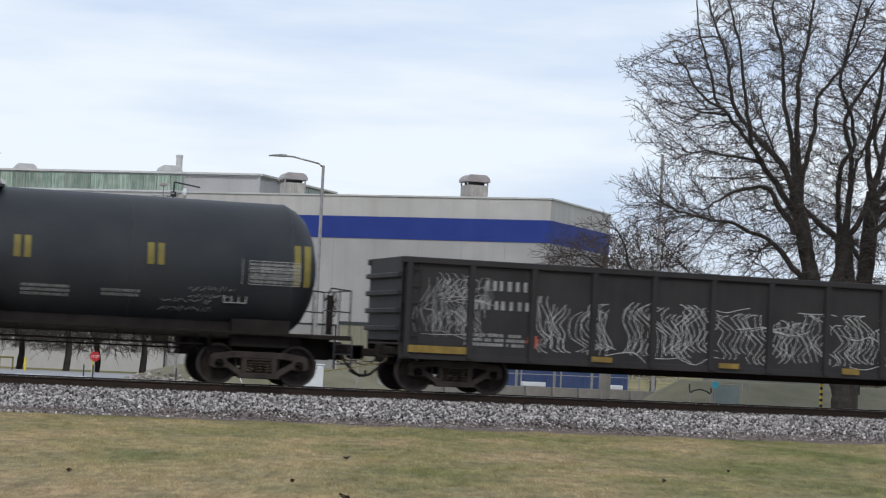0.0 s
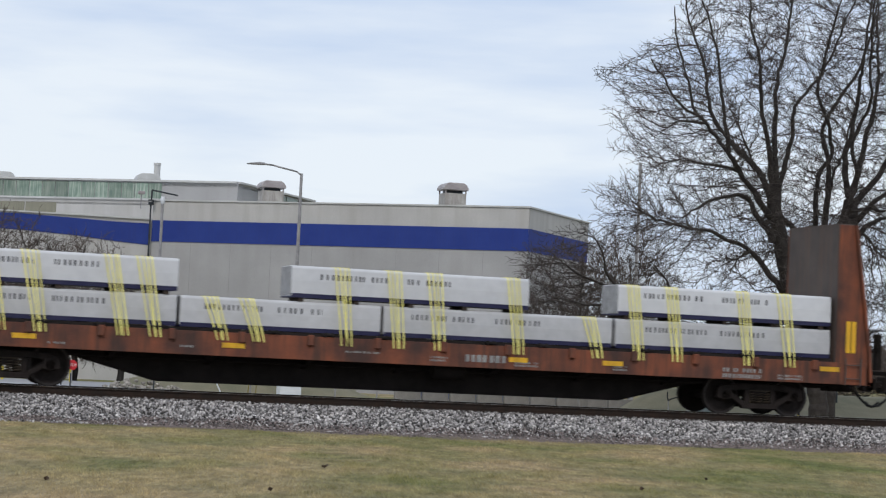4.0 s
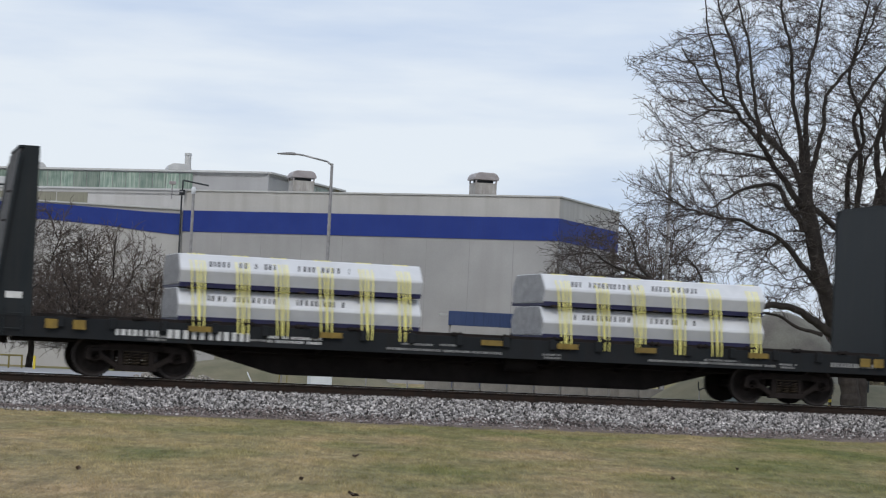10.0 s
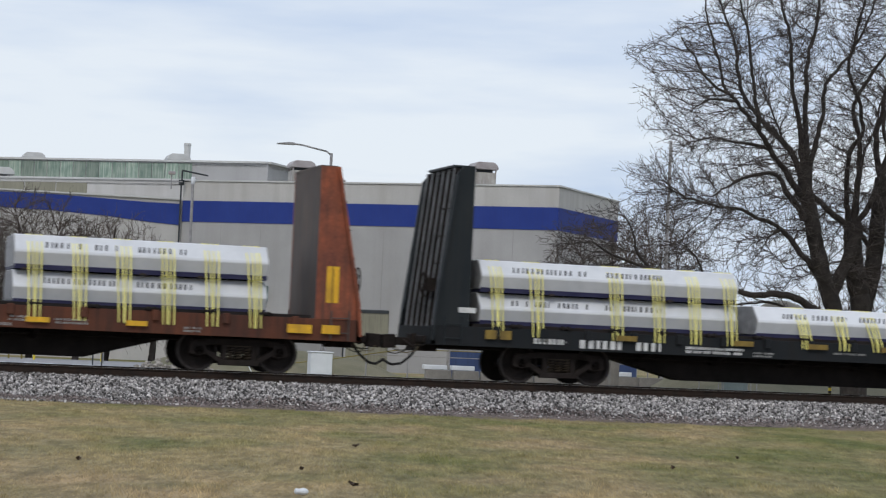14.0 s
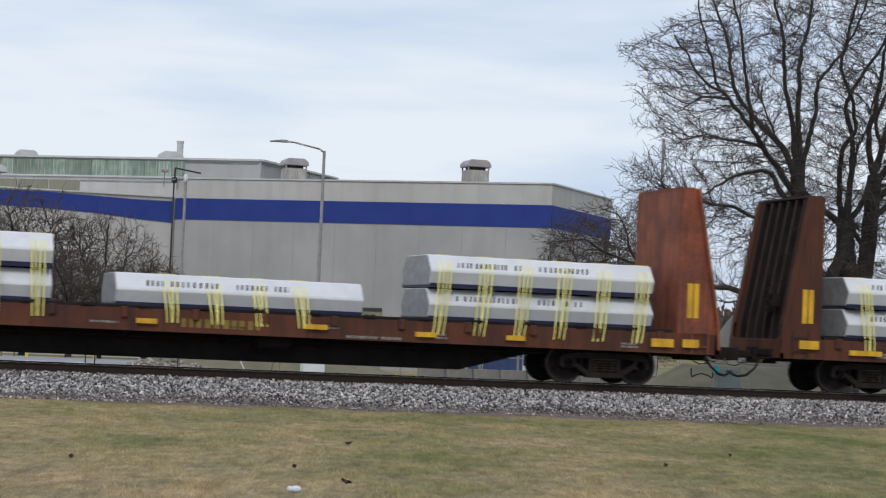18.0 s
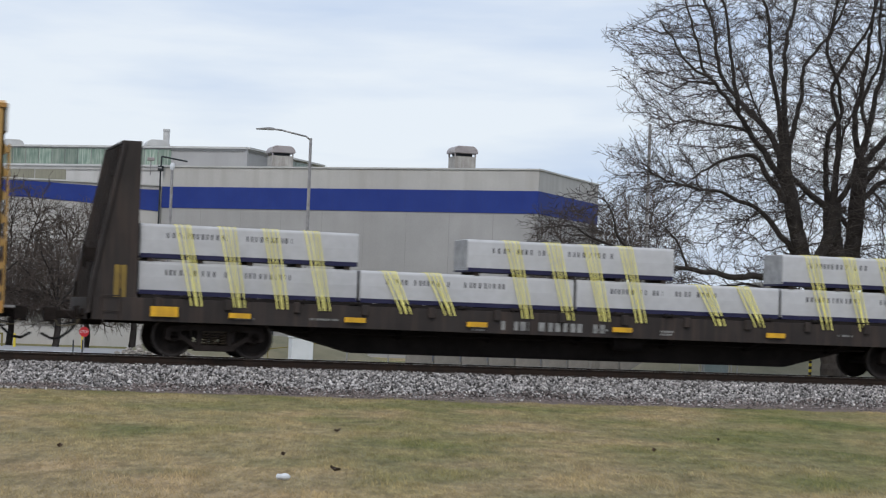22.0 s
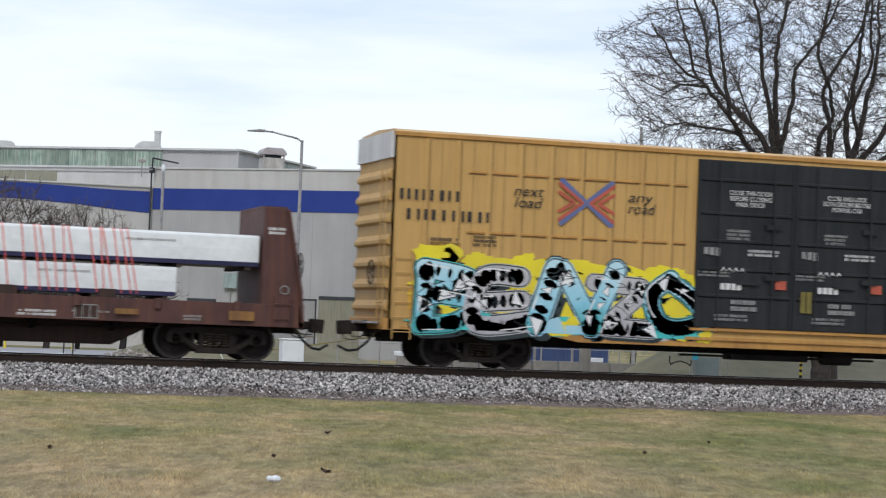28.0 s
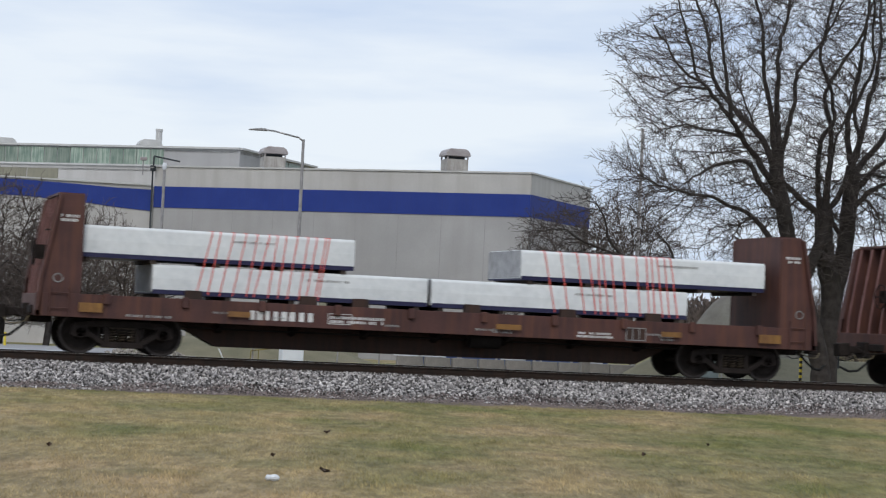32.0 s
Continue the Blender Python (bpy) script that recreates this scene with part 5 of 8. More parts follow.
def box_wagon(place, half, offset, smooth_sides, label):
    car = thing("box_wagon", label, "box wagon", "wagons of the freight train")
    w, bot, top = 1.5, 0.84, 5.15
    y = -w
    for s in (-1, 1):
        part("side_wall", Geo().box(-half, half, *sorted((s * w, s * (w - 0.06))), bot, top), "box_yellow", car, "mustard-yellow ribbed steel side")
        part("eave", Geo().box(-half - 0.02, half + 0.02, *sorted((s * (w + 0.05), s * (w - 0.05))), top, top + 0.10), "box_trim", car, bevel=0.01)
    part("roof", Geo().prism([(-w - 0.04, top + 0.10), (-w + 0.1, top + 0.16), (0, top + 0.22), (w - 0.1, top + 0.16), (w + 0.04, top + 0.10)], "x", -half, half), "box_roof", car, "pale rusted sheet roof")
    part("floor_frame", Geo().box(-half + 0.1, half - 0.1, -w + 0.08, w - 0.08, bot, 1.1), "under_black", car)
    part("centre_sill", Geo().box(-half + 0.2, half - 0.2, -0.3, 0.3, 0.55, bot), "under_black", car)
    part("side_sill", Geo().prism([(-half + 0.3, bot), (-offset + 1.4, bot), (-offset + 2.2, bot - 0.14), (offset - 2.2, bot - 0.14), (offset - 1.4, bot), (half - 0.3, bot), (half - 0.3, bot + 0.06), (-half + 0.3, bot + 0.06)], "y", y - 0.03, y + 0.05), "box_trim", car)
    part("side_sill", Geo().prism([(-offset + 1.5, bot), (-offset + 2.2, bot - 0.14), (offset - 2.2, bot - 0.14), (offset - 1.5, bot)], "y", w - 0.05, w + 0.03), "box_trim", car)
    # upright side posts and panel seams
    d0, d1 = -2.48, 2.52
    xs = [x for x in np.arange(-half + 0.75, half, 0.74) if x < d0 - 0.25 or x > d1 + 0.25]
    for x in xs:
        part("side_rib", Geo().prism([(x - 0.07, y), (x + 0.07, y), (x + 0.035, y - 0.036), (x - 0.035, y - 0.036)], "z", bot + 0.08, top - 0.02), "box_yellow", car)
        part("side_seam", Geo().box(x + 0.075, x + 0.095, y - 0.004, y, bot + 0.1, top - 0.04), "dark_line", car)
        part("panel_lap", Geo().box(x + 0.36, x + 0.372, y - 0.005, y, bot + 0.1, top - 0.04), "dark_line", car)
    if not smooth_sides:
        for z in (1.85, 3.05, 4.40):
            for a, b in ((-half + 1.75, d0 - 0.25), (d1 + 0.25, half - 1.4)):
                part("side_band", Geo().prism([(y, z), (y - 0.03, z + 0.01), (y - 0.03, z + 0.05), (y, z + 0.06)], "x", a, b), "box_trim", car)
                # dark strip drawn under the band in place of its shade
                part("band_joint", Geo().box(a, b, y - 0.006, y, z - 0.028, z - 0.004), "dark_line", car)
    else:
        for a, b in ((-half + 3.9, -half + 4.7), (d1 + 2.6, d1 + 3.5)):
            part("side_hatch", Geo().box(a, b, y - 0.03, y, 4.62, 4.68), "box_trim", car)
    # double plug doors
    for a, b, k in ((d0, 0.0, 0), (0.02, d1, 1)):
        g = Geo().box(a, b, y - 0.06, y - 0.002, 1.16, 5.06)
        dr = part("door", g, "door_black", car, "black plug door with fittings", bevel=0.01)
        for z in (1.9, 2.52, 3.18, 3.82, 4.6):
            part("door_rib", Geo().prism([(y - 0.06, z - 0.05), (y - 0.10, z - 0.02), (y - 0.10, z + 0.02), (y - 0.06, z + 0.05)], "x", a + 0.08, b - 0.08), "door_black", dr)
        for e in (a, b - 0.06):
            part("door_frame", Geo().box(e, e + 0.06, y - 0.09, y - 0.055, 1.16, 5.06), "door_black", dr)
        for x in (a + 0.55, b - 0.55):
            part("lock_rod", Geo().tube((x, y - 0.12, 1.2), (x, y - 0.12, 5.0), 0.02, 6), "door_black", dr)
        part("handle", Geo().box(a + 1.0, a + 1.6, y - 0.14, y - 0.10, 2.18, 2.24), "door_black", dr)
        yy = y - 0.104
        words = (("CLOSE THIS DOOR", "BEFORE CLOSING", "MAIN DOOR"), ("CLOSE AND LOCK", "BOTH DOORS BEFORE", "MOVING CAR"))[k]
        for r_, (line_, ww) in enumerate(zip(words, ((1.1, 1.06, 0.74), (1.02, 1.26, 0.78))[k])):
            lettering(line_, 0.15, a + 1.32 - ww / 2, 4.27 - 0.135 * r_, yy, "paint_white", dr, 0.0, ww, "door_wording")
        bars(dr, a + 0.75, a + 1.35, 3.4, 0.06, "paint_fade", yy, 3, wide=0.4)
        for q in range(3):
            part("mark_plate", Geo().box(a + 0.18 + 0.15 * q, a + 0.29 + 0.15 * q, yy - 0.003, yy, 2.86 - 0.02 * q, 3.02), "paint_fade", dr)
        bars(dr, a + 1.3, a + 2.1, 2.95, 0.06, "paint_white", yy, 2, wide=0.4)
        for q in range(4):
            part("mark_plate", Geo().box(a + 0.62 + 0.14 * q, a + 0.73 + 0.14 * q, yy - 0.003, yy, 2.05, 2.2), "paint_white", dr)
            part("chevron", Geo().prism([(a + 0.6 + 0.16 * q, 2.46), (a + 0.68 + 0.16 * q, 2.58), (a + 0.76 + 0.16 * q, 2.46), (a + 0.68 + 0.16 * q, 2.53)], "y", yy - 0.003, yy), "paint_white", dr)
        if k or not smooth_sides:
            wr = 0.42 if smooth_sides else 0.28
            part("mark_plate", Geo().box(a + 2.3 - wr, a + 2.3, yy - 0.003, yy, 2.1, 2.1 + 0.75 * wr), "paint_red", dr)
        bars(dr, a + 0.05, a + 0.85, 2.42, 0.05, "paint_fade", yy, 2, wide=0.4)
        bars(dr, a + 0.9, a + 1.6, 1.72, 0.10, "paint_fade", yy, 2, 0.2, wide=0.5)
        bars(dr, a + 0.5, a + 1.4, 1.42, 0.06, "paint_fade", yy, 2, wide=0.4)
        for z in (2.3, 3.5):
            part("latch", Geo().box(b - 0.75, b - 0.35, y - 0.15, y - 0.1, z, z + 0.12).tube((b - 0.55, y - 0.15, z - 0.3), (b - 0.55, y - 0.15, z + 0.35), 0.025, 6), "door_black", dr)
    for x in (0.2, 0.36):
        part("reflector", Geo().box(x, x + 0.13, y - 0.112, y - 0.104, 1.58, 2.08), "stripe_yellow", car)
    part("door_track", Geo().box(d0 - 0.1, d1 + 0.3, y - 0.09, y, 1.08, 1.14).box(d0 - 0.2, d1 + 0.3, y - 0.08, y, 0.86, 0.93), "box_trim", car)
    # ends with rolled horizontal ribs
    for s in (-1, 1):
        x = s * half
        part("end_wall", Geo().box(*sorted((x, x - 0.05 * s)), -w, w, 1.0, top + 0.02), "box_yellow", car)
        for i in range(7):
            z = 1.22 + 0.49 * i
            part("end_rib", Geo().prism([(x, z), (x + 0.09 * s, z + 0.06), (x + 0.09 * s, z + 0.14), (x, z + 0.27)], "y", -w + 0.06, w - 0.06), "box_yellow", car, bevel=0.008)
        part("end_panel", Geo().box(*sorted((x, x + 0.07 * s)), -w + 0.02, w - 0.02, 4.66, top + 0.1), "end_grey", car, "pale galvanised top panel")
        part("end_sill", Geo().box(*sorted((x + 0.12 * s, x - 0.1 * s)), -w, w, 0.82, 1.08), "box_trim", car, bevel=0.01)
        part("ladder", rung_ladder(x - 0.5 * s, y - 0.06, 0.62, 2.6, 0.42 * s, 6), "box_yellow", car)
        part("ladder", rung_ladder(x + 0.13 * s, y + 0.1, 0.9, 4.4, 0.42, 10, "y"), "box_yellow", car)
        g = Geo()
        ring(g, (x + 0.2 * s, -0.6, 2.1), 0.27, 0.016)
        part("brake_wheel", g, "truck_iron", car)
        part("corner_reflector", Geo().box(x - 0.55 * s - 0.1, x - 0.55 * s + 0.1, y - 0.012, y - 0.004, 1.3, 1.75), "reflector_yellow", car)
        part("crossover_step", Geo().box(*sorted((x + 0.1 * s, x + 0.4 * s)), -1.2, 1.2, 0.95, 1.0), "galvanised", car)
    part("brake_gear", Geo().box(-1.2, 0.8, -0.9, -0.4, 0.42, 0.56).tube((-2.5, -0.8, 0.5), (2.6, -0.8, 0.5), 0.03, 6).lathe([(1.2, 0.1), (1.25, 0.18), (2.0, 0.18), (2.05, 0.1)], (0, -0.7, 0.55), 12), "under_black", car)
    trucks(car, place, offset)
    couplers(car, half)
    CARS.append((car, place))
    return car


def cross_emblem(car, x, z, size, y):
    """A blue cross with red chevrons in its side wedges."""
    for s in (-1, 1):
        g = Geo()
        ribbon(g, [(x - size * 0.92, z + s * size * 0.74), (x, z), (x + size * 0.92, z - s * size * 0.74)], size * 0.17, y - 0.001 * (s + 1))
        part("emblem_stroke", g, "paint_blue", car)
        for k in (0, 1):
            r = Geo()
            a = 0.16 + 0.30 * k
            ribbon(r, [(x + s * size * 1.0, z + size * (0.62 - 0.3 * k)), (x + s * size * a, z), (x + s * size * 1.0, z - size * (0.62 - 0.3 * k))], size * 0.12, y - 0.004)
            part("emblem_chevron", r, "paint_red", car)


def company_mark(car, x, z, w, h, y):
    """Plain red block sign with a chevron."""
    g = Geo().box(x, x + 0.62 * w, y - 0.004, y, z + 0.68 * h, z + h)
    g.box(x + 0.1 * w, x + 0.19 * w, y - 0.004, y, z, z + 0.7 * h).box(x + 0.38 * w, x + 0.47 * w, y - 0.004, y, z, z + 0.7 * h)
    part("company_mark", g, "paint_red", car, "faded red company mark")
    c = Geo()
    for k in (0.62, 0.78):
        ribbon(c, [(x + k * w, z + h * 0.92), (x + (k + 0.13) * w, z + h * 0.5), (x + k * w, z + h * 0.08)], 0.08, y - 0.001)
    ribbon(c, [(x + w, z + h * 0.92), (x + 0.86 * w, z + h * 0.5), (x + w, z + 0.08 * h)], 0.07, y - 0.002)
    part("company_chevron", c, "paint_red", car)


gondola(20.55)

# tank wagon
P2 = 2.03
tank = thing("tank_wagon", "black cylindrical tank wagon with yellow stripes and a centre stain", "tank wagon", "wagons of the freight train")
R, ZC, HL = 1.50, 2.57, 8.62
prof = [(-HL + 0.0, 0.05), (-HL + 0.04, 0.45), (-HL + 0.16, 0.85), (-HL + 0.34, 1.18), (-HL + 0.55, 1.38), (-HL + 0.8, 1.5)]
prof = prof + [(-0.9, 1.5), (0.9, 1.5)] + [(-a, r) for a, r in reversed(prof)]
part("shell", Geo().lathe(prof, (0, 0, ZC), 56), "tank_stain", tank, "satin black tank shell with a brown spill, blackish below the hatch", smooth=True)
for x in (-7.85, -4.35, -0.62, 0.72, 4.3, 7.8):
    part("weld_seam", Geo().lathe([(x - 0.025, R), (x - 0.02, R + 0.008), (x + 0.02, R + 0.008), (x + 0.025, R)], (0, 0, ZC), 56), "tank_black", tank, smooth=True)


def on_shell(z):
    return -math.sqrt(max(0.0, (R + 0.008) ** 2 - (z - ZC) ** 2))


def shell_plate(x0, x1, z0, z1, material, name="stripe", lift=0.0, n=5):
    g = Geo()
    v, f = [], []
    for i in range(n + 1):
        z = z0 + (z1 - z0) * i / n
        v += [(x0, on_shell(z) - lift, z), (x1, on_shell(z) - lift, z)]
        if i:
            f.append((2 * i - 2, 2 * i - 1, 2 * i + 1, 2 * i))
    g.add(v, f)
    part(name, g, material, tank)


for x, z0, z1 in ((-7.85, 2.25, 3.2), (-4.22, 2.52, 2.99), (-1.12, 2.52, 2.99), (2.0, 2.52, 2.99), (4.83, 2.52, 2.99), (8.05, 2.2, 3.1)):
    shell_plate(x - 0.2, x - 0.06, z0, z1, "stripe_yellow", lift=0.003)
    shell_plate(x + 0.02, x + 0.16, z0, z1, "stripe_yellow", lift=0.003)


def shell_bars(x0, x1, z, h, material, rows=1, gap=0.35):
    g = Geo()
    for r_ in range(rows):
        zz, x = z - r_ * h * 1.5, x0
        while x < x1:
            w = h * 0.42 * rng.uniform(0.7, 1.1)
            y = on_shell(zz + h / 2) - 0.012
            g.add([(x, on_shell(zz) - 0.006, zz), (x + w, on_shell(zz) - 0.006, zz), (x + w, on_shell(zz + h) - 0.006, zz + h), (x, on_shell(zz + h) - 0.006, zz + h)], [(0, 1, 2, 3)])
            x += w + h * gap * rng.uniform(0.6, 1.3)
    tagged(part("marking", g, material, tank), kind="stuff")


shell_bars(-6.9, -5.95, 2.22, 0.21, "paint_white")
shell_bars(-5.85, -4.7, 2.22, 0.21, "paint_white")
shell_bars(-4.5, -4.0, 2.26, 0.14, "paint_fade")
shell_bars(-6.8, -5.1, 1.98, 0.075, "paint_fade", 2)
shell_bars(2.0, 3.0, 1.92, 0.06, "paint_fade", 3)
shell_bars(3.7, 4.5, 1.9, 0.06, "paint_fade", 2)
shell_bars(6.9, 8.0, 2.62, 0.05, "paint_fade", 6, 0.35)
for k in range(9):
    shell_plate(6.86 + 0.14 * k, 6.872 + 0.14 * k, 2.2, 2.72, "paint_fade", "plate_line", 0.004)
for k in range(4):
    shell_plate(6.86, 7.99, 2.2 + 0.17 * k, 2.214 + 0.17 * k, "paint_fade", "plate_line", 0.004, 1)
shell_plate(6.7, 6.712, 2.2, 2.78, "paint_fade", "plate_line", 0.004)
for x0, x1, zc in ((5.0, 6.1, 1.78), (5.6, 6.6, 2.05), (-3.6, -2.3, 1.85), (-2.6, -1.5, 2.02)):
    g = Geo()
    for row in range(2):
        pts = [(x0 + (x1 - x0) * i / 26 + rng.uniform(-0.04, 0.04), zc - 0.17 * row + (0.07 if i % 2 else -0.07) * rng.uniform(0.1, 1.0)) for i in range(27)]
        for a, b in zip(pts, pts[1:]):
            ya, yb = on_shell(a[1]) - 0.008, on_shell(b[1]) - 0.008
            g.add([(a[0], ya, a[1] - 0.007), (b[0], yb, b[1] - 0.007), (b[0], yb, b[1] + 0.007), (a[0], ya, a[1] + 0.007)], [(0, 1, 2, 3)])
    tagged(part("chalk_scrawl", g, "spray_chalk", tank), kind="stuff")
g = Geo().box(6.35, 6.85, -1.31, -1.3, 1.78, 1.8).box(6.35, 6.85, -1.35, -1.34, 2.02, 2.04)
for x in (6.35, 6.5, 6.67, 6.83):
    g.box(x, x + 0.02, -1.36, -1.3, 1.78, 2.04)
part("data_frame", g, "paint_fade", tank)
for s in (-1, 1):
    y = 1.18 * s
    part("running_board", Geo().box(-HL - 0.35, HL + 0.35, *sorted((y + 0.16 * s, y - 0.16 * s)), 1.10, 1.17), "under_black", tank, bevel=0.01)
    part("board_edge", Geo().box(-HL - 0.35, HL + 0.35, *sorted((y + 0.165 * s, y + 0.175 * s)), 1.14, 1.175), "truck_iron", tank)
    part("skirt", Geo().box(-7.0, 7.0, *sorted((0.86 * s, 0.9 * s)), 1.0, 1.4), "under_black", tank)
for e in (-1, 1):
    part("saddle", Geo().box(*sorted((6.6 * e, 7.9 * e)), -1.1, 1.1, 0.85, 1.45), "under_black", tank)
    part("stub_sill", Geo().box(*sorted((5.6 * e, 9.0 * e)), -0.33, 0.33, 0.62, 1.12), "under_black", tank)
pipe = Geo().tube((-6.0, -1.0, 0.86), (6.0, -1.0, 0.86), 0.025, 6).tube((-6.0, -0.8, 0.76), (6.0, -0.8, 0.76), 0.02, 6)
for x in (-1.9, -1.7, -1.4, -0.9, 0.5, 0.9, 1.5, 2.0, 4.5):
    pipe.tube((x, -0.95, 1.1), (x, -0.95, 0.66 - 0.05 * (x > 0)), 0.02, 5)
rr = random.Random(8)
for x0, x1, n_ in ((-1.9, 1.0, 26), (3.6, 6.3, 18), (-6.0, -2.4, 9)):
    for _ in range(n_):
        x, dp = rr.uniform(x0, x1), rr.uniform(0.08, 0.42)
        pipe.tube((x, rr.uniform(-1.1, -0.5), 1.1), (x + rr.uniform(-0.04, 0.04), -0.9, 1.02 - dp), rr.uniform(0.012, 0.03), 5)
part("brake_rigging", pipe, "under_black", tank)
part("discharge_pan", Geo().prism([(-2.1, 1.12), (-1.6, 0.96), (0.9, 0.92), (1.3, 1.12)], "y", -0.9, 0.9), "under_black", tank)
part("bottom_outlet", Geo().lathe([(0.62, 0.16), (0.7, 0.24), (1.1, 0.3), (1.25, 0.5)], (0.1, 0, 0), 14, "z").box(-0.9, 1.1, -0.5, 0.5, 0.58, 0.8), "under_black", tank)
part("valve_box", Geo().box(4.9, 5.25, -0.95, -0.7, 0.82, 1.02), "spring_rust", tank, bevel=0.01)
for s in (-1, 1):
    ep = part("end_platform", Geo().box(*sorted((s * 8.3, s * 9.25)), -1.35, 1.35, 1.08, 1.18), "under_black", tank, bevel=0.01)
    r_ = Geo()
    for y in (-1.3, 1.3):
        r_.path([(s * 9.2, y, 1.18), (s * 9.2, y, 2.18), (s * 8.75, y, 2.22), (s * 8.6, y, 1.9)], 0.018, 6)
        r_.path([(s * 9.2, y, 1.7), (s * 8.62, y, 1.72)], 0.016, 6)
        r_.path([(s * 8.95, y, 1.18), (s * 8.95, y, 2.2)], 0.016, 6)
    r_.path([(s * 9.2, -1.3, 2.18), (s * 9.2, 1.3, 2.18)], 0.018, 6)
    part("end_handrail", r_, "tank_black", ep)
    st = rung_ladder(s * 9.05 - 0.2, -1.4, 0.45, 1.1, 0.4, 3)
    part("step", st, "tank_black", ep)
    g = Geo()
    ring(g, (s * 9.25, 0.5, 1.9), 0.28, 0.016)
    part("brake_wheel", g, "truck_iron", ep)
    part("brake_stand", Geo().box(*sorted((s * 9.1, s * 9.22)), 0.4, 0.6, 1.2, 2.1), "truck_iron", ep)
pf = part("hatch_platform", Geo().box(-1.1, 1.6, -0.9, 0.9, ZC + R - 0.06, ZC + R + 0.0), "tank_black", tank)
hr = Geo()
top = ZC + R
for y in (-0.85, 0.85):
    for a, b in ((-1.05, -0.1), (-0.05, 0.65)):
        hr.path([(a, y, top), (a, y, top + 0.62), (a + 0.12, y, top + 0.72), (b - 0.12, y, top + 0.72), (b, y, top + 0.6), (b, y, top)], 0.019, 6)
    hr.path([(-1.05, y, top + 0.38), (0.6, y, top + 0.38)], 0.016, 6)
    for x in (1.0, 1.25, 1.5):
        hr.path([(x, y, top), (x - 0.22, y, top + 0.58), (x - 0.05, y, top + 0.66)], 0.017, 6)
hr.path([(-1.05, -0.85, top + 0.72), (-1.05, 0.85, top + 0.72)], 0.019, 6)
part("platform_railing", hr, "tank_black", pf)
part("dome_cover", Geo().lathe([(0.0, 0.36), (0.42, 0.36), (0.48, 0.3), (0.5, 0.05)], (-0.36, 0, top - 0.03), 20, "z"), "under_black", pf, "black round hatch cover", smooth=True)
part("manway", Geo().lathe([(0.0, 0.28), (0.16, 0.28), (0.2, 0.2)], (0.75, 0, top - 0.02), 18, "z"), "tank_black", pf, smooth=True)
part("side_ladder", rung_ladder(0.95, -1.56, 0.72, 3.0, 0.42, 8), "tank_black", tank)
lad2 = Geo().path([(0.95, -1.56, 3.0), (0.95, -1.35, 3.5), (0.95, -0.9, top)], 0.017, 6).path([(1.37, -1.56, 3.0), (1.37, -1.35, 3.5), (1.37, -0.9, top)], 0.017, 6)
part("ladder_head", lad2, "tank_black", tank)
part("end_plate", Geo().box(-7.05, -6.8, -1.32, -1.2, 1.2, 1.75), "tank_black", tank, "black bolster web plate", bevel=0.01)
trucks(tank, P2, 7.27, True)
couplers(tank, 9.2, reach=0.62)
CARS.append((tank, P2))

# two mustard box wagons
P10, P11 = -187.95, -209.62
b10 = box_wagon(P10, 9.87, 7.4, True, "mustard-yellow box wagon with black doors and magenta sprayed lettering")
cross_emblem(b10, -7.25, 4.05, 0.80, -1.540)
lettering("next", 0.34, -9.05, 4.14, -1.538, "paint_ink", b10, 0.25, 0.72)
lettering("load", 0.34, -9.02, 3.88, -1.538, "paint_ink", b10, 0.25, 0.68)
lettering("any", 0.34, -6.22, 4.10, -1.538, "paint_ink", b10, 0.25, 0.62)
lettering("road", 0.34, -6.22, 3.84, -1.538, "paint_ink", b10, 0.25, 0.68)
bars(b10, -8.98, -7.45, 2.66, 0.24, "paint_ink", -1.537, 1, 0.55, wide=0.34)
bars(b10, -8.98, -6.4, 2.16, 0.22, "paint_ink", -1.537, 1, 0.55, wide=0.34)
part("data_frame", Geo().box(-7.0, -6.6, -1.539, -1.536, 2.62, 2.65).box(-7.0, -6.6, -1.539, -1.536, 2.95, 2.98).box(-7.0, -6.97, -1.539, -1.536, 2.62, 2.98).box(-6.63, -6.6, -1.539, -1.536, 2.62, 2.98), "paint_ink", b10)
company_mark(b10, 5.05, 3.98, 2.1, 0.55, -1.538)
lettering("Railcar Pooling Experts", 0.40, 3.75, 3.56, -1.538, "paint_ink", b10, 0.0, 4.6)
part("spray_ground", Geo().box(-9.3, -2.5, -1.5395, -1.5378, 0.86, 1.2), "spray_magenta", b10)
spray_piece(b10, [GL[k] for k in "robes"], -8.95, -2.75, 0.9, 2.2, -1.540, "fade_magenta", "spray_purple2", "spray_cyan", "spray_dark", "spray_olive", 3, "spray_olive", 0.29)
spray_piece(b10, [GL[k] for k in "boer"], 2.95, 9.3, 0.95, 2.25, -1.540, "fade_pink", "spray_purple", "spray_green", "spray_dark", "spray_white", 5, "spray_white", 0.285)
scrawl(b10, 8.5, 8.95, 2.1, 2.55, 7, -1.541, "paint_red", 0.03)
b11 = box_wagon(P11, 9.80, 7.48, False, "mustard-yellow box wagon with black doors and pale blue sprayed lettering")
cross_emblem(b11, -5.22, 3.88, 0.66, -1.540)
lettering("next", 0.34, -7.0, 3.96, -1.538, "paint_ink", b11, 0.25, 0.72)
lettering("load", 0.34, -6.98, 3.70, -1.538, "paint_ink", b11, 0.25, 0.68)
lettering("any", 0.34, -4.22, 3.96, -1.538, "paint_ink", b11, 0.25, 0.62)
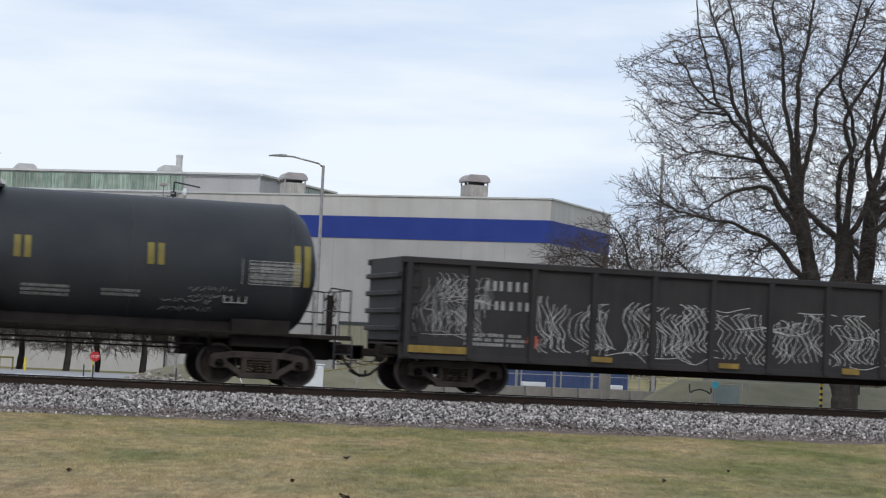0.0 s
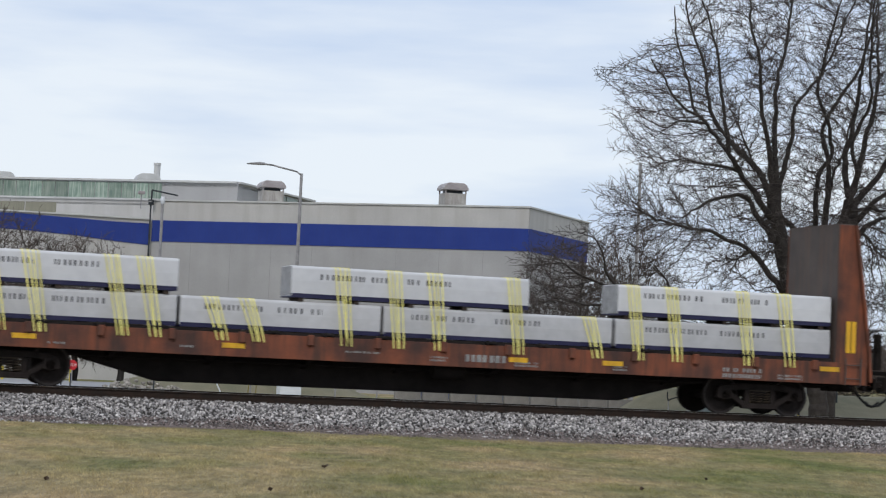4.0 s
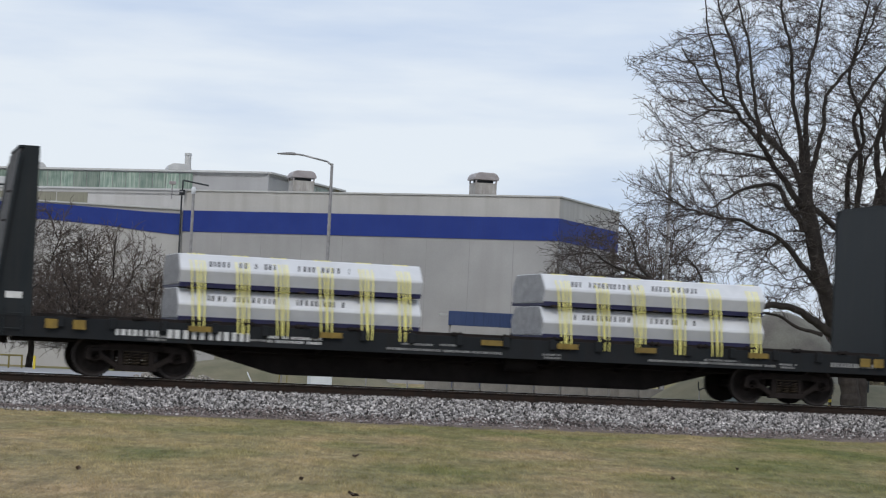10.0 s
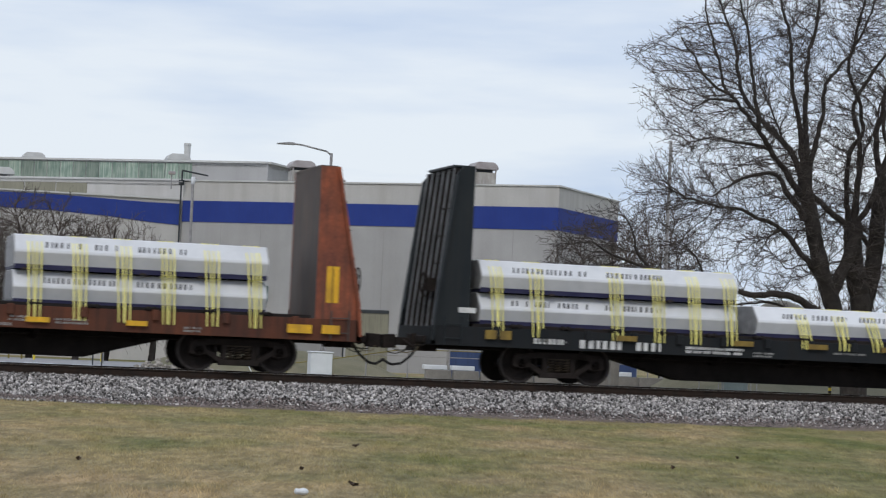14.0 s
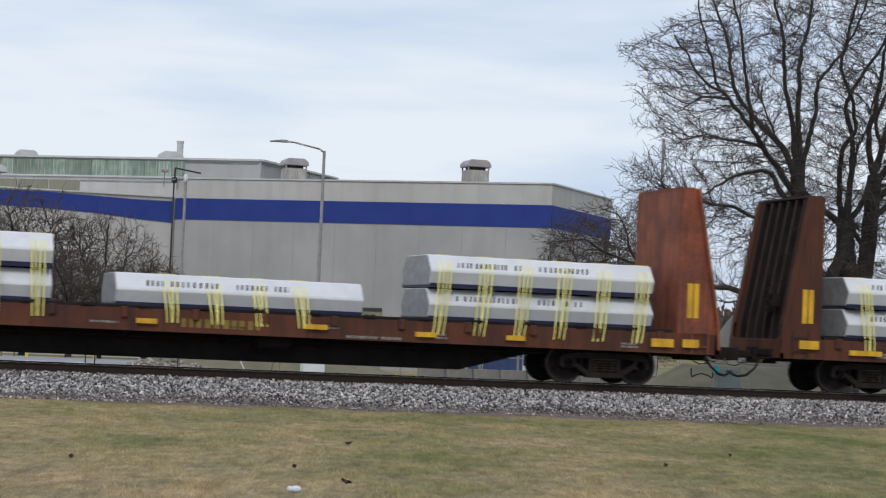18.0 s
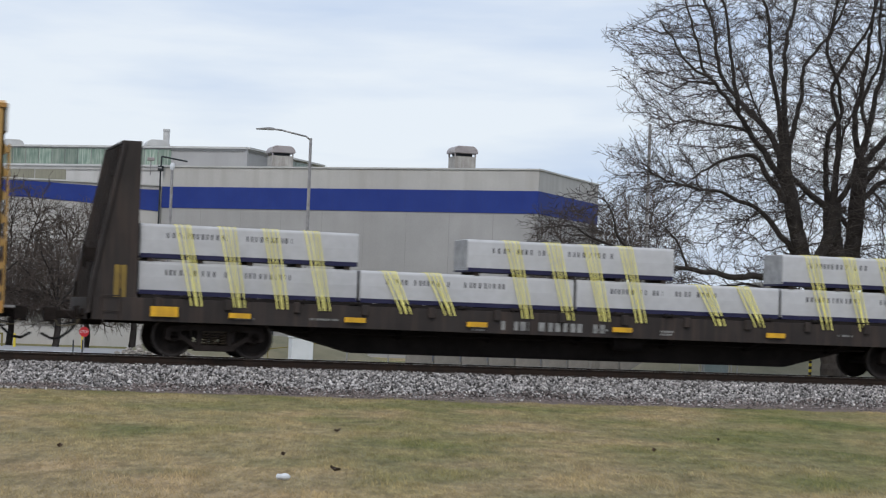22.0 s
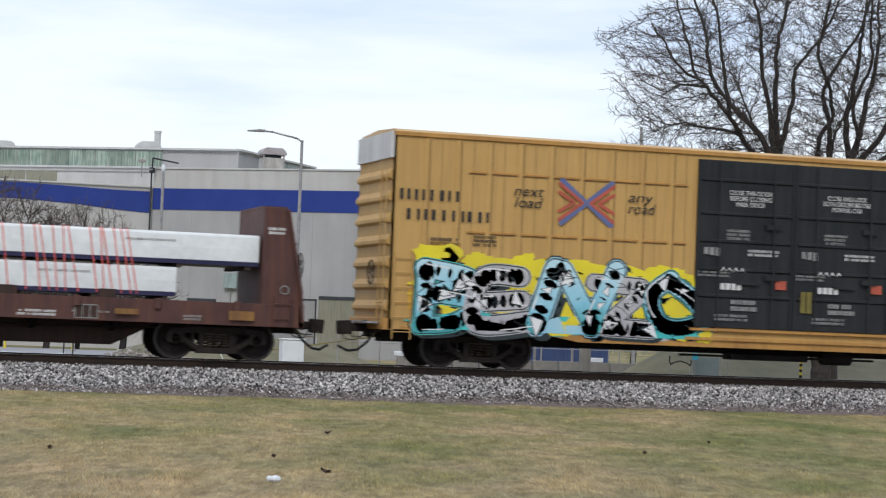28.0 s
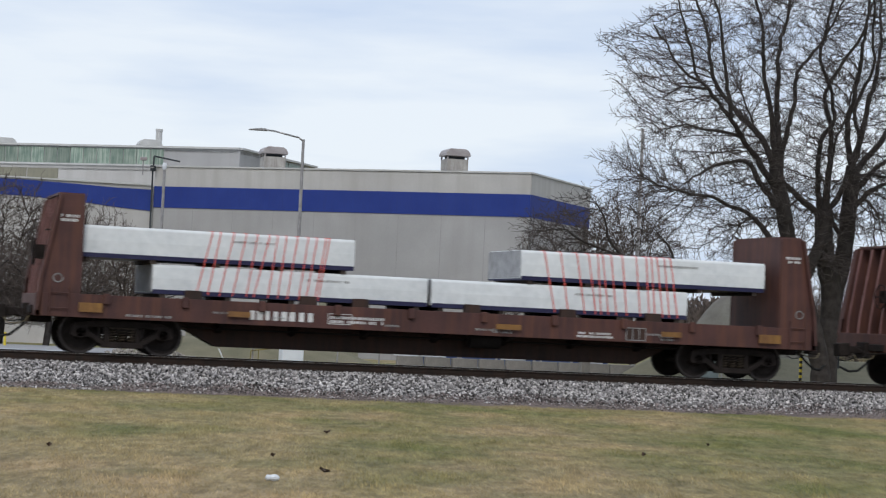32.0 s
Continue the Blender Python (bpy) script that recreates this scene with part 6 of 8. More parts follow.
lettering("road", 0.34, -4.22, 3.70, -1.538, "paint_ink", b11, 0.25, 0.68)
bars(b11, -9.65, -8.2, 3.74, 0.24, "paint_ink", -1.537, 1, 0.55, wide=0.34)
bars(b11, -9.65, -7.3, 3.30, 0.24, "paint_ink", -1.537, 1, 0.55, wide=0.34)
bars(b11, -8.9, -8.2, 2.85, 0.07, "paint_ink", -1.537, 2)
bars(b11, -7.9, -7.3, 2.95, 0.06, "paint_ink", -1.537, 3)
part("yellow_plate", Geo().box(-8.85, -8.2, -1.5385, -1.536, 2.62, 2.8), "reflector_yellow", b11)
part("yellow_plate", Geo().box(8.35, 9.0, -1.5385, -1.536, 2.68, 2.85), "reflector_yellow", b11)
bars(b11, 7.5, 8.2, 3.0, 0.1, "paint_fade", -1.537, 2)
company_mark(b11, 5.05, 3.92, 2.1, 0.55, -1.538)
lettering("RAILCAR POOLING EXPERTS", 0.34, 3.6, 3.38, -1.538, "paint_ink", b11, 0.0, 5.1)
part("spray_ground", blob(-5.3, 1.75, 4.0, 0.75, -1.5375, 14, 44, 0.14), "spray_yellow", b11)
part("spray_ground", blob(-6.9, 1.05, 2.4, 0.24, -1.5383, 15, 40, 0.1), "spray_teal", b11)
part("spray_ground", blob(-3.5, 1.05, 1.6, 0.24, -1.5383, 16, 40, 0.1), "spray_silver", b11)
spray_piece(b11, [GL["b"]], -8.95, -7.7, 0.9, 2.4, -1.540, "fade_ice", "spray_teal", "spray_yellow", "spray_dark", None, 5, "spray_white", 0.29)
spray_piece(b11, [GL["e"]], -7.7, -6.35, 0.9, 2.35, -1.5405, "spray_silver", "spray_silver", "spray_yellow", "spray_dark", None, 6, "spray_white", 0.29)
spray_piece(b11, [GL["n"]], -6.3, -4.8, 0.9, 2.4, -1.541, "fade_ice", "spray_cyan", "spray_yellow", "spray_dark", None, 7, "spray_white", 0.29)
spray_piece(b11, [GL["z"]], -4.75, -3.5, 0.9, 2.2, -1.5405, "spray_silver", "spray_silver", "spray_yellow", "spray_dark", None, 8, "spray_white", 0.29)
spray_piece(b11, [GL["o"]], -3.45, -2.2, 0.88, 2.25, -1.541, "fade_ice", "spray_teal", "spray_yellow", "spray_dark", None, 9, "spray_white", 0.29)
part("spray_ground", blob(6.7, 1.5, 3.2, 0.68, -1.5375, 20, 40, 0.08), "spray_dark", b11)
spray_piece(b11, [GL[k] for k in "kosk"], 3.2, 9.6, 0.92, 2.05, -1.540, "spray_dark", "spray_dark", "spray_dark", "spray_teal", "spray_dark", 11, "spray_teal", 0.33)
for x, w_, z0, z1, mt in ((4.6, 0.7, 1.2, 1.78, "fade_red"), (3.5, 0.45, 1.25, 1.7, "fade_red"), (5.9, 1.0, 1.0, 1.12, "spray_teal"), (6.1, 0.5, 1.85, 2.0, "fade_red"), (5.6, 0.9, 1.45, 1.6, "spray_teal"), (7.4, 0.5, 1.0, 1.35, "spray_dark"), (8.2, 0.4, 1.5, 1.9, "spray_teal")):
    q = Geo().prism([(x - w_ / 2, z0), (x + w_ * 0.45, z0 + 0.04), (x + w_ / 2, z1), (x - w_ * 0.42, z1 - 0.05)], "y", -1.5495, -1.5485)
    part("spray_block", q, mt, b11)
for x in (6.54, 8.9):
    part("reflector", Geo().box(x - 0.13, x + 0.13, -1.556, -1.551, 1.25, 1.78), "reflector_yellow", b11, "yellow reflective panel")
contours(b11, 7.0, 8.4, 0.95, 1.75, 6, -1.5505, "spray_teal", 0.03)
rd = Geo()
for i in range(120):
    x = 3.1 + 6.4 * rng.random()
    z = 2.16 + 0.2 * rng.random() ** 1.5
    rd.box(x, x + 0.05, -1.5395, -1.537, z, z + 0.045)
tagged(part("spray_dots", rd, "paint_red", b11), kind="stuff")


# ---- ground, track bed and rails ----
def fast_mesh(name, verts, faces, material):
    """A mesh from numpy arrays; faces all of one size."""
    me = bpy.data.meshes.new(name)
    verts, faces = np.asarray(verts, np.float32), np.asarray(faces, np.int32)
    k = faces.shape[1]
    me.vertices.add(len(verts))
    me.vertices.foreach_set("co", verts.ravel())
    me.loops.add(faces.size)
    me.loops.foreach_set("vertex_index", faces.ravel())
    me.polygons.add(len(faces))
    me.polygons.foreach_set("loop_start", np.arange(0, faces.size, k, dtype=np.int32))
    me.update(calc_edges=True)
    me.materials.append(material)
    return me


def lawn_material(name, island):
    m = bpy.data.materials.new(name)
    m.use_nodes = True
    n, l = m.node_tree.nodes, m.node_tree.links
    p = n["Principled BSDF"]
    p.inputs["Roughness"].default_value = 0.95
    p.inputs["Specular IOR Level"].default_value = 0.1
    tc = n.new("ShaderNodeTexCoord")
    def noise_(scale, detail=4, stretch=0.6):
        mp = n.new("ShaderNodeMapping")
        mp.vector_type = "TEXTURE"
        mp.inputs["Rotation"].default_value = (0, 0, radians(-16.5))
        mp.inputs["Scale"].default_value = (1.0, 1 / stretch, 1.0)
        l.new(tc.outputs["Object"], mp.inputs["Vector"])
        a = n.new("ShaderNodeTexNoise")
        a.inputs["Scale"].default_value, a.inputs["Detail"].default_value = scale, detail
        l.new(mp.outputs["Vector"], a.inputs["Vector"])
        return a
    def ramp(fac, p0, c0, p1, c1):
        r = n.new("ShaderNodeValToRGB")
        r.color_ramp.elements[0].position, r.color_ramp.elements[0].color = p0, (*c0, 1)
        r.color_ramp.elements[1].position, r.color_ramp.elements[1].color = p1, (*c1, 1)
        l.new(fac, r.inputs["Fac"])
        return r.outputs["Color"]
    def mix(kind, f, a, b):
        x = n.new("ShaderNodeMixRGB")
        x.blend_type = kind
        x.inputs["Fac"].default_value = f
        l.new(a, x.inputs["Color1"]), l.new(b, x.inputs["Color2"])
        return x.outputs["Color"]
    # straw gives way to greener turf further along the track
    sep = n.new("ShaderNodeSeparateXYZ")
    l.new(tc.outputs["Object"], sep.inputs[0])
    shift = n.new("ShaderNodeMath")
    shift.operation = "MULTIPLY_ADD"
    shift.inputs[1].default_value, shift.inputs[2].default_value = 0.017, -0.16
    l.new(sep.outputs["X"], shift.inputs[0])
    cap = n.new("ShaderNodeClamp")
    cap.inputs["Min"].default_value, cap.inputs["Max"].default_value = -0.16, 0.06
    l.new(shift.outputs[0], cap.inputs["Value"])
    mixed = n.new("ShaderNodeMath")
    l.new(noise_(0.42, 6, 0.55).outputs["Fac"], mixed.inputs[0]), l.new(cap.outputs["Result"], mixed.inputs[1])
    base = ramp(mixed.outputs[0], 0.40, (0.308, 0.245, 0.163), 0.66, (0.168, 0.168, 0.086))
    tuft = ramp(noise_(3.8, 9, 0.40).outputs["Fac"], 0.35, (0.69, 0.67, 0.63), 0.62, (1.15, 1.14, 1.11))
    wide = ramp(noise_(0.14, 2, 0.5).outputs["Fac"], 0.40, (1.08, 1.05, 1.04), 0.62, (0.86, 0.93, 0.84))
    fine = ramp(noise_(17, 4, 0.14).outputs["Fac"], 0.3, (0.55, 0.55, 0.55), 0.7, (1.4, 1.4, 1.35))
    patch = ramp(noise_(0.95, 8, 0.45).outputs["Fac"], 0.36, (1.16, 1.08, 0.98), 0.64, (0.80, 0.83, 0.80))
    out = mix("MULTIPLY", 0.9, base, tuft)
    out = mix("MULTIPLY", 0.75, out, patch)
    out = mix("MULTIPLY", 0.5, out, fine)
    out = mix("MULTIPLY", 1.0, out, wide)
    if island:
        g = n.new("ShaderNodeNewGeometry")
        r = n.new("ShaderNodeValToRGB")
        for pos, c in ((0.0, (0.74, 0.74, 0.68)), (0.3, (0.95, 0.94, 0.87)), (0.55, (1.06, 1.04, 0.96)), (0.8, (1.12, 1.10, 1.03)), (1.0, (1.28, 1.24, 1.14))):
            e = r.color_ramp.elements.new(pos) if pos not in (0.0, 1.0) else r.color_ramp.elements[0 if pos == 0.0 else -1]
            e.color = (*c, 1)
        l.new(g.outputs["Random Per Island"], r.inputs["Fac"])
        out = mix("MULTIPLY", 1.0, out, r.outputs["Color"])
    l.new(out, p.inputs["Base Color"])
    return m


M["lawn"] = lawn_material("lawn", False)
M["lawn_blades"] = lawn_material("lawn_blades", True)

ys = [-400, -120, -60, -40, -30, -20, -12, -6, -3.4, 3.4, 7, 14, 30, 60, 80, 100, 130, 200, 500, 3000]
zs = [0, 0, 0, 0, 0, 0, 0, 0, 0, 0, -0.15, -0.3, -0.38, -0.5, -0.75, -1.2, -1.3, -1.3, -1.3, -1.3]
xs_ = [-1500, -400, -100, -20, 0, 10, 20, 30, 45, 80, 200, 600, 1800]
v = [(x, y, z) for y, z in zip(ys, zs) for x in xs_]
nx = len(xs_)
f = [(j * nx + i, j * nx + i + 1, (j + 1) * nx + i + 1, (j + 1) * nx + i) for j in range(len(ys) - 1) for i in range(nx - 1)]
ground = new("ground", fast_mesh("ground", v, f, M["lawn"]))
tagged(ground, "patchy straw-and-green winter lawn", "ground", kind="structure")


def ground_z(y):
    return float(np.interp(y, ys, zs))


# blades of the lawn where the camera stands nearest
nr = np.random.default_rng(5)
N = 215000
d = np.sqrt(nr.uniform(17.0 ** 2, 44.0 ** 2, N))
gx = d * nr.uniform(0.02, 0.64, N)
gy = d - 46.8
keep = gy < -3.2 - np.clip(0.13 * (gx - 3.0), 0.0, 1.15) + 0.2 * np.sin(gx * 0.8) + 0.15 * np.sin(gx * 3.7) + 0.55 * nr.uniform(0, 1, N) ** 2
gx, gy = gx[keep], gy[keep]
N = len(gx)
tuftiness = 0.5 + 0.5 * np.sin(gx * 4.3 + 2.1 * np.sin(gy * 0.9)) * np.sin(gy * 1.1 + 1.7 * np.sin(gx * 1.9))
bh = nr.uniform(0.010, 0.042, N) * (0.5 + 1.2 * tuftiness ** 2)
bw = nr.uniform(0.004, 0.009, N)
ang = nr.normal(0, 0.4, N)          # the turf leans back from the lawn's edge
way_ = ang + np.pi / 2 + nr.normal(0, 0.25, N)
len_ = nr.uniform(0.025, 0.085, N)
lx, ly = len_ * np.cos(way_), len_ * np.sin(way_)
vv = np.zeros((N, 3, 3), np.float32)
vv[:, 0] = np.stack([gx - bw * np.cos(ang), gy - bw * np.sin(ang), np.full(N, 0.002)], 1)
vv[:, 1] = np.stack([gx + bw * np.cos(ang), gy + bw * np.sin(ang), np.full(N, 0.002)], 1)
vv[:, 2] = np.stack([gx + lx, gy + ly, bh], 1)
blades = new("grass", fast_mesh("grass", vv.reshape(-1, 3), np.arange(3 * N).reshape(-1, 3), M["lawn_blades"]))
tagged(blades, "short dry and green grass blades of the lawn", "grass", kind="stuff")

fx = [-340 + 8 * i for i in range(42)] + [-4 + 0.25 * i for i in range(153)] + [42 + 8 * i for i in range(38)]
fv, ff_ = [], []
for x in fx:
    fv += [(x, -3.32 + 0.16 * math.sin(x * 0.8) + 0.12 * math.sin(x * 2.3) + 0.07 * math.sin(x * 7.1) - min(1.35, max(0.05, 0.15 * (x - 2.5))), 0.007), (x, -2.8, 0.06)]
for i in range(len(fx) - 1):
    ff_.append((2 * i, 2 * i + 2, 2 * i + 3, 2 * i + 1))
solid("soil_fringe", Geo().add(fv, ff_), "soil", "bare reddish-brown soil along the ballast", "soil", "structure")

# ballast bed and stones
bed = Geo().prism([(-3.15, -0.05), (-1.75, 0.42), (-0.9, 0.462), (0.9, 0.47), (1.85, 0.42), (3.4, -0.1)], "x", -340, 340)
solid("ballast_bed", bed, "ballast_bed", "grey crushed-stone ballast bed below the track", "ballast", "structure")
ico = bmesh.new()
bmesh.ops.create_icosphere(ico, subdivisions=1, radius=1.0)
iv = np.array([p.co[:] for p in ico.verts], np.float32)
ico.verts.index_update()
fi = np.array([[q.index for q in p.verts] for p in ico.faces], np.int32)
ico.free()
N = 52000
bx, by = nr.uniform(-0.5, 31.5, N), -0.98 - 2.9 * nr.uniform(0, 1, N) ** 0.95
edge = -2.98 + 0.14 * np.sin(bx * 0.9) + 0.10 * np.sin(bx * 2.9) - 0.006 * bx
keep = by > edge - 1.0 * nr.uniform(0, 1, N) ** 2.6
bx, by = bx[keep], by[keep]
N = len(bx)
bz = np.interp(by, [-4.0, -3.15, -1.75, -0.9], [0.004, 0.0, 0.43, 0.468]) + nr.uniform(-0.015, 0.03, N)
cube = np.array([(x, y, z) for x in (-1, 1) for y in (-1, 1) for z in (-1, 1)], np.float32)
cf = np.array([(0, 1, 3, 2), (4, 6, 7, 5), (0, 4, 5, 1), (2, 3, 7, 6), (0, 2, 6, 4), (1, 5, 7, 3)], np.int32)
size = nr.uniform(0.014, 0.031, N).astype(np.float32)
st = cube[None] * (1 + nr.uniform(-0.45, 0.2, (N, 8, 3)).astype(np.float32)) * nr.uniform(0.55, 1.25, (N, 1, 3)).astype(np.float32) * size[:, None, None]
for ax, ay in ((0, 1), (1, 2), (0, 2)):
    a = nr.uniform(0, 2 * np.pi, N).astype(np.float32)
    ca, sa = np.cos(a)[:, None], np.sin(a)[:, None]
    p, q = st[:, :, ax].copy(), st[:, :, ay].copy()
    st[:, :, ax], st[:, :, ay] = p * ca - q * sa, p * sa + q * ca
st += np.stack([bx, by, bz], 1)[:, None, :].astype(np.float32)
ff = (cf[None] + (np.arange(N, dtype=np.int32) * 8)[:, None, None]).reshape(-1, 4)
stones = new("ballast_stones", fast_mesh("ballast_stones", st.reshape(-1, 3), ff, M["ballast_stone"]))
tagged(stones, "pale and dark grey crushed ballast stones", "ballast", kind="stuff")

N = 14000
bx = nr.uniform(-0.5, 31.5, N)
by = -2.98 + 0.14 * np.sin(bx * 0.9) + 0.10 * np.sin(bx * 2.9) - np.clip(0.15 * (bx - 2.5), 0.1, 1.3) * nr.uniform(-0.12, 1, N) + nr.normal(0, 0.06, N)
size = nr.uniform(0.008, 0.022, N).astype(np.float32)
st = cube[None] * (1 + nr.uniform(-0.45, 0.3, (N, 8, 3)).astype(np.float32)) * size[:, None, None]
st += np.stack([bx, by, np.interp(by, [-4.0, -3.15, -1.75], [0.012, 0.045, 0.47])], 1)[:, None, :].astype(np.float32)
ff = (cf[None] + (np.arange(N, dtype=np.int32) * 8)[:, None, None]).reshape(-1, 4)
dirt = new("foot_gravel", fast_mesh("foot_gravel", st.reshape(-1, 3), ff, M["dirty_stone"]))
tagged(dirt, "dark brown dirty gravel along the foot of the ballast", "gravel", kind="stuff")

track = thing("railway_track", "single railway track with brown rails on wooden ties", "railway track", kind="structure")
rp = [(-0.07, 0.0), (0.07, 0.0), (0.07, 0.012), (0.012, 0.03), (0.012, 0.13), (0.036, 0.142), (0.036, 0.168), (-0.036, 0.168), (-0.036, 0.142), (-0.012, 0.13), (-0.012, 0.03), (-0.07, 0.012)]
for s in (-1, 1):
    y = 0.7535 * s
    rl = part("rail", Geo().prism([(y + p, RAIL - 0.172 + q) for p, q in rp], "x", -340, 340), "rail_steel", track, "rust-brown steel rail")
    part("rail_head", Geo().box(-340, 340, y - 0.03, y + 0.03, RAIL - 0.004, RAIL), "rail_head", rl, "polished running surface")
TIE = Geo().box(-0.115, 0.115, -1.3, 1.3, RAIL - 0.36, RAIL - 0.176).mesh("tie", "tie_wood", bevel=0.01)
PLATE = Geo().box(-0.1, 0.1, -0.93, -0.58, RAIL - 0.178, RAIL - 0.166).box(-0.1, 0.1, 0.58, 0.93, RAIL - 0.178, RAIL - 0.166).box(-0.06, -0.03, -0.86, -0.82, RAIL - 0.17, RAIL - 0.14).box(0.03, 0.06, -0.69, -0.65, RAIL - 0.17, RAIL - 0.14).mesh("tie_plate", "rail_steel")
for i in range(64):
    t_ = part("tie", TIE, None, track)
    t_.location = (-2 + 0.55 * i, 0, 0)
    q = part("tie_plate", PLATE, None, t_)
far = Geo()
for i in range(-610, 610):
    x = -2 + 0.55 * i
    if x < -2.2 or x > 33:
        far.box(x - 0.115, x + 0.115, -1.3, 1.3, RAIL - 0.36, RAIL - 0.178)
tagged(part("far_ties", far, "tie_wood", track), kind="stuff")

# litter and dark leaves on the lawn
lit = Geo().lathe([(-0.07, 0.012), (-0.055, 0.032), (-0.02, 0.028), (0.02, 0.038), (0.055, 0.03), (0.075, 0.012)], (4.68, -25.74, 0.04), 9)
solid("litter", lit, "white_plastic", "crumpled white plastic scrap on the lawn", "litter", smooth=False)
for k, (x, y, w) in enumerate(((7.36, -17.12, 0.06), (5.44, -22.33, 0.055), (5.5, -24.6, 0.08), (13.2, -17.4, 0.04), (11.0, -20.2, 0.05), (2.9, -21.6, 0.05))):
    r = random.Random(k)
    g = Geo()
    for j in range(5):
        a, b = r.uniform(0, 6.28), r.uniform(0.5, 1.0) * w
        g.add([(x, y, 0.02), (x + b * math.cos(a), y + b * math.sin(a), 0.03 + r.uniform(0, 0.04)), (x + b * math.cos(a + 0.9), y + b * math.sin(a + 0.9), 0.035 + r.uniform(0, 0.05)), (x + 0.01, y, 0.06)], [(0, 1, 2), (0, 2, 3), (1, 3, 2)])
    solid("dead_leaf", g, "dead_leaf", "curled dark dead leaf on the lawn", "leaf", group="dead leaves on the lawn")


# ---- factory ----
def wall_line(p, q, z0, z1, thick=0.3):
    """An upright wall between two plan points, its front on that line."""
    p, q = Vector(p), Vector(q)
    d = (q - p).normalized()
    nrm = Vector((-d.y, d.x)) * thick
    if nrm.y < 0:
        nrm = -nrm
    return Geo().prism([tuple(p), tuple(q), tuple(q + nrm), tuple(p + nrm)], "z", z0, z1)


def facing(p, q, off):
    """The line p-q moved by off towards the lawn."""
    p, q = Vector(p), Vector(q)
    d = (q - p).normalized()
    nrm = Vector((d.y, -d.x))
    if nrm.y > 0:
        nrm = -nrm
    return p + nrm * off, q + nrm * off


def along(p, q, s):
    p, q = Vector(p), Vector(q)
    return p + (q - p) * s


L, C, R2 = (25.8, 116.2), (49.9, 97.0), (59.0, 109.0)
GZ = -1.6
fac = thing("factory", "long pale grey factory hall with a blue stripe", "factory building")
front = part("wall", wall_line(L, C, GZ, 12.73), "wall_grey", fac, "pale grey panel wall")
up = facing(L, C, 0.03)
part("parapet_band", wall_line(*up, 11.24, 12.70, 0.025), "wall_cream", front)
part("stripe", wall_line(*facing(L, C, 0.05), 9.6, 11.235, 0.045), "stripe_blue", front, "deep blue painted stripe")
part("coping", wall_line(*facing(along(L, C, -0.003), along(L, C, 1.003), 0.12), 12.73, 12.85, 0.5), "roof_metal", front)
for i in range(1, 9):
    a = along(*facing(L, C, 0.01), i / 9)
    b = along(*facing(L, C, 0.01), i / 9 + 0.0012)
    part("panel_joint", wall_line(a, b, GZ, 9.58, 0.015), "wall_joint", front)
side = part("wall", wall_line(C, R2, GZ, 12.73), "wall_grey", fac, "pale grey end wall")
part("parapet_band", wall_line(*facing(C, R2, 0.03), 11.24, 12.70, 0.025), "wall_cream", side)
part("stripe", wall_line(*facing(C, R2, 0.05), 9.6, 11.235, 0.045), "stripe_blue", side)
part("coping", wall_line(*facing(C, R2, 0.12), 12.73, 12.85, 0.5), "roof_metal", side)
part("roof", Geo().prism([L, C, R2, (35.5, 129.0)], "z", 12.2, 12.4), "roof_metal", fac)
# loading bay openings low on the front
for s0, s1, zt in ((0.47, 0.58, 3.1), (0.11, 0.19, 2.6)):
    a, b = along(*facing(L, C, 0.06), s0), along(*facing(L, C, 0.06), s1)
    dr = part("bay_door", wall_line(a, b, GZ, zt, 0.05), "glaze_olive", fac, "roller door of the loading bay")
    part("door_frame", wall_line(*facing(a, b, 0.05), zt, zt + 0.25, 0.08), "dark_frame", dr)
# low wing with the tapering stripe
W0, W1 = (1.0, 117.6), (25.7, 116.2)
wing = part("wing_wall", wall_line(W0, W1, GZ, 11.25), "wall_cream", fac, "lower cream wing wall")
def wing_pt(x, z, off=0.06):
    s = (x - W0[0]) / (W1[0] - W0[0])
    return (x, W0[1] + s * (W1[1] - W0[1]) - off, z)
g = Geo()
tops = [(1.0, 11.0), (12.0, 11.12), (16.0, 11.15), (20.0, 11.05), (23.0, 10.95), (25.65, 10.95)]
bots = [(1.0, 9.9), (12.0, 9.95), (16.0, 9.90), (20.0, 9.72), (23.0, 9.45), (25.65, 9.30)]
vt = [wing_pt(x, z) for x, z in tops] + [wing_pt(x, z) for x, z in bots] + [wing_pt(x, z, 0.01) for x, z in tops] + [wing_pt(x, z, 0.01) for x, z in bots]
n = len(tops)
g.add(vt, [(i, i + 1, n + i + 1, n + i) for i in range(n - 1)] + [(i, 2 * n + i, 2 * n + i + 1, i + 1) for i in range(n - 1)] + [(n + i, n + i + 1, 3 * n + i + 1, 3 * n + i) for i in range(n - 1)])
part("stripe", g, "stripe_blue", wing, "blue stripe that narrows away from the corner")
part("coping", wall_line(*facing(W0, W1, 0.15), 11.25, 11.37, 0.6), "roof_metal", wing)
part("wing_roof", Geo().prism([W0, W1, (27, 128), (1, 134)], "z", 10.8, 11.0), "roof_metal", fac)
part("downpipe", Geo().tube((25.55, 115.9, GZ), (25.55, 115.9, 12.6), 0.065, 8).box(25.35, 25.75, 115.7, 116.0, 12.4, 12.8), "dark_frame", fac, "dark rainwater pipe")
part("corner_pier", Geo().box(25.45, 26.1, 116.32, 116.7, GZ, 11.2), "wall_cream", fac)
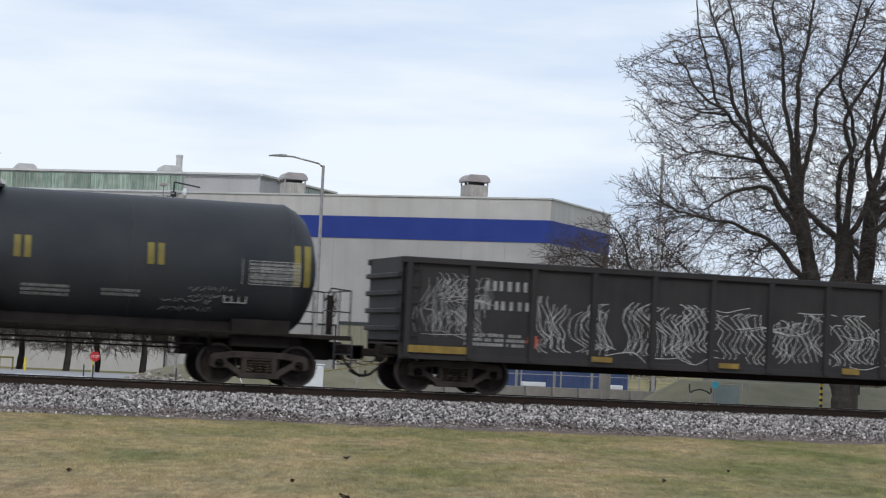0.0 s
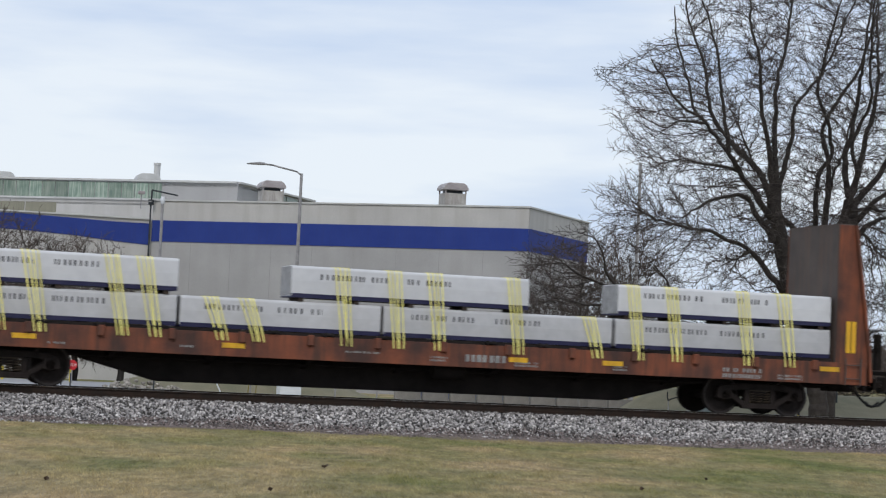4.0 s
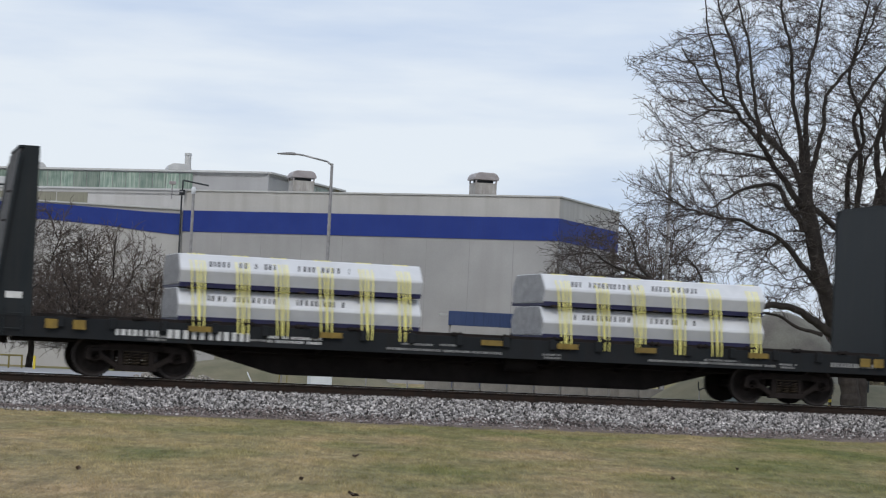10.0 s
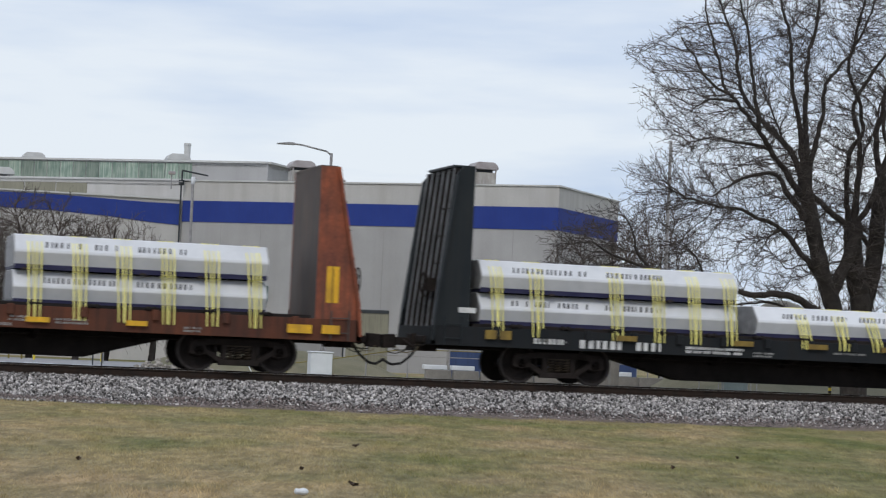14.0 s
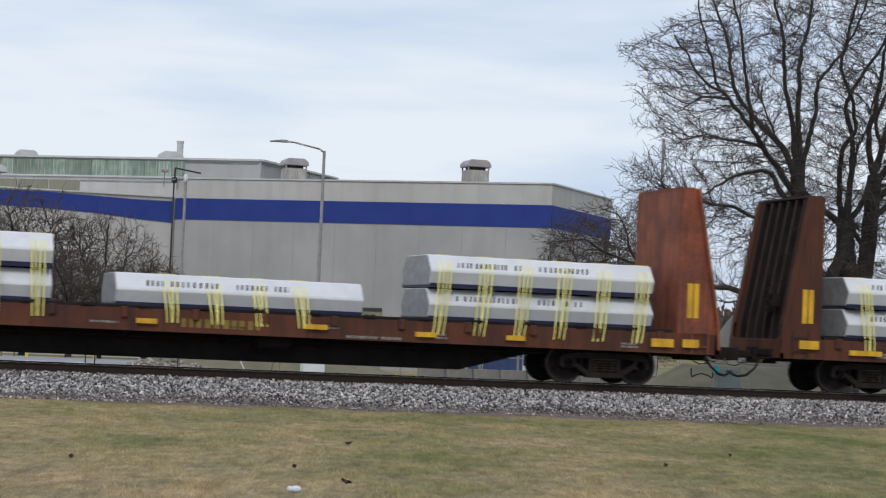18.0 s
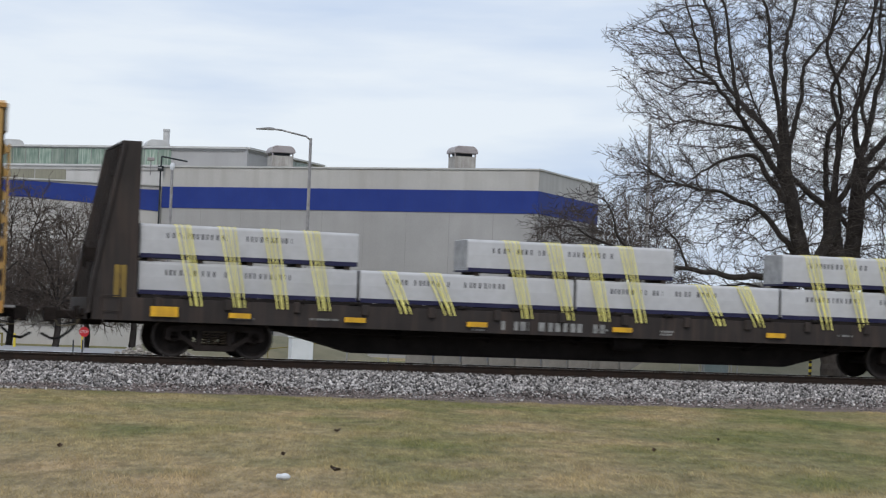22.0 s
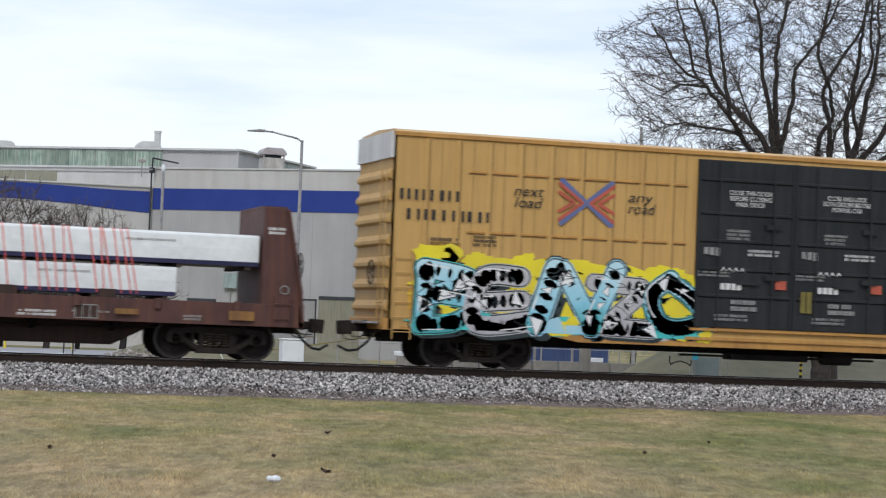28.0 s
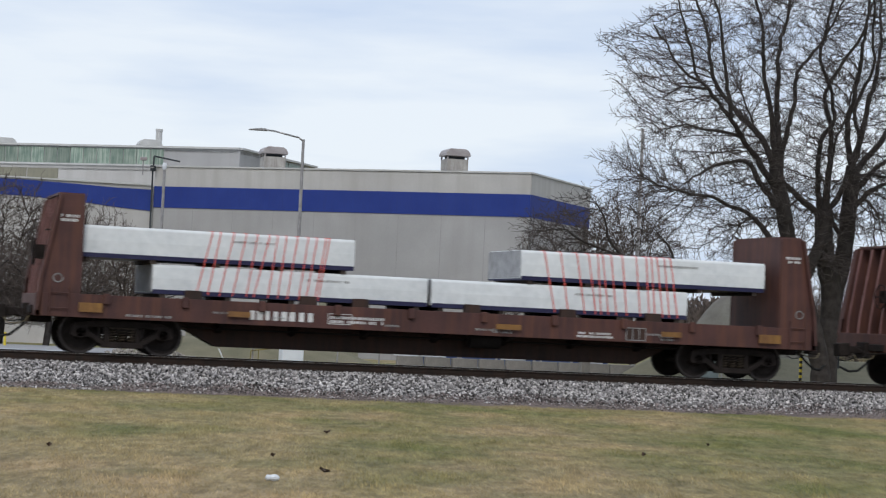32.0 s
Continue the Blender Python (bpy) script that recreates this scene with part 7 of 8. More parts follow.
# stepped upper storeys behind
U0, U1 = (5.0, 137.5), (27.5, 120.5)
mid = part("upper_wall", wall_line(U0, U1, 10.9, 13.1), "wall_cream", fac)
part("coping", wall_line(*facing(U0, U1, 0.15), 13.1, 13.25, 0.6), "roof_metal", mid)
for i in range(6):
    a, b = along(*facing(U0, U1, 0.05), 0.02 + 0.105 * i), along(*facing(U0, U1, 0.05), 0.02 + 0.105 * (i + 1) - 0.004)
    part("glazing_panel", wall_line(a, b, 11.6, 12.8, 0.04), "glaze_olive", mid, "dull olive glazing")
part("upper_roof", Geo().prism([U0, U1, (42, 132), (18, 152)], "z", 12.7, 12.85), "roof_metal", fac)
K0, K1, K2 = (-4.0, 163.0), (36.2, 135.6), (46.8, 151.6)
cl = part("clerestory_wall", wall_line(K0, K1, 12.6, 16.05), "wall_grey", fac)
part("clerestory_wall", wall_line(K1, K2, 12.6, 16.05), "wall_grey", fac)
part("coping", wall_line(*facing(K0, K1, 0.25), 16.05, 16.22, 1.0), "roof_metal", cl)
part("coping", wall_line(*facing(K1, K2, 0.25), 16.05, 16.22, 1.0), "roof_metal", cl)
for i in range(26):
    a, b = along(*facing(K0, K1, 0.06), 0.15 + 0.027 * i), along(*facing(K0, K1, 0.06), 0.15 + 0.027 * (i + 1) - 0.0015)
    part("glazing_panel", wall_line(a, b, 14.45, 15.95, 0.05), "glaze_green", cl, "greenish translucent glazing")
for i in range(3):
    a, b = along(*facing(K1, K2, 0.06), 0.3 + 0.16 * i), along(*facing(K1, K2, 0.06), 0.3 + 0.16 * (i + 1) - 0.01)
    part("glazing_panel", wall_line(a, b, 14.2, 15.9, 0.05), "glaze_green", cl)
part("sill_band", wall_line(*facing(K0, K1, 0.12), 14.2, 14.42, 0.1), "roof_metal", cl)
part("clerestory_roof", Geo().prism([K0, K1, K2, (8, 178)], "z", 15.7, 15.9), "roof_metal", fac)


def vent(x, y, z0, w, hb, gap=0.22, cap=0.62, low=False):
    t = thing("roof_ventilator", "squat metal roof ventilator with a hooded cap" if not low else "low roof ventilator with a rounded metal hood", "roof ventilator", "roof ventilators", (x, y, z0))
    b = w * (0.43 if not low else 0.34)
    part("base", Geo().box(-b, b, -b, b, 0, hb), "dark_frame" if low else "vent_base", t, bevel=0.03)
    part("collar", Geo().box(-b * 0.72, b * 0.72, -b * 0.72, b * 0.72, hb, hb + gap), "dark_frame", t)
    for ex in (-1, 1):
        for ey in (-1, 1):
            part("stay", Geo().box(ex * b * 0.95 - 0.05, ex * b * 0.95 + 0.05, ey * b * 0.95 - 0.05, ey * b * 0.95 + 0.05, hb, hb + gap + 0.05), "cap_metal", t)
    z, h = hb + gap, w / 2
    prof = [(-h, z), (h, z), (h * 0.99, z + cap * 0.34), (h * 0.86, z + cap * 0.72), (h * 0.62, z + cap), (-h * 0.62, z + cap), (-h * 0.86, z + cap * 0.72), (-h * 0.99, z + cap * 0.34)]
    part("cap", Geo().prism(prof, "y", -h, h), "cap_metal" if not low else "roof_metal", t, bevel=0.04)


vent(45.84, 102.8, 12.4, 1.9, 1.42, 0.22, 0.55)
vent(34.45, 113.6, 12.4, 1.95, 1.5, 0.22, 0.55)
vent(17.33, 152.0, 15.9, 2.1, 0.34, 0.04, 0.62, True)
vent(29.3, 142.6, 15.9, 2.1, 0.34, 0.04, 0.62, True)
vent(-0.9, 163.5, 15.9, 2.1, 0.34, 0.04, 0.62, True)
vent(13.0, 133.2, 12.85, 2.3, 0.5, 0.1, 0.6, True)
stack = solid("flue_pipe", Geo().tube((30.05, 142.0, 15.9), (30.05, 142.0, 17.85), 0.29, 14).tube((30.05, 142.0, 17.7), (30.05, 142.0, 17.9), 0.33, 14), "roof_metal", "short pale metal flue pipe on the roof", "chimney")


# ---- street furniture ----
def street_lamp(x, y, z0, top, reach):
    t = thing("street_lamp", "tall grey street lamp with one curved arm", "street lamp", at=(x, y, z0))
    h = top - z0
    part("pole", Geo().tube((0, 0, 0), (0, 0, h), 0.115, 12, 0.075), "galvanised", t, smooth=True)
    part("base_plate", Geo().lathe([(0, 0.3), (0.05, 0.3), (0.06, 0.16), (0.6, 0.15)], (0, 0, 0), 12, "z"), "galvanised", t)
    part("arm", Geo().path([(0, 0, h - 0.1), (-0.25, 0, h + 0.08), (-reach * 0.55, 0, h + 0.33), (-reach * 0.72, 0, h + 0.36)], 0.045, 8), "galvanised", t, smooth=True)
    part("head", Geo().prism([(-reach * 0.68, h + 0.30), (-reach * 0.70, h + 0.42), (-reach * 0.80, h + 0.43), (-reach * 1.02, h + 0.34), (-reach * 1.0, h + 0.29)], "y", -0.16, 0.16), "galvanised", t, "flat lamp head", bevel=0.02)


street_lamp(24.5, 60.0, -0.5, 10.85, 2.85)
t = thing("camera_pole", "slim pole with a white dome fitting on top", "pole", at=(16.55, 55.0, -0.5))
part("pole", Geo().tube((0, 0, 0), (0, 0, 9.1), 0.07, 10), "galvanised", t, smooth=True)
part("dome", Geo().lathe([(8.95, 0.06), (9.0, 0.10), (9.2, 0.115), (9.32, 0.08)], (0, 0, 0), 12, "z"), "white_plastic", t, "white dome", smooth=True)
t = thing("wall_lamp", "bracket lamp beside the factory corner", "wall lamp", at=(25.4, 115.4, 13.0))
part("arm", Geo().path([(0.1, 0, -0.5), (0.1, -0.1, 0.5), (2.1, -0.2, 0.2)], 0.07, 6), "dark_frame", t)
part("stem", Geo().tube((-0.72, -0.1, -1.0), (-0.72, -0.1, 0.3), 0.05, 6), "galvanised", t)
part("head", Geo().box(-0.98, -0.46, -0.35, 0.05, 0.12, 0.36), "cap_metal", t, bevel=0.03)
part("bracket", Geo().box(-0.75, 0.15, -0.1, -0.02, -0.42, -0.34), "galvanised", t)
t = thing("utility_pole", "thin weathered grey utility pole behind the trees", "utility pole", at=(47.4, 70.0, -0.7))
part("pole", Geo().tube((0, 0, 0), (0, 0, 14.4), 0.13, 10, 0.09), "galvanised", t, smooth=True)
part("top_cap", Geo().tube((0, 0, 14.4), (0, 0, 14.5), 0.1, 10), "galvanised", t)

def stop_sign(x, y, z, size):
    t = thing("stop_sign", "red octagonal stop sign on a thin post", "stop sign", "", (x, y, z))
    oct_ = [(size * math.cos(radians(22.5 + 45 * i)), 1.1 + size * math.sin(radians(22.5 + 45 * i))) for i in range(8)]
    part("post", Geo().tube((0, 0.04, -0.3), (0, 0.04, 1.2), 0.03, 8), "galvanised", t)
    plate = part("plate", Geo().prism(oct_, "y", -0.006, 0.006), "sign_red", t, "red plate")
    lettering("STOP", 0.75 * size, -0.78 * size, 1.1 - 0.25 * size, -0.012, "paint_white", plate, 0, 1.55 * size)


stop_sign(13.28, 60.0, -0.65, 0.26)

t = thing("equipment_cabinet", "white square equipment cabinet beside the track", "cabinet", at=(17.55, 30.0, -0.4))
part("body", Geo().box(-0.41, 0.41, -0.3, 0.3, 0.1, 1.24), "white_plastic", t, bevel=0.03)
part("plinth", Geo().box(-0.38, 0.38, -0.28, 0.28, 0.0, 0.1), "concrete", t)
part("lid", Geo().box(-0.44, 0.44, -0.33, 0.33, 1.24, 1.29), "white_plastic", t, bevel=0.015)

# lot, mound, rocks
lv, lf = [], []
for i, (y, xr) in enumerate(((14, 10.8), (30, 12.4), (54, 15.4), (60, 16.6), (80, 19.0), (84, 19.5))):
    lv += [(-60, y, ground_z(y) + 0.03), (xr, y, ground_z(y) + 0.03)]
    if i:
        lf.append((2 * i - 2, 2 * i - 1, 2 * i + 1, 2 * i))
solid("parking_lot", Geo().add(lv, lf), "asphalt_pale", "pale grey paved lot behind the track", "pavement", "structure")
for x, w_ in ((6.4, 1.1), (8.2, 1.2), (10.0, 0.9), (4.4, 1.0)):
    t = thing("parking_stop", "pale concrete wheel stop on the lot", "wheel stop", "wheel stops on the lot", (x, 40.0, ground_z(40) + 0.03))
    part("block", Geo().prism([(-0.14, 0), (0.14, 0), (0.09, 0.24), (-0.09, 0.24)], "x", -w_ * 0.5, w_ * 0.5), "white_plastic", t, bevel=0.02)
    part("pin", Geo().tube((-w_ * 0.3, 0, 0.2), (-w_ * 0.3, 0, 0.26), 0.02, 6), "galvanised", t)
mv, mf = [], []
for j in range(9):
    for i in range(17):
        x, y = 15.5 + i * 0.85, 55 + j * 1.5
        e = max(0.0, 1 - ((x - 22) / 6.6) ** 2 - ((y - 61) / 5.8) ** 2)
        mv.append((x, y, ground_z(y) - 0.05 + 1.18 * e ** 0.7))
for j in range(8):
    for i in range(16):
        mf.append((j * 17 + i, j * 17 + i + 1, (j + 1) * 17 + i + 1, (j + 1) * 17 + i))
mound = new("grass_mound", fast_mesh("grass_mound", mv, mf, M["mound_grass"]))
tagged(mound, "low rounded grassy mound", "mound", kind="structure")
r = random.Random(3)
for k in range(150):
    s = r.uniform(0.05, 0.14)
    g = Geo()
    pts = iv * np.array([[s, s, s * 0.75]]) * (1 + np.array([[r.uniform(-0.25, 0.25)] for _ in range(12)]))
    x, y = 12.4 + 3.8 * r.random(), 42 + 4.0 * r.random()
    hgt = max(0.0, 1 - ((x - 14.3) / 1.9) ** 2) * 0.5 * r.random()
    g.add(pts + np.array([[x, y, ground_z(y) + s * 0.3 + hgt]]), [tuple(q) for q in fi.tolist()])
    solid("rock", g, "rock_grey", "rough grey rock in a loose pile", "rock", group="rock pile")

# yellow guard rails and bollards at the lot
for x, y in ((9.5, 71.0),):
    t = thing("guard_rail", "yellow painted steel guard rail", "guard rail", "yellow guard rails", (x, y, ground_z(y)))
    for k in range(3):
        part("post", Geo().tube((k * 0.7 - 0.7, 0, -0.1), (k * 0.7 - 0.7, 0, 0.75), 0.05, 8), "stripe_yellow", t)
    part("top_rail", Geo().tube((-0.75, 0, 0.72), (0.75, 0, 0.72), 0.05, 8), "stripe_yellow", t)
for k, x in enumerate((4.5, 6.4, 10.6, 14.2)):
    t = thing("bollard", "short yellow safety bollard on the lot", "bollard", "yellow bollards", (x, 68.0, ground_z(68)))
    part("post", Geo().lathe([(0, 0.07), (0.75, 0.07), (0.8, 0.05)], (0, 0, -0.05), 10, "z"), "safety_yellow", t)
    part("foot", Geo().box(-0.15, 0.15, -0.15, 0.15, -0.02, 0.03), "concrete", t)

# thin posts and a leaning stake
for x, h in ((10.37, 0.75), (10.74, 0.76), (14.15, 0.78)):
    t = thing("thin_post", "thin dark steel post beside the lot", "post", "thin steel posts", (x, 40.0, ground_z(40)))
    part("shaft", Geo().tube((0, 0, -0.1), (0, 0, h), 0.03, 8), "dark_frame", t)
    part("top_cap", Geo().tube((0, 0, h), (0, 0, h + 0.03), 0.036, 8), "galvanised", t)
solid("marker_stake", Geo().tube((16.15, 35.0, -0.45), (15.78, 35.0, 0.3), 0.025, 6), "white_plastic", "white leaning survey stake in the grass", "stake")
# pale heap of gravel below the large trees
hv, hf = [], []
hr_ = random.Random(12)
for j in range(11):
    for i in range(19):
        x, y = 39.4 + i * 0.42, 41.4 + j * 0.72
        e = max(0.0, 1 - abs((x - 43.2) / 3.5) ** 2.4 - ((y - 45) / 3.4) ** 2)
        hv.append((x, y, ground_z(y) - 0.05 + (4.5 * e ** 0.75 + hr_.uniform(-0.08, 0.08)) * (e > 0)))
for j in range(10):
    for i in range(18):
        hf.append((j * 19 + i, j * 19 + i + 1, (j + 1) * 19 + i + 1, (j + 1) * 19 + i))
heap = new("gravel_mound", fast_mesh("gravel_mound", hv, hf, M["gravel_pale"]))
heap.data.polygons.foreach_set("use_smooth", [True] * len(hf))
tagged(heap, "tall pale grey gravel heap behind the trees", "gravel heap")
# box on the factory wall
bx0, bx1 = along(*facing(L, C, 0.02), 0.214), along(*facing(L, C, 0.02), 0.252)
wb = thing("wall_box", "pale teal cabinet fixed to the factory wall", "wall cabinet")
part("body", wall_line(*facing(bx0, bx1, 0.35), 3.7, 4.85, 0.35), "box_teal", wb)
part("conduit", Geo().tube((*along(bx0, bx1, 0.4), GZ), (*along(bx0, bx1, 0.4), 3.7), 0.06, 6), "galvanised", wb)

# fence of thin rails, yellow cable rail and blue screens
fn = thing("pipe_fence", "galvanised pipe fence with a short yellow hand rail", "fence", at=(0, 0, 0))
for k in range(11):
    x = 20.5 + 2.05 * k
    part("post", Geo().tube((x, 51, -0.5), (x, 51, 1.35), 0.04, 8), "galvanised", fn)
part("hand_rail", Geo().path([(20.36, 50.9, -0.45), (20.40, 50.9, 0.0), (20.75, 50.9, 0.04), (22.6, 50.9, 0.29), (25.9, 50.9, 0.86), (26.8, 50.9, 0.96)], 0.026, 7), "stripe_yellow", fn, "yellow sloping hand rail")
part("hand_rail_post", Geo().tube((20.75, 50.9, -0.45), (20.75, 50.9, 0.05), 0.022, 7), "stripe_yellow", fn, "yellow post")
part("top_rail", Geo().path([(26.8, 51, 0.95), (41.0, 51, 0.97)], 0.022, 7), "stripe_yellow", fn, "yellow top rail")
part("middle_rail", Geo().tube((24.0, 51, 0.62), (41.0, 51, 0.66), 0.022, 6), "galvanised", fn)
for k in range(5):
    x = 31.3 + 2.13 * k
    t = thing("blue_screen", "dark blue sheet-metal screen panel on a frame", "screen panel", "blue screen panels", (x, 60.0, -0.55))
    part("sheet", Geo().box(0.03, 2.05, -0.02, 0.02, 0.05, 1.45), "sheet_blue", t)
    part("frame", Geo().box(0, 0.05, -0.04, 0.04, 0, 1.5).box(2.04, 2.09, -0.04, 0.04, 0, 1.5).box(0, 2.09, -0.03, 0.03, 1.45, 1.5), "galvanised", t)
jp = [(-0.3, 0), (0.3, 0), (0.3, 0.08), (0.17, 0.25), (0.1, 0.80), (-0.1, 0.80), (-0.17, 0.25), (-0.3, 0.08)]
jb = thing("concrete_barrier", "weathered grey concrete block in a row", "barrier", "row of concrete blocks", (26.3, 44.5, -0.66))
part("body", Geo().prism(jp, "x", -0.6, 0.6), "concrete", jb, bevel=0.02)
part("lifting_slot", Geo().box(-0.35, -0.2, -0.31, 0.31, 0.0, 0.06), "dark_frame", jb)
for k in range(1, 9):
    copy_thing(jb, pose(26.3 + 1.34 * k, 44.5 + 0.16 * k, -0.66))
for x in (26.35, 27.7, 31.7, 35.7):
    t = thing("concrete_slab", "pale flat concrete slab lying on the barriers", "slab", "pale slabs", (x, 44.75 + (x - 22) * 0.12, 0.14))
    part("slab", Geo().box(-0.55, 0.55, -0.16, 0.16, 0, 0.2), "white_plastic", t, bevel=0.015)
    part("bearer", Geo().box(-0.4, -0.3, -0.12, 0.12, -0.012, 0.0).box(0.3, 0.4, -0.12, 0.12, -0.012, 0.0), "timber", t)
# grassy bank before the gravel heap
kv, kf = [], []
kr = random.Random(21)
for j in range(12):
    for i in range(33):
        x, y = 31.8 + i * 0.95, 32.0 + j
        f_ = max(0.0, min(1.0, (x - 34.6) / 1.9))
        up_ = float(np.interp(y, [32, 36, 39, 40.5, 43], [0.0, 0.5, 1.22, 1.34, 0.0])) * f_ * f_ * (3 - 2 * f_)
        kv.append((x, y, ground_z(y) - 0.04 + up_ * (1 + kr.uniform(-0.03, 0.03))))
for j in range(11):
    for i in range(32):
        kf.append((j * 33 + i, j * 33 + i + 1, (j + 1) * 33 + i + 1, (j + 1) * 33 + i))
bank = new("grass_bank", fast_mesh("grass_bank", kv, kf, M["mound_grass"]))
bank.data.polygons.foreach_set("use_smooth", [True] * len(kf))
tagged(bank, "low grass bank before the gravel heap", "grass bank", kind="structure")
t = thing("marker_post", "black and yellow striped marker post", "marker post", at=(38.37, 30.0, -0.4))
for k in range(13):
    part("band", Geo().tube((0, 0, 0.115 * k), (0, 0, 0.115 * k + 0.114), 0.062, 10), "safety_yellow" if k % 2 else "paint_ink", t)
part("tip", Geo().tube((0, 0, 1.495), (0, 0, 1.53), 0.05, 10), "paint_ink", t)
# bicycle rack, small sign and hanging sheet at the foot of the bank
t = thing("bicycle_rack", "black bent-tube bicycle rack on two posts", "bicycle rack", at=(34.45, 33.0, ground_z(33)))
bend = [(-0.47, 1.12), (-0.47, 0.9), (-0.42, 0.76), (-0.3, 0.84), (0.0, 0.92), (0.3, 0.84), (0.44, 0.74), (0.5, 0.86), (0.46, 0.98)]
for p, q in zip(bend, bend[1:]):
    part("bent_tube", Geo().tube((p[0], 0, p[1]), (q[0], 0, q[1]), 0.028, 7), "paint_ink", t)
for x in (-0.42, 0.44):
    part("post", Geo().tube((x, 0, -0.1), (x, 0, 0.78), 0.022, 6), "galvanised", t)
t = thing("small_sign", "small bright cyan sign on a thin post", "sign", at=(35.2, 33.2, ground_z(33.2)))
part("plate", Geo().box(-0.13, 0.13, -0.012, 0.012, 0.98, 1.25), "sign_cyan", t, bevel=0.006)
part("post", Geo().tube((0, 0.03, -0.1), (0, 0.03, 1.2), 0.018, 6), "galvanised", t)
t = thing("fence_panel", "pale blue-green sheet on a wire fence panel", "fence panel", at=(35.3, 33.6, ground_z(33.6)))
part("sheet", Geo().box(0.0, 1.12, -0.008, 0.008, 0.05, 1.1), "sheet_teal", t)
for x in (-0.02, 1.14, 1.28, 1.55):
    part("post", Geo().tube((x, 0, -0.1), (x, 0, 1.25), 0.024, 6), "galvanised", t)
part("rail", Geo().tube((-0.02, 0, 1.14), (1.55, 0, 1.16), 0.016, 6), "galvanised", t)
t = thing("concrete_post", "thick weathered grey-brown concrete post behind the track", "post", at=(32.2, 38.0, ground_z(38)))
part("shaft", Geo().box(-0.2, 0.2, -0.2, 0.2, -0.1, 1.75), "concrete", t, bevel=0.02)
part("cap", Geo().box(-0.23, 0.23, -0.23, 0.23, 1.75, 1.8), "concrete", t)
t = thing("thin_post", "thin dark steel post on the grass bank", "post", "thin steel posts", (44.2, 38.0, 0.45))
part("shaft", Geo().tube((0, 0, -0.1), (0, 0, 1.4), 0.045, 8), "dark_frame", t)
part("top_cap", Geo().tube((0, 0, 1.4), (0, 0, 1.43), 0.05, 8), "galvanised", t)
t = thing("utility_box", "grey metal utility box with a dark frame", "utility box", at=(32.0, 95.0, -1.15))
part("body", Geo().box(-1.75, 1.75, -0.8, 0.8, 0, 4.05), "wall_joint", t, bevel=0.03)
part("edge_frame", Geo().box(-1.82, -1.74, -0.86, 0.86, 0, 4.1).box(1.74, 1.82, -0.86, 0.86, 0, 4.1).box(-1.82, 1.82, -0.86, 0.86, 4.05, 4.13), "dark_frame", t)
t = thing("blue_canopy", "dark blue flat canopy on posts at the factory", "canopy", at=(43.5, 95.0, -1.15))
part("fascia", Geo().box(-2.45, 2.45, -1.2, -1.1, 4.3, 5.3), "sheet_blue", t, bevel=0.02)
part("roof", Geo().box(-2.4, 2.4, -1.1, 1.6, 4.95, 5.15), "roof_metal", t)
for x in (-2.3, 2.2):
    part("post", Geo().tube((x, -1.0, 0), (x, -1.0, 4.95), 0.08, 8), "galvanised", t)


# ---- trees ----
from mathutils.kdtree import KDTree


def tubes(segs):
    V, F = [], []
    k = 0
    for p, q, ra, rb, n, *ways in segs:
        d = q - p
        d.normalize()
        ref = Vector((0, 0, 1)) if abs(d.z) < 0.9 else Vector((1, 0, 0))
        if ways:
            ref = Vector((0.2, 1, 0.1))
        else:
            ways = (d, d)
        for c, rr, e in ((p, ra, ways[0]), (q, rb, ways[1])):
            a = e.cross(ref).normalized()
            b = e.cross(a)
            for i in range(n):
                w = 2 * math.pi * i / n
                V.append(tuple(c + rr * (math.cos(w) * a + math.sin(w) * b)))
        for i in range(n):
            F.append((k + i, k + (i + 1) % n, k + n + (i + 1) % n, k + n + i))
        k += 2 * n
    return V, F


def plant(name, label, group, stems, twigs, material):
    """A tree out of its stems, each a part of its own, and its twigs."""
    t = thing(name, label, "tree", group)
    for nm, segs, mt in (*((n_, w_, "bark") for n_, w_ in stems), ("crown", twigs, material)):
        V, F = tubes(segs)
        me = fast_mesh(nm, V, F, M[mt])
        me.polygons.foreach_set("use_smooth", [True] * len(F))
        part(nm, me, None, t, "bare brown twigs" if nm == "crown" else "dark furrowed bark" if nm == "trunk" else "")
    return t


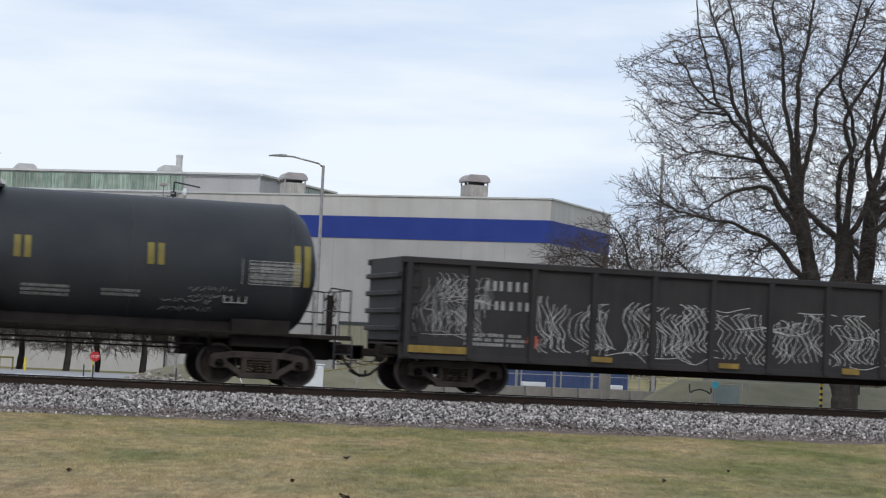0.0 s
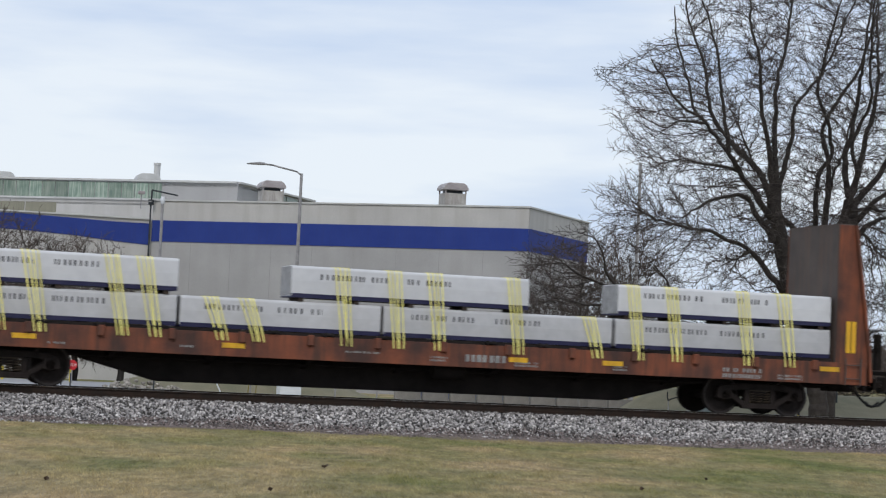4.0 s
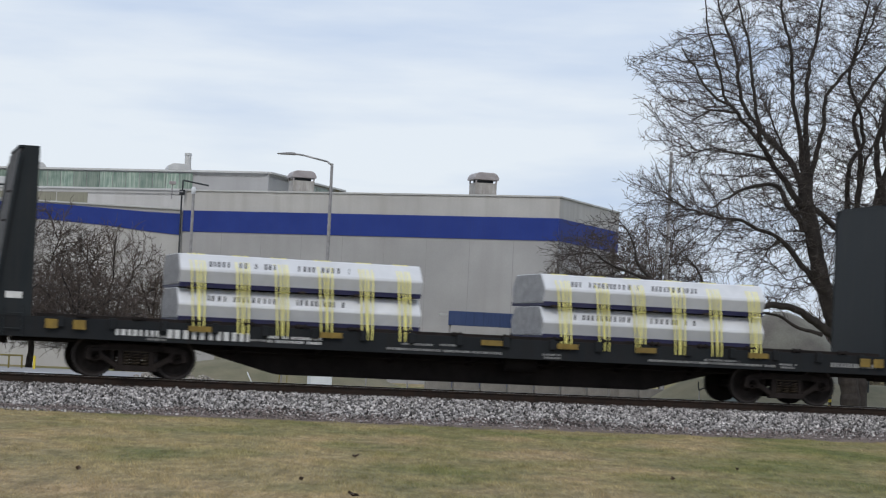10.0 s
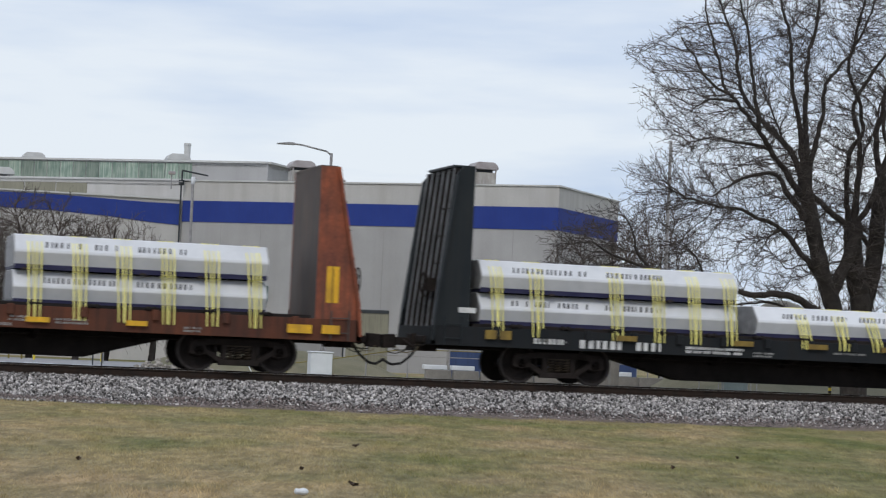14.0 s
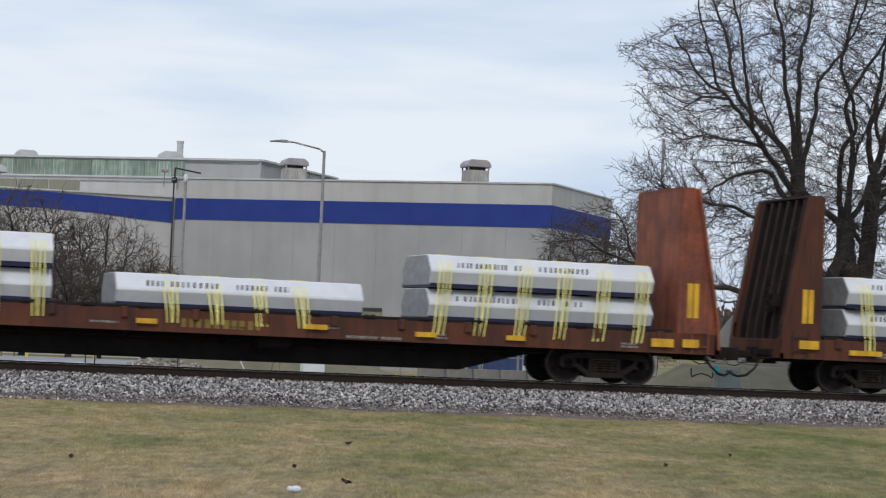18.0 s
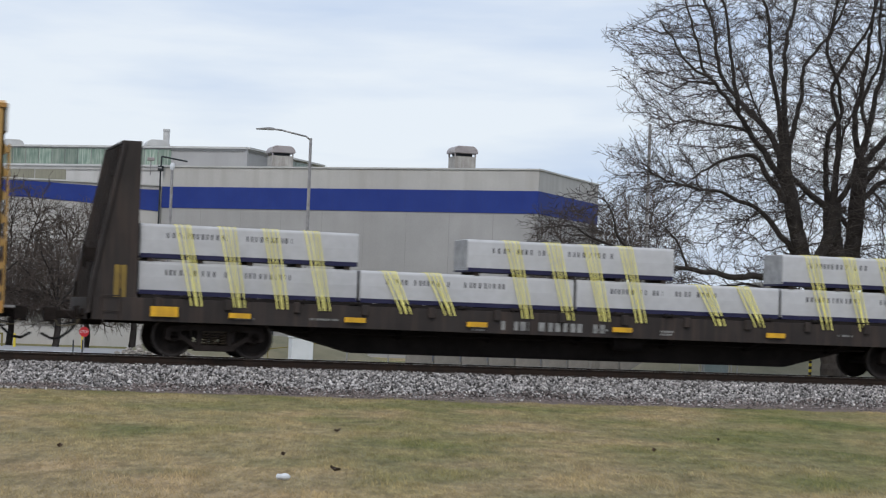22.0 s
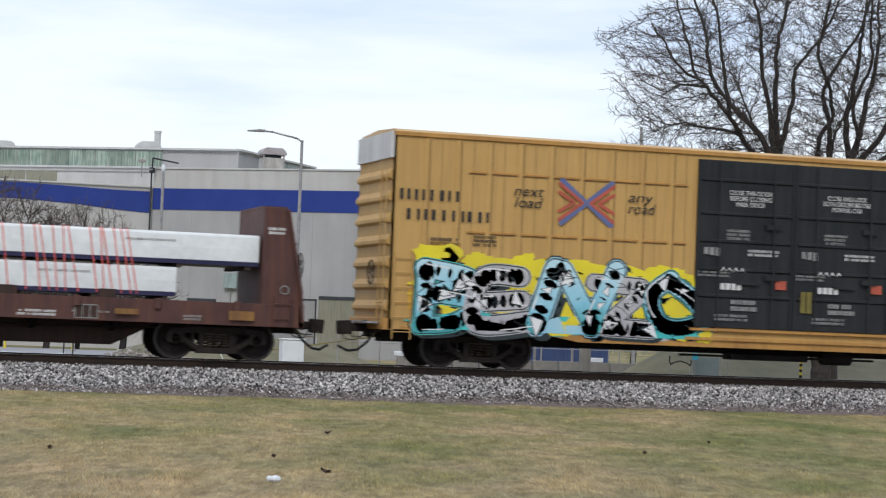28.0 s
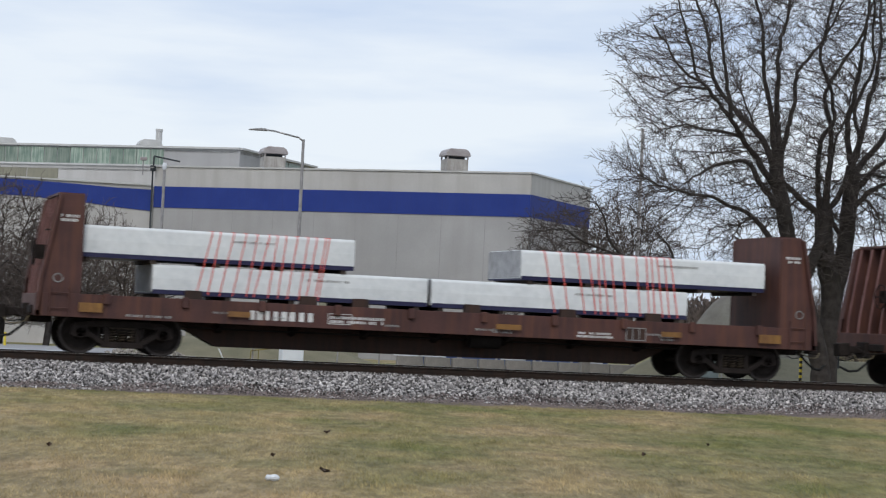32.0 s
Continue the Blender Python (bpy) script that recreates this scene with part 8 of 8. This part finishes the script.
def stem_nodes(pts, y, ra, rb, r, slope=0.0, wobble=0.026, power=0.6):
    """A bent, tapering stem through (x, z) points: its places, radii and directions."""
    pts = [Vector((x, 0, z)) for x, z in pts]
    c, line_, far_ = [pts[0] * 2 - pts[1], *pts, pts[-1] * 2 - pts[-2]], [], 0.0
    for i in range(1, len(c) - 2):
        n = max(3, int((c[i + 1] - c[i]).length / 0.2))
        for j in range(n):
            t = j / n
            line_.append(0.5 * (2 * c[i] + (c[i + 1] - c[i - 1]) * t + (2 * c[i - 1] - 5 * c[i] + 4 * c[i + 1] - c[i + 2]) * t * t + (3 * c[i] - c[i - 1] - 3 * c[i + 1] + c[i + 2]) * t ** 3))
    line_.append(pts[-1])
    run_, wob = [], Vector((0, 0, 0))
    for i, q in enumerate(line_):
        f = i / (len(line_) - 1)
        if i:
            far_ += (q - line_[i - 1]).length
            wob = wob * 0.9 + Vector((r.gauss(0, 1), r.gauss(0, 1), r.gauss(0, 1))) * wobble
        run_.append((q + Vector((0, y + slope * far_, 0)) + wob, (ra + (rb - ra) * f ** power) * r.uniform(0.94, 1.07)))
    ws = [(run_[min(i + 1, len(run_) - 1)][0] - run_[max(i - 1, 0)][0]).normalized() for i in range(len(run_))]
    return run_, ws


def stem_tubes(run_, ws, sides):
    return [(run_[i][0], run_[i + 1][0], run_[i][1], run_[i + 1][1], sides, ws[i], ws[i + 1]) for i in range(len(run_) - 1)]


def fill_crown(nodes, goals, r, step, kill, sight, tip, thick, twig_len, twig_rad, heart, twin=0.2):
    """Branches grow from the nodes (place, direction, radius, owner) towards the free goals, away from the heart of the crown,
    then bear twigs. Returns stems by owner."""
    place, way, fixed, owner = [n[0] for n in nodes], [n[1] for n in nodes], [n[2] for n in nodes], [n[3] for n in nodes]
    up = [-1] * len(place)
    gone, kids = [False] * len(goals), [0] * len(place)
    for _ in range(60):
        kd = KDTree(len(place))
        for i, q in enumerate(place):
            kd.insert(q, i)
        kd.balance()
        pull = {}
        for k, q in enumerate(goals):
            if gone[k]:
                continue
            p, i, d = kd.find(q)
            if d < kill:
                gone[k] = True
                continue
            if d > sight:
                continue
            # prefer a shoot that already points that way, so that forks stay acute
            best, pick = 1e9, None
            for p, i, d in kd.find_n(q, 7):
                if kids[i] > 1:
                    continue
                e = (q - p) / d
                cost = d * (1.6 - 0.75 * e.dot(way[i]) - 0.35 * e.dot((p - heart).normalized()))
                if cost < best:
                    best, pick = cost, (i, e)
            if pick:
                pull.setdefault(pick[0], []).append(pick[1])
        if not pull:
            break
        for i, ds in pull.items():
            d = Vector((0, 0, 0))
            for e in ds:
                d += e
            if d.length < 1e-3:
                continue
            d = (d.normalized() + way[i] * 0.8 + Vector((r.gauss(0, 0.30), r.gauss(0, 0.30), r.gauss(0.04, 0.30)))).normalized()
            kids[i] += 1
            place.append(place[i] + d * step), owner.append(owner[i]), up.append(i), fixed.append(0.0), way.append(d), kids.append(0)
    # branch thickness gathers from the tips
    gather, rad = [0.0] * len(place), [0.0] * len(place)
    for i in range(len(place) - 1, -1, -1):
        rad[i] = fixed[i] or min(thick, max(tip, gather[i] ** (1 / 2.35)))
        if up[i] >= 0:
            gather[up[i]] += rad[i] ** 2.35
    twigs = {k: [] for k in owner}
    for i in range(len(place)):
        j = up[i]
        if j < 0:
            continue
        tw = twigs[owner[i]]
        tw.append((place[j], place[i], rad[i] if fixed[j] else rad[j], rad[i], 6 if rad[i] > 0.03 else 4 if rad[i] > 0.017 else 3))
        if rad[i] > 0.036:
            continue
        for _ in range(2 if r.random() < twin else 1):
            side = Vector((r.gauss(0, 1), r.gauss(0, 1), r.gauss(0.1, 1)))
            side = (side - way[i] * side.dot(way[i])).normalized()
            a = r.uniform(0.5, 1.15)
            d = (way[i] * math.cos(a) + side * math.sin(a)).normalized()
            p, ln, last = place[i], r.uniform(0.3, 1.0) * twig_len, twig_rad
            for m in range(2):
                d = (d + Vector((r.gauss(0, 0.22), r.gauss(0, 0.22), r.gauss(0.03, 0.22)))).normalized()
                q = p + d * ln / 2
                tw.append((p, q, last, last * 0.84, 3))
                p, last = q, last * 0.84
                if r.random() < 0.6:
                    e = (d + Vector((r.gauss(0, 0.6), r.gauss(0, 0.6), r.gauss(0, 0.6)))).normalized()
                    tw.append((p, p + e * r.uniform(0.2, 0.5) * twig_len, twig_rad * 0.76, twig_rad * 0.6, 3))
    return twigs


def crown_edge(z):
    """How far west the large crowns reach at the height z."""
    return float(np.interp(z, [3.6, 5.0, 6.2, 7.4, 8.4, 9.4, 10.6, 11.8, 12.9, 13.8, 14.8, 16.5, 19.0], [33.6, 31.2, 29.6, 28.7, 28.5, 29.7, 29.4, 29.2, 28.4, 29.9, 31.3, 32.4, 35.0]))


def spread_trees(trees, group, seed=11, points=8100, deep=0.30):
    """Large bare trees side by side. Each has a label, a depth y and limbs: radius at the foot and at the tip, whether it bears
    twigs, and the (x, z) way that it takes."""
    r = random.Random(seed)
    nodes, stems = [], [[] for _ in trees]
    for k, (label, y, limbs) in enumerate(trees):
        known = []
        for ra, rb, bears, way in limbs:
            near = min(known, key=lambda q: (q.x - way[0][0]) ** 2 + (q.z - way[0][1]) ** 2).y if known else y
            run_, ws = stem_nodes(way, near, ra, rb, r, r.uniform(-deep, deep) if bears else 0.0, 0.026 if bears else 0.012, 0.6 if bears else 0.9)
            stems[k].append(("limb" if bears else "trunk", stem_tubes(run_, ws, 14 if ra > 0.2 else 9)))
            known += [q for q, _ in run_]
            nodes += [(q, ws[i], rad, k) for i, (q, rad) in enumerate(run_) if bears and i > 0.12 * len(run_)]
    goals = []
    while len(goals) < points:
        x, z = r.uniform(27.5, 47.0), r.uniform(3.8, 19.5)
        w = crown_edge(z)
        if x < w + 0.35 * math.sin(4.3 * z) + abs(r.gauss(0, 0.6)) or x > 77.5 - w + r.gauss(0, 0.3) or (z < 6.0 and r.random() < 0.45) or z > 18.6 - 0.05 * (x - 37) ** 2 * (x > 37):
            continue
        half = 1.2 + 3.0 * min(1.0, (x - w) / 4.0)
        goals.append(Vector((x, 28.6 + r.uniform(-half, half), z)))
    # the long drooping limb bears a brush of its own
    while len(goals) < points + 650:
        x, z = r.uniform(25.6, 33.0), r.uniform(3.3, 7.0)
        if z < 7.0 - 0.35 * abs(x - 28.6) ** 1.3 + r.gauss(0, 0.25):
            goals.append(Vector((x, 28.4 + r.uniform(-1.7, 1.7), z)))
    twigs = fill_crown(nodes, goals, r, 0.17, 0.27, 2.6, 0.0092, 0.085, 0.46, 0.0092, Vector((37.4, 28.6, 6.5)))
    for k, (label, y, limbs) in enumerate(trees):
        plant("bare_tree", label, group, stems[k], twigs[k], "twig")


def small_tree(label, group, x, y, z, foot, span, high, seed, points, west=1.0, east=1.0):
    """A small leafless tree with a short trunk and a wide low crown; west, east: how far it spreads each way."""
    r = random.Random(seed)
    run_, ws = stem_nodes([(x, z), (x + 0.1, z + foot * 0.5), (x, z + foot)], y, 0.22, 0.16, r, 0.0, 0.01, 0.9)
    stems, nodes = [("trunk", stem_tubes(run_, ws, 10))], []
    top = z + foot
    for a in (-0.95, -0.62, -0.3, 0.02, 0.34, 0.66, 0.97):
        reach = span * (west if a < 0 else east) * abs(a) * 0.85
        lift = high * (1.0 - 0.75 * a * a) * r.uniform(0.75, 0.95)
        sgn = -1 if a < 0 else 1
        limb = [(x, top - 0.2), (x + sgn * reach * 0.3, top + lift * 0.38), (x + sgn * reach * 0.68, top + lift * 0.72), (x + sgn * reach, top + lift)]
        ln, lw = stem_nodes(limb, y, 0.10, 0.03, r, r.uniform(-0.5, 0.5), 0.03)
        stems.append(("limb", stem_tubes(ln, lw, 7)))
        nodes += [(q, lw[i], rad, 0) for i, (q, rad) in enumerate(ln) if i > 0.15 * len(ln)]
    goals = []
    while len(goals) < points:
        u, v, w = r.uniform(-1, 1), r.uniform(-1, 1), r.uniform(-0.05, 1)
        if u * u + v * v + w * w > 1 + r.gauss(0, 0.08):
            continue
        goals.append(Vector((x + u * span * (west if u < 0 else east), y + v * span * 0.6, top - 0.3 + w * high * 1.12)))
    twigs = fill_crown(nodes, goals, r, 0.24, 0.36, 4.0, 0.0155, 0.09, 0.8, 0.0150, Vector((x, y, z + foot * 0.5)))
    plant("small_tree", label, group, stems, twigs[0], "twig_brush")


GT = ground_z(28) - 0.1
BARE = "large bare tree with dark forked trunk and fine twigs"
GROUP = "bare trees behind the track"
WEST_LIMBS = [
    (0.40, 0.27, 0, [(38.3, GT), (38.15, 0.9), (37.45, 3.2), (36.98, 4.4), (36.55, 5.7), (36.3, 6.8), (36.0, 8.0), (36.0, 8.9)]),
    (0.15, 0.03, 0.9, [(36.7, 4.7), (35.9, 5.5), (35.1, 6.3), (33.8, 6.8), (32.4, 7.1), (31.2, 7.4), (30.4, 7.7)]),
    (0.16, 0.03, 0.9, [(36.0, 6.8), (35.2, 7.7), (34.7, 8.4), (33.7, 8.5), (32.5, 8.0), (31.5, 7.3)]),
    (0.165, 0.025, 1.0, [(35.9, 7.7), (35.0, 8.5), (34.2, 9.3), (33.4, 10.1), (32.3, 11.0), (31.3, 11.5), (30.5, 12.2), (29.6, 13.0)]),
]
WEST_BRANCHES = [
    (0.10, 0.025, 1.0, [(33.5, 10.0), (32.8, 12.1), (32.4, 13.6), (31.8, 14.9), (31.1, 16.2)]),
    (0.08, 0.025, 0.9, [(34.2, 9.3), (33.1, 9.6), (32.0, 9.7), (31.1, 9.4)]),
    (0.07, 0.022, 1.0, [(31.9, 11.2), (31.2, 12.6), (30.7, 13.9), (30.5, 15.2)]),
    (0.07, 0.022, 1.0, [(32.3, 11.0), (31.3, 11.0), (30.5, 10.5)]),
]
LOW_LIMBS = [
    (0.25, 0.22, 0, [(37.25, 3.7), (37.6, 4.7), (37.9, 5.4), (38.2, 6.6)]),
    (0.21, 0.035, 0.6, [(37.7, 2.4), (36.6, 3.2), (35.2, 3.85), (33.6, 3.78), (32.0, 4.0), (30.8, 4.1), (29.9, 4.25), (29.3, 4.58), (28.6, 4.74), (28.0, 4.92), (27.3, 5.35)]),
    (0.09, 0.03, 0.5, [(36.9, 2.8), (35.9, 3.1), (35.1, 3.5), (34.2, 3.5), (33.2, 3.3)]),
    (0.09, 0.025, 0.6, [(29.6, 4.4), (29.0, 5.0), (28.8, 5.7), (28.4, 6.5)]),
    (0.08, 0.025, 0.6, [(30.6, 4.15), (29.6, 3.85), (28.2, 3.9), (26.9, 4.1)]),
    (0.07, 0.02, 0.7, [(31.9, 4.0), (31.5, 4.9), (31.0, 5.6)]),
]
TOP_LIMBS = [
    (0.15, 0.03, 1.0, [(35.8, 8.5), (35.2, 9.6), (34.1, 10.9), (33.6, 11.8), (33.3, 13.3), (32.9, 14.7), (32.5, 16.4)]),
    (0.14, 0.03, 1.0, [(35.9, 8.6), (35.6, 10.2), (34.9, 11.9), (34.5, 13.8), (34.0, 15.3), (33.7, 17.2)]),
    (0.15, 0.03, 1.0, [(36.0, 8.6), (36.0, 11.0), (36.1, 12.9), (36.4, 14.5), (36.6, 16.2), (36.8, 18.0)]),
    (0.125, 0.03, 1.0, [(36.1, 8.6), (36.6, 10.7), (36.8, 12.1), (37.7, 13.3), (38.3, 14.5), (39.1, 16.4)]),
]
FORKED_LIMBS = [
    (0.46, 0.36, 0, [(38.75, GT), (38.75, 1.0), (38.85, 3.1), (38.65, 4.6), (38.4, 5.8), (38.35, 6.9)]),
    (0.16, 0.03, 0.8, [(38.1, 6.7), (37.1, 7.4), (36.5, 8.0), (36.1, 8.8), (35.3, 10.2), (34.9, 11.2)]),
    (0.14, 0.03, 1.0, [(38.2, 6.7), (37.7, 8.3), (37.7, 9.5), (38.1, 10.4), (37.6, 11.7), (37.0, 12.7), (37.3, 14.7), (37.5, 17.0)]),
    (0.16, 0.03, 1.0, [(38.4, 6.7), (38.5, 8.7), (38.4, 10.1), (38.1, 11.4), (38.8, 12.7), (39.8, 14.5), (40.3, 17.0)]),
]
FORKED_BRANCHES = [
    (0.13, 0.03, 1.0, [(38.5, 6.7), (39.1, 8.1), (39.3, 9.5), (38.9, 10.8), (39.2, 12.2), (39.0, 14.1), (38.7, 16.6)]),
    (0.05, 0.015, 0.7, [(38.2, 5.0), (37.2, 4.7), (36.1, 5.1), (35.0, 4.9), (34.1, 5.6)]),
]
EAST_LIMBS = [
    (0.38, 0.30, 0, [(39.0, GT), (38.95, 1.2), (39.1, 3.0), (39.45, 4.6), (39.6, 6.3), (39.7, 7.6), (39.8, 8.7)]),
    (0.16, 0.03, 1.0, [(39.8, 8.4), (39.4, 9.9), (39.6, 11.4), (39.8, 12.9), (39.9, 15.0), (40.0, 17.4)]),
    (0.16, 0.03, 1.0, [(39.8, 8.4), (40.6, 9.5), (41.1, 10.6), (41.8, 12.0), (42.6, 13.7), (43.0, 15.9)]),
    (0.12, 0.025, 1.0, [(39.6, 5.6), (38.9, 6.8), (38.9, 8.2), (39.2, 9.6), (39.9, 11.0), (40.3, 12.6)]),
]
EAST_BRANCHES = [
    (0.14, 0.025, 1.0, [(39.8, 7.6), (40.8, 8.9), (42.0, 9.9), (43.2, 11.2), (44.0, 12.6)]),
    (0.10, 0.025, 0.9, [(39.9, 8.3), (40.6, 8.4), (41.4, 8.4), (42.6, 8.8)]),
    (0.16, 0.025, 0.9, [(39.7, 6.9), (40.3, 7.4), (41.2, 8.0), (42.4, 8.3), (43.6, 8.7)]),
    (0.15, 0.03, 1.0, [(39.75, 9.0), (40.5, 11.2), (41.0, 13.3), (41.2, 15.4), (41.3, 17.6)]),
]
spread_trees([(BARE, 28.0, WEST_LIMBS + WEST_BRANCHES + LOW_LIMBS + TOP_LIMBS), (BARE, 28.5, FORKED_LIMBS + FORKED_BRANCHES), ("tall bare tree with straight dark trunk", 28.9, EAST_LIMBS + EAST_BRANCHES)], GROUP)
THICK = "small leafless tree with a dense mass of thin brown branches"
SMALL = "small leafless trees before the factory"
GB = ground_z(84) - 0.1
for x, y, foot, span, high, sd, points, west, east in ((6.5, 84, 2.4, 5.0, 8.4, 5, 2600, 1.0, 1.0), (11.8, 85, 2.4, 5.2, 7.6, 7, 2500, 1.0, 1.0), (16.6, 86, 2.0, 5.6, 6.8, 27, 2100, 1.0, 1.0), (1.5, 85, 3.0, 5.0, 8.2, 29, 1500, 1.0, 1.0),
                                              (9.0, 80, 2.8, 4.8, 4.0, 45, 1300, 1.0, 1.0), (14.2, 81, 2.8, 4.6, 3.6, 47, 1100, 1.0, 1.0), (19.2, 84, 2.6, 3.6, 3.8, 51, 800, 1.0, 1.0),
                                              (47.6, 80, 2.0, 5.8, 8.2, 15, 2600, 1.0, 0.8), (53.4, 85, 2.6, 4.8, 9.6, 19, 1900, 1.0, 0.8), (64.0, 82, 1.6, 4.6, 5.2, 61, 1100, 1.0, 1.0), (69.5, 84, 1.8, 4.6, 5.4, 63, 900, 1.0, 1.0)):
    small_tree(THICK, SMALL, x, y, GB, foot, span, high, sd, points, west, east)

# distant leafless woods along the horizon
N = 42000
wx = nr.uniform(95, 275, N)
wy = 330 + nr.uniform(0, 40, N)
top_ = 9.0 + 1.4 * np.sin(wx * 0.11) + 0.9 * np.sin(wx * 0.37 + 1) + nr.normal(0, 0.6, N)
wz = -1.3 + nr.uniform(0, 1, N) ** 0.8 * np.maximum(3, top_)
w_ = nr.uniform(0.1, 0.4, N)
hh = nr.uniform(0.3, 0.9, N)
vv = np.zeros((N, 3, 3), np.float32)
vv[:, 0] = np.stack([wx + nr.normal(0, 0.35, N), wy, wz - hh], 1)
vv[:, 1] = np.stack([wx + nr.normal(0, 0.35, N), wy + 0.3, wz + nr.normal(0, 0.4, N)], 1)
vv[:, 2] = np.stack([wx + nr.normal(0, 0.5, N), wy, wz + hh], 1)
woods = new("far_woods", fast_mesh("far_woods", vv.reshape(-1, 3), np.arange(3 * N).reshape(-1, 3), M["twig_brush"]))
tagged(woods, "grey-brown leafless woods along the horizon", "woods", kind="stuff")


# ---- what moves: the train, its loads and its wheels ----
PASS = ((0, -0.02), (2, 16.41), (4, 32.86), (6, 49.32), (8, 65.79), (10, 82.28), (12, 98.80), (14, 115.35), (16, 131.93), (18, 148.54),
        (20, 165.19), (22, 181.87), (24, 198.57), (26, 215.26), (28, 231.93), (30, 248.53), (32, 265.01))


def moved(t):
    """Metres that the train has gone at t."""
    return float(np.interp(t, [p[0] for p in PASS], [p[1] for p in PASS]))


def motions():
    for ob, place in CARS + LOADS:
        walk(ob, [(t, pose(place + s, 0, RAIL)) for t, s in PASS])
    for w, x, place in WHEELS:
        # the wheel turns while it rolls past the lawn
        rows, t0, t1 = [], None, None
        for k in range(0, 321):
            t = k / 10
            if -1 < place + x + moved(t) < 31:
                t0, t1 = (t if t0 is None else t0), t
        if t0 is None or t1 - t0 < 0.2:
            continue
        n = int((t1 - t0) / 0.0667) + 1
        ts = [t0 + i / 15 for i in range(n)]
        turn = lambda t: math.degrees((moved(t) - moved(ts[0])) / 0.457)
        rows = [(t, pose(x, 0, 0.457, 0, turn(t) % 360)) for t in ts]
        if ts[0] > 0.05:
            rows.insert(0, (0, rows[0][1]))
        if ts[-1] < 31.95:
            rows.append((32, rows[-1][1]))
        walk(w, rows)


motions()
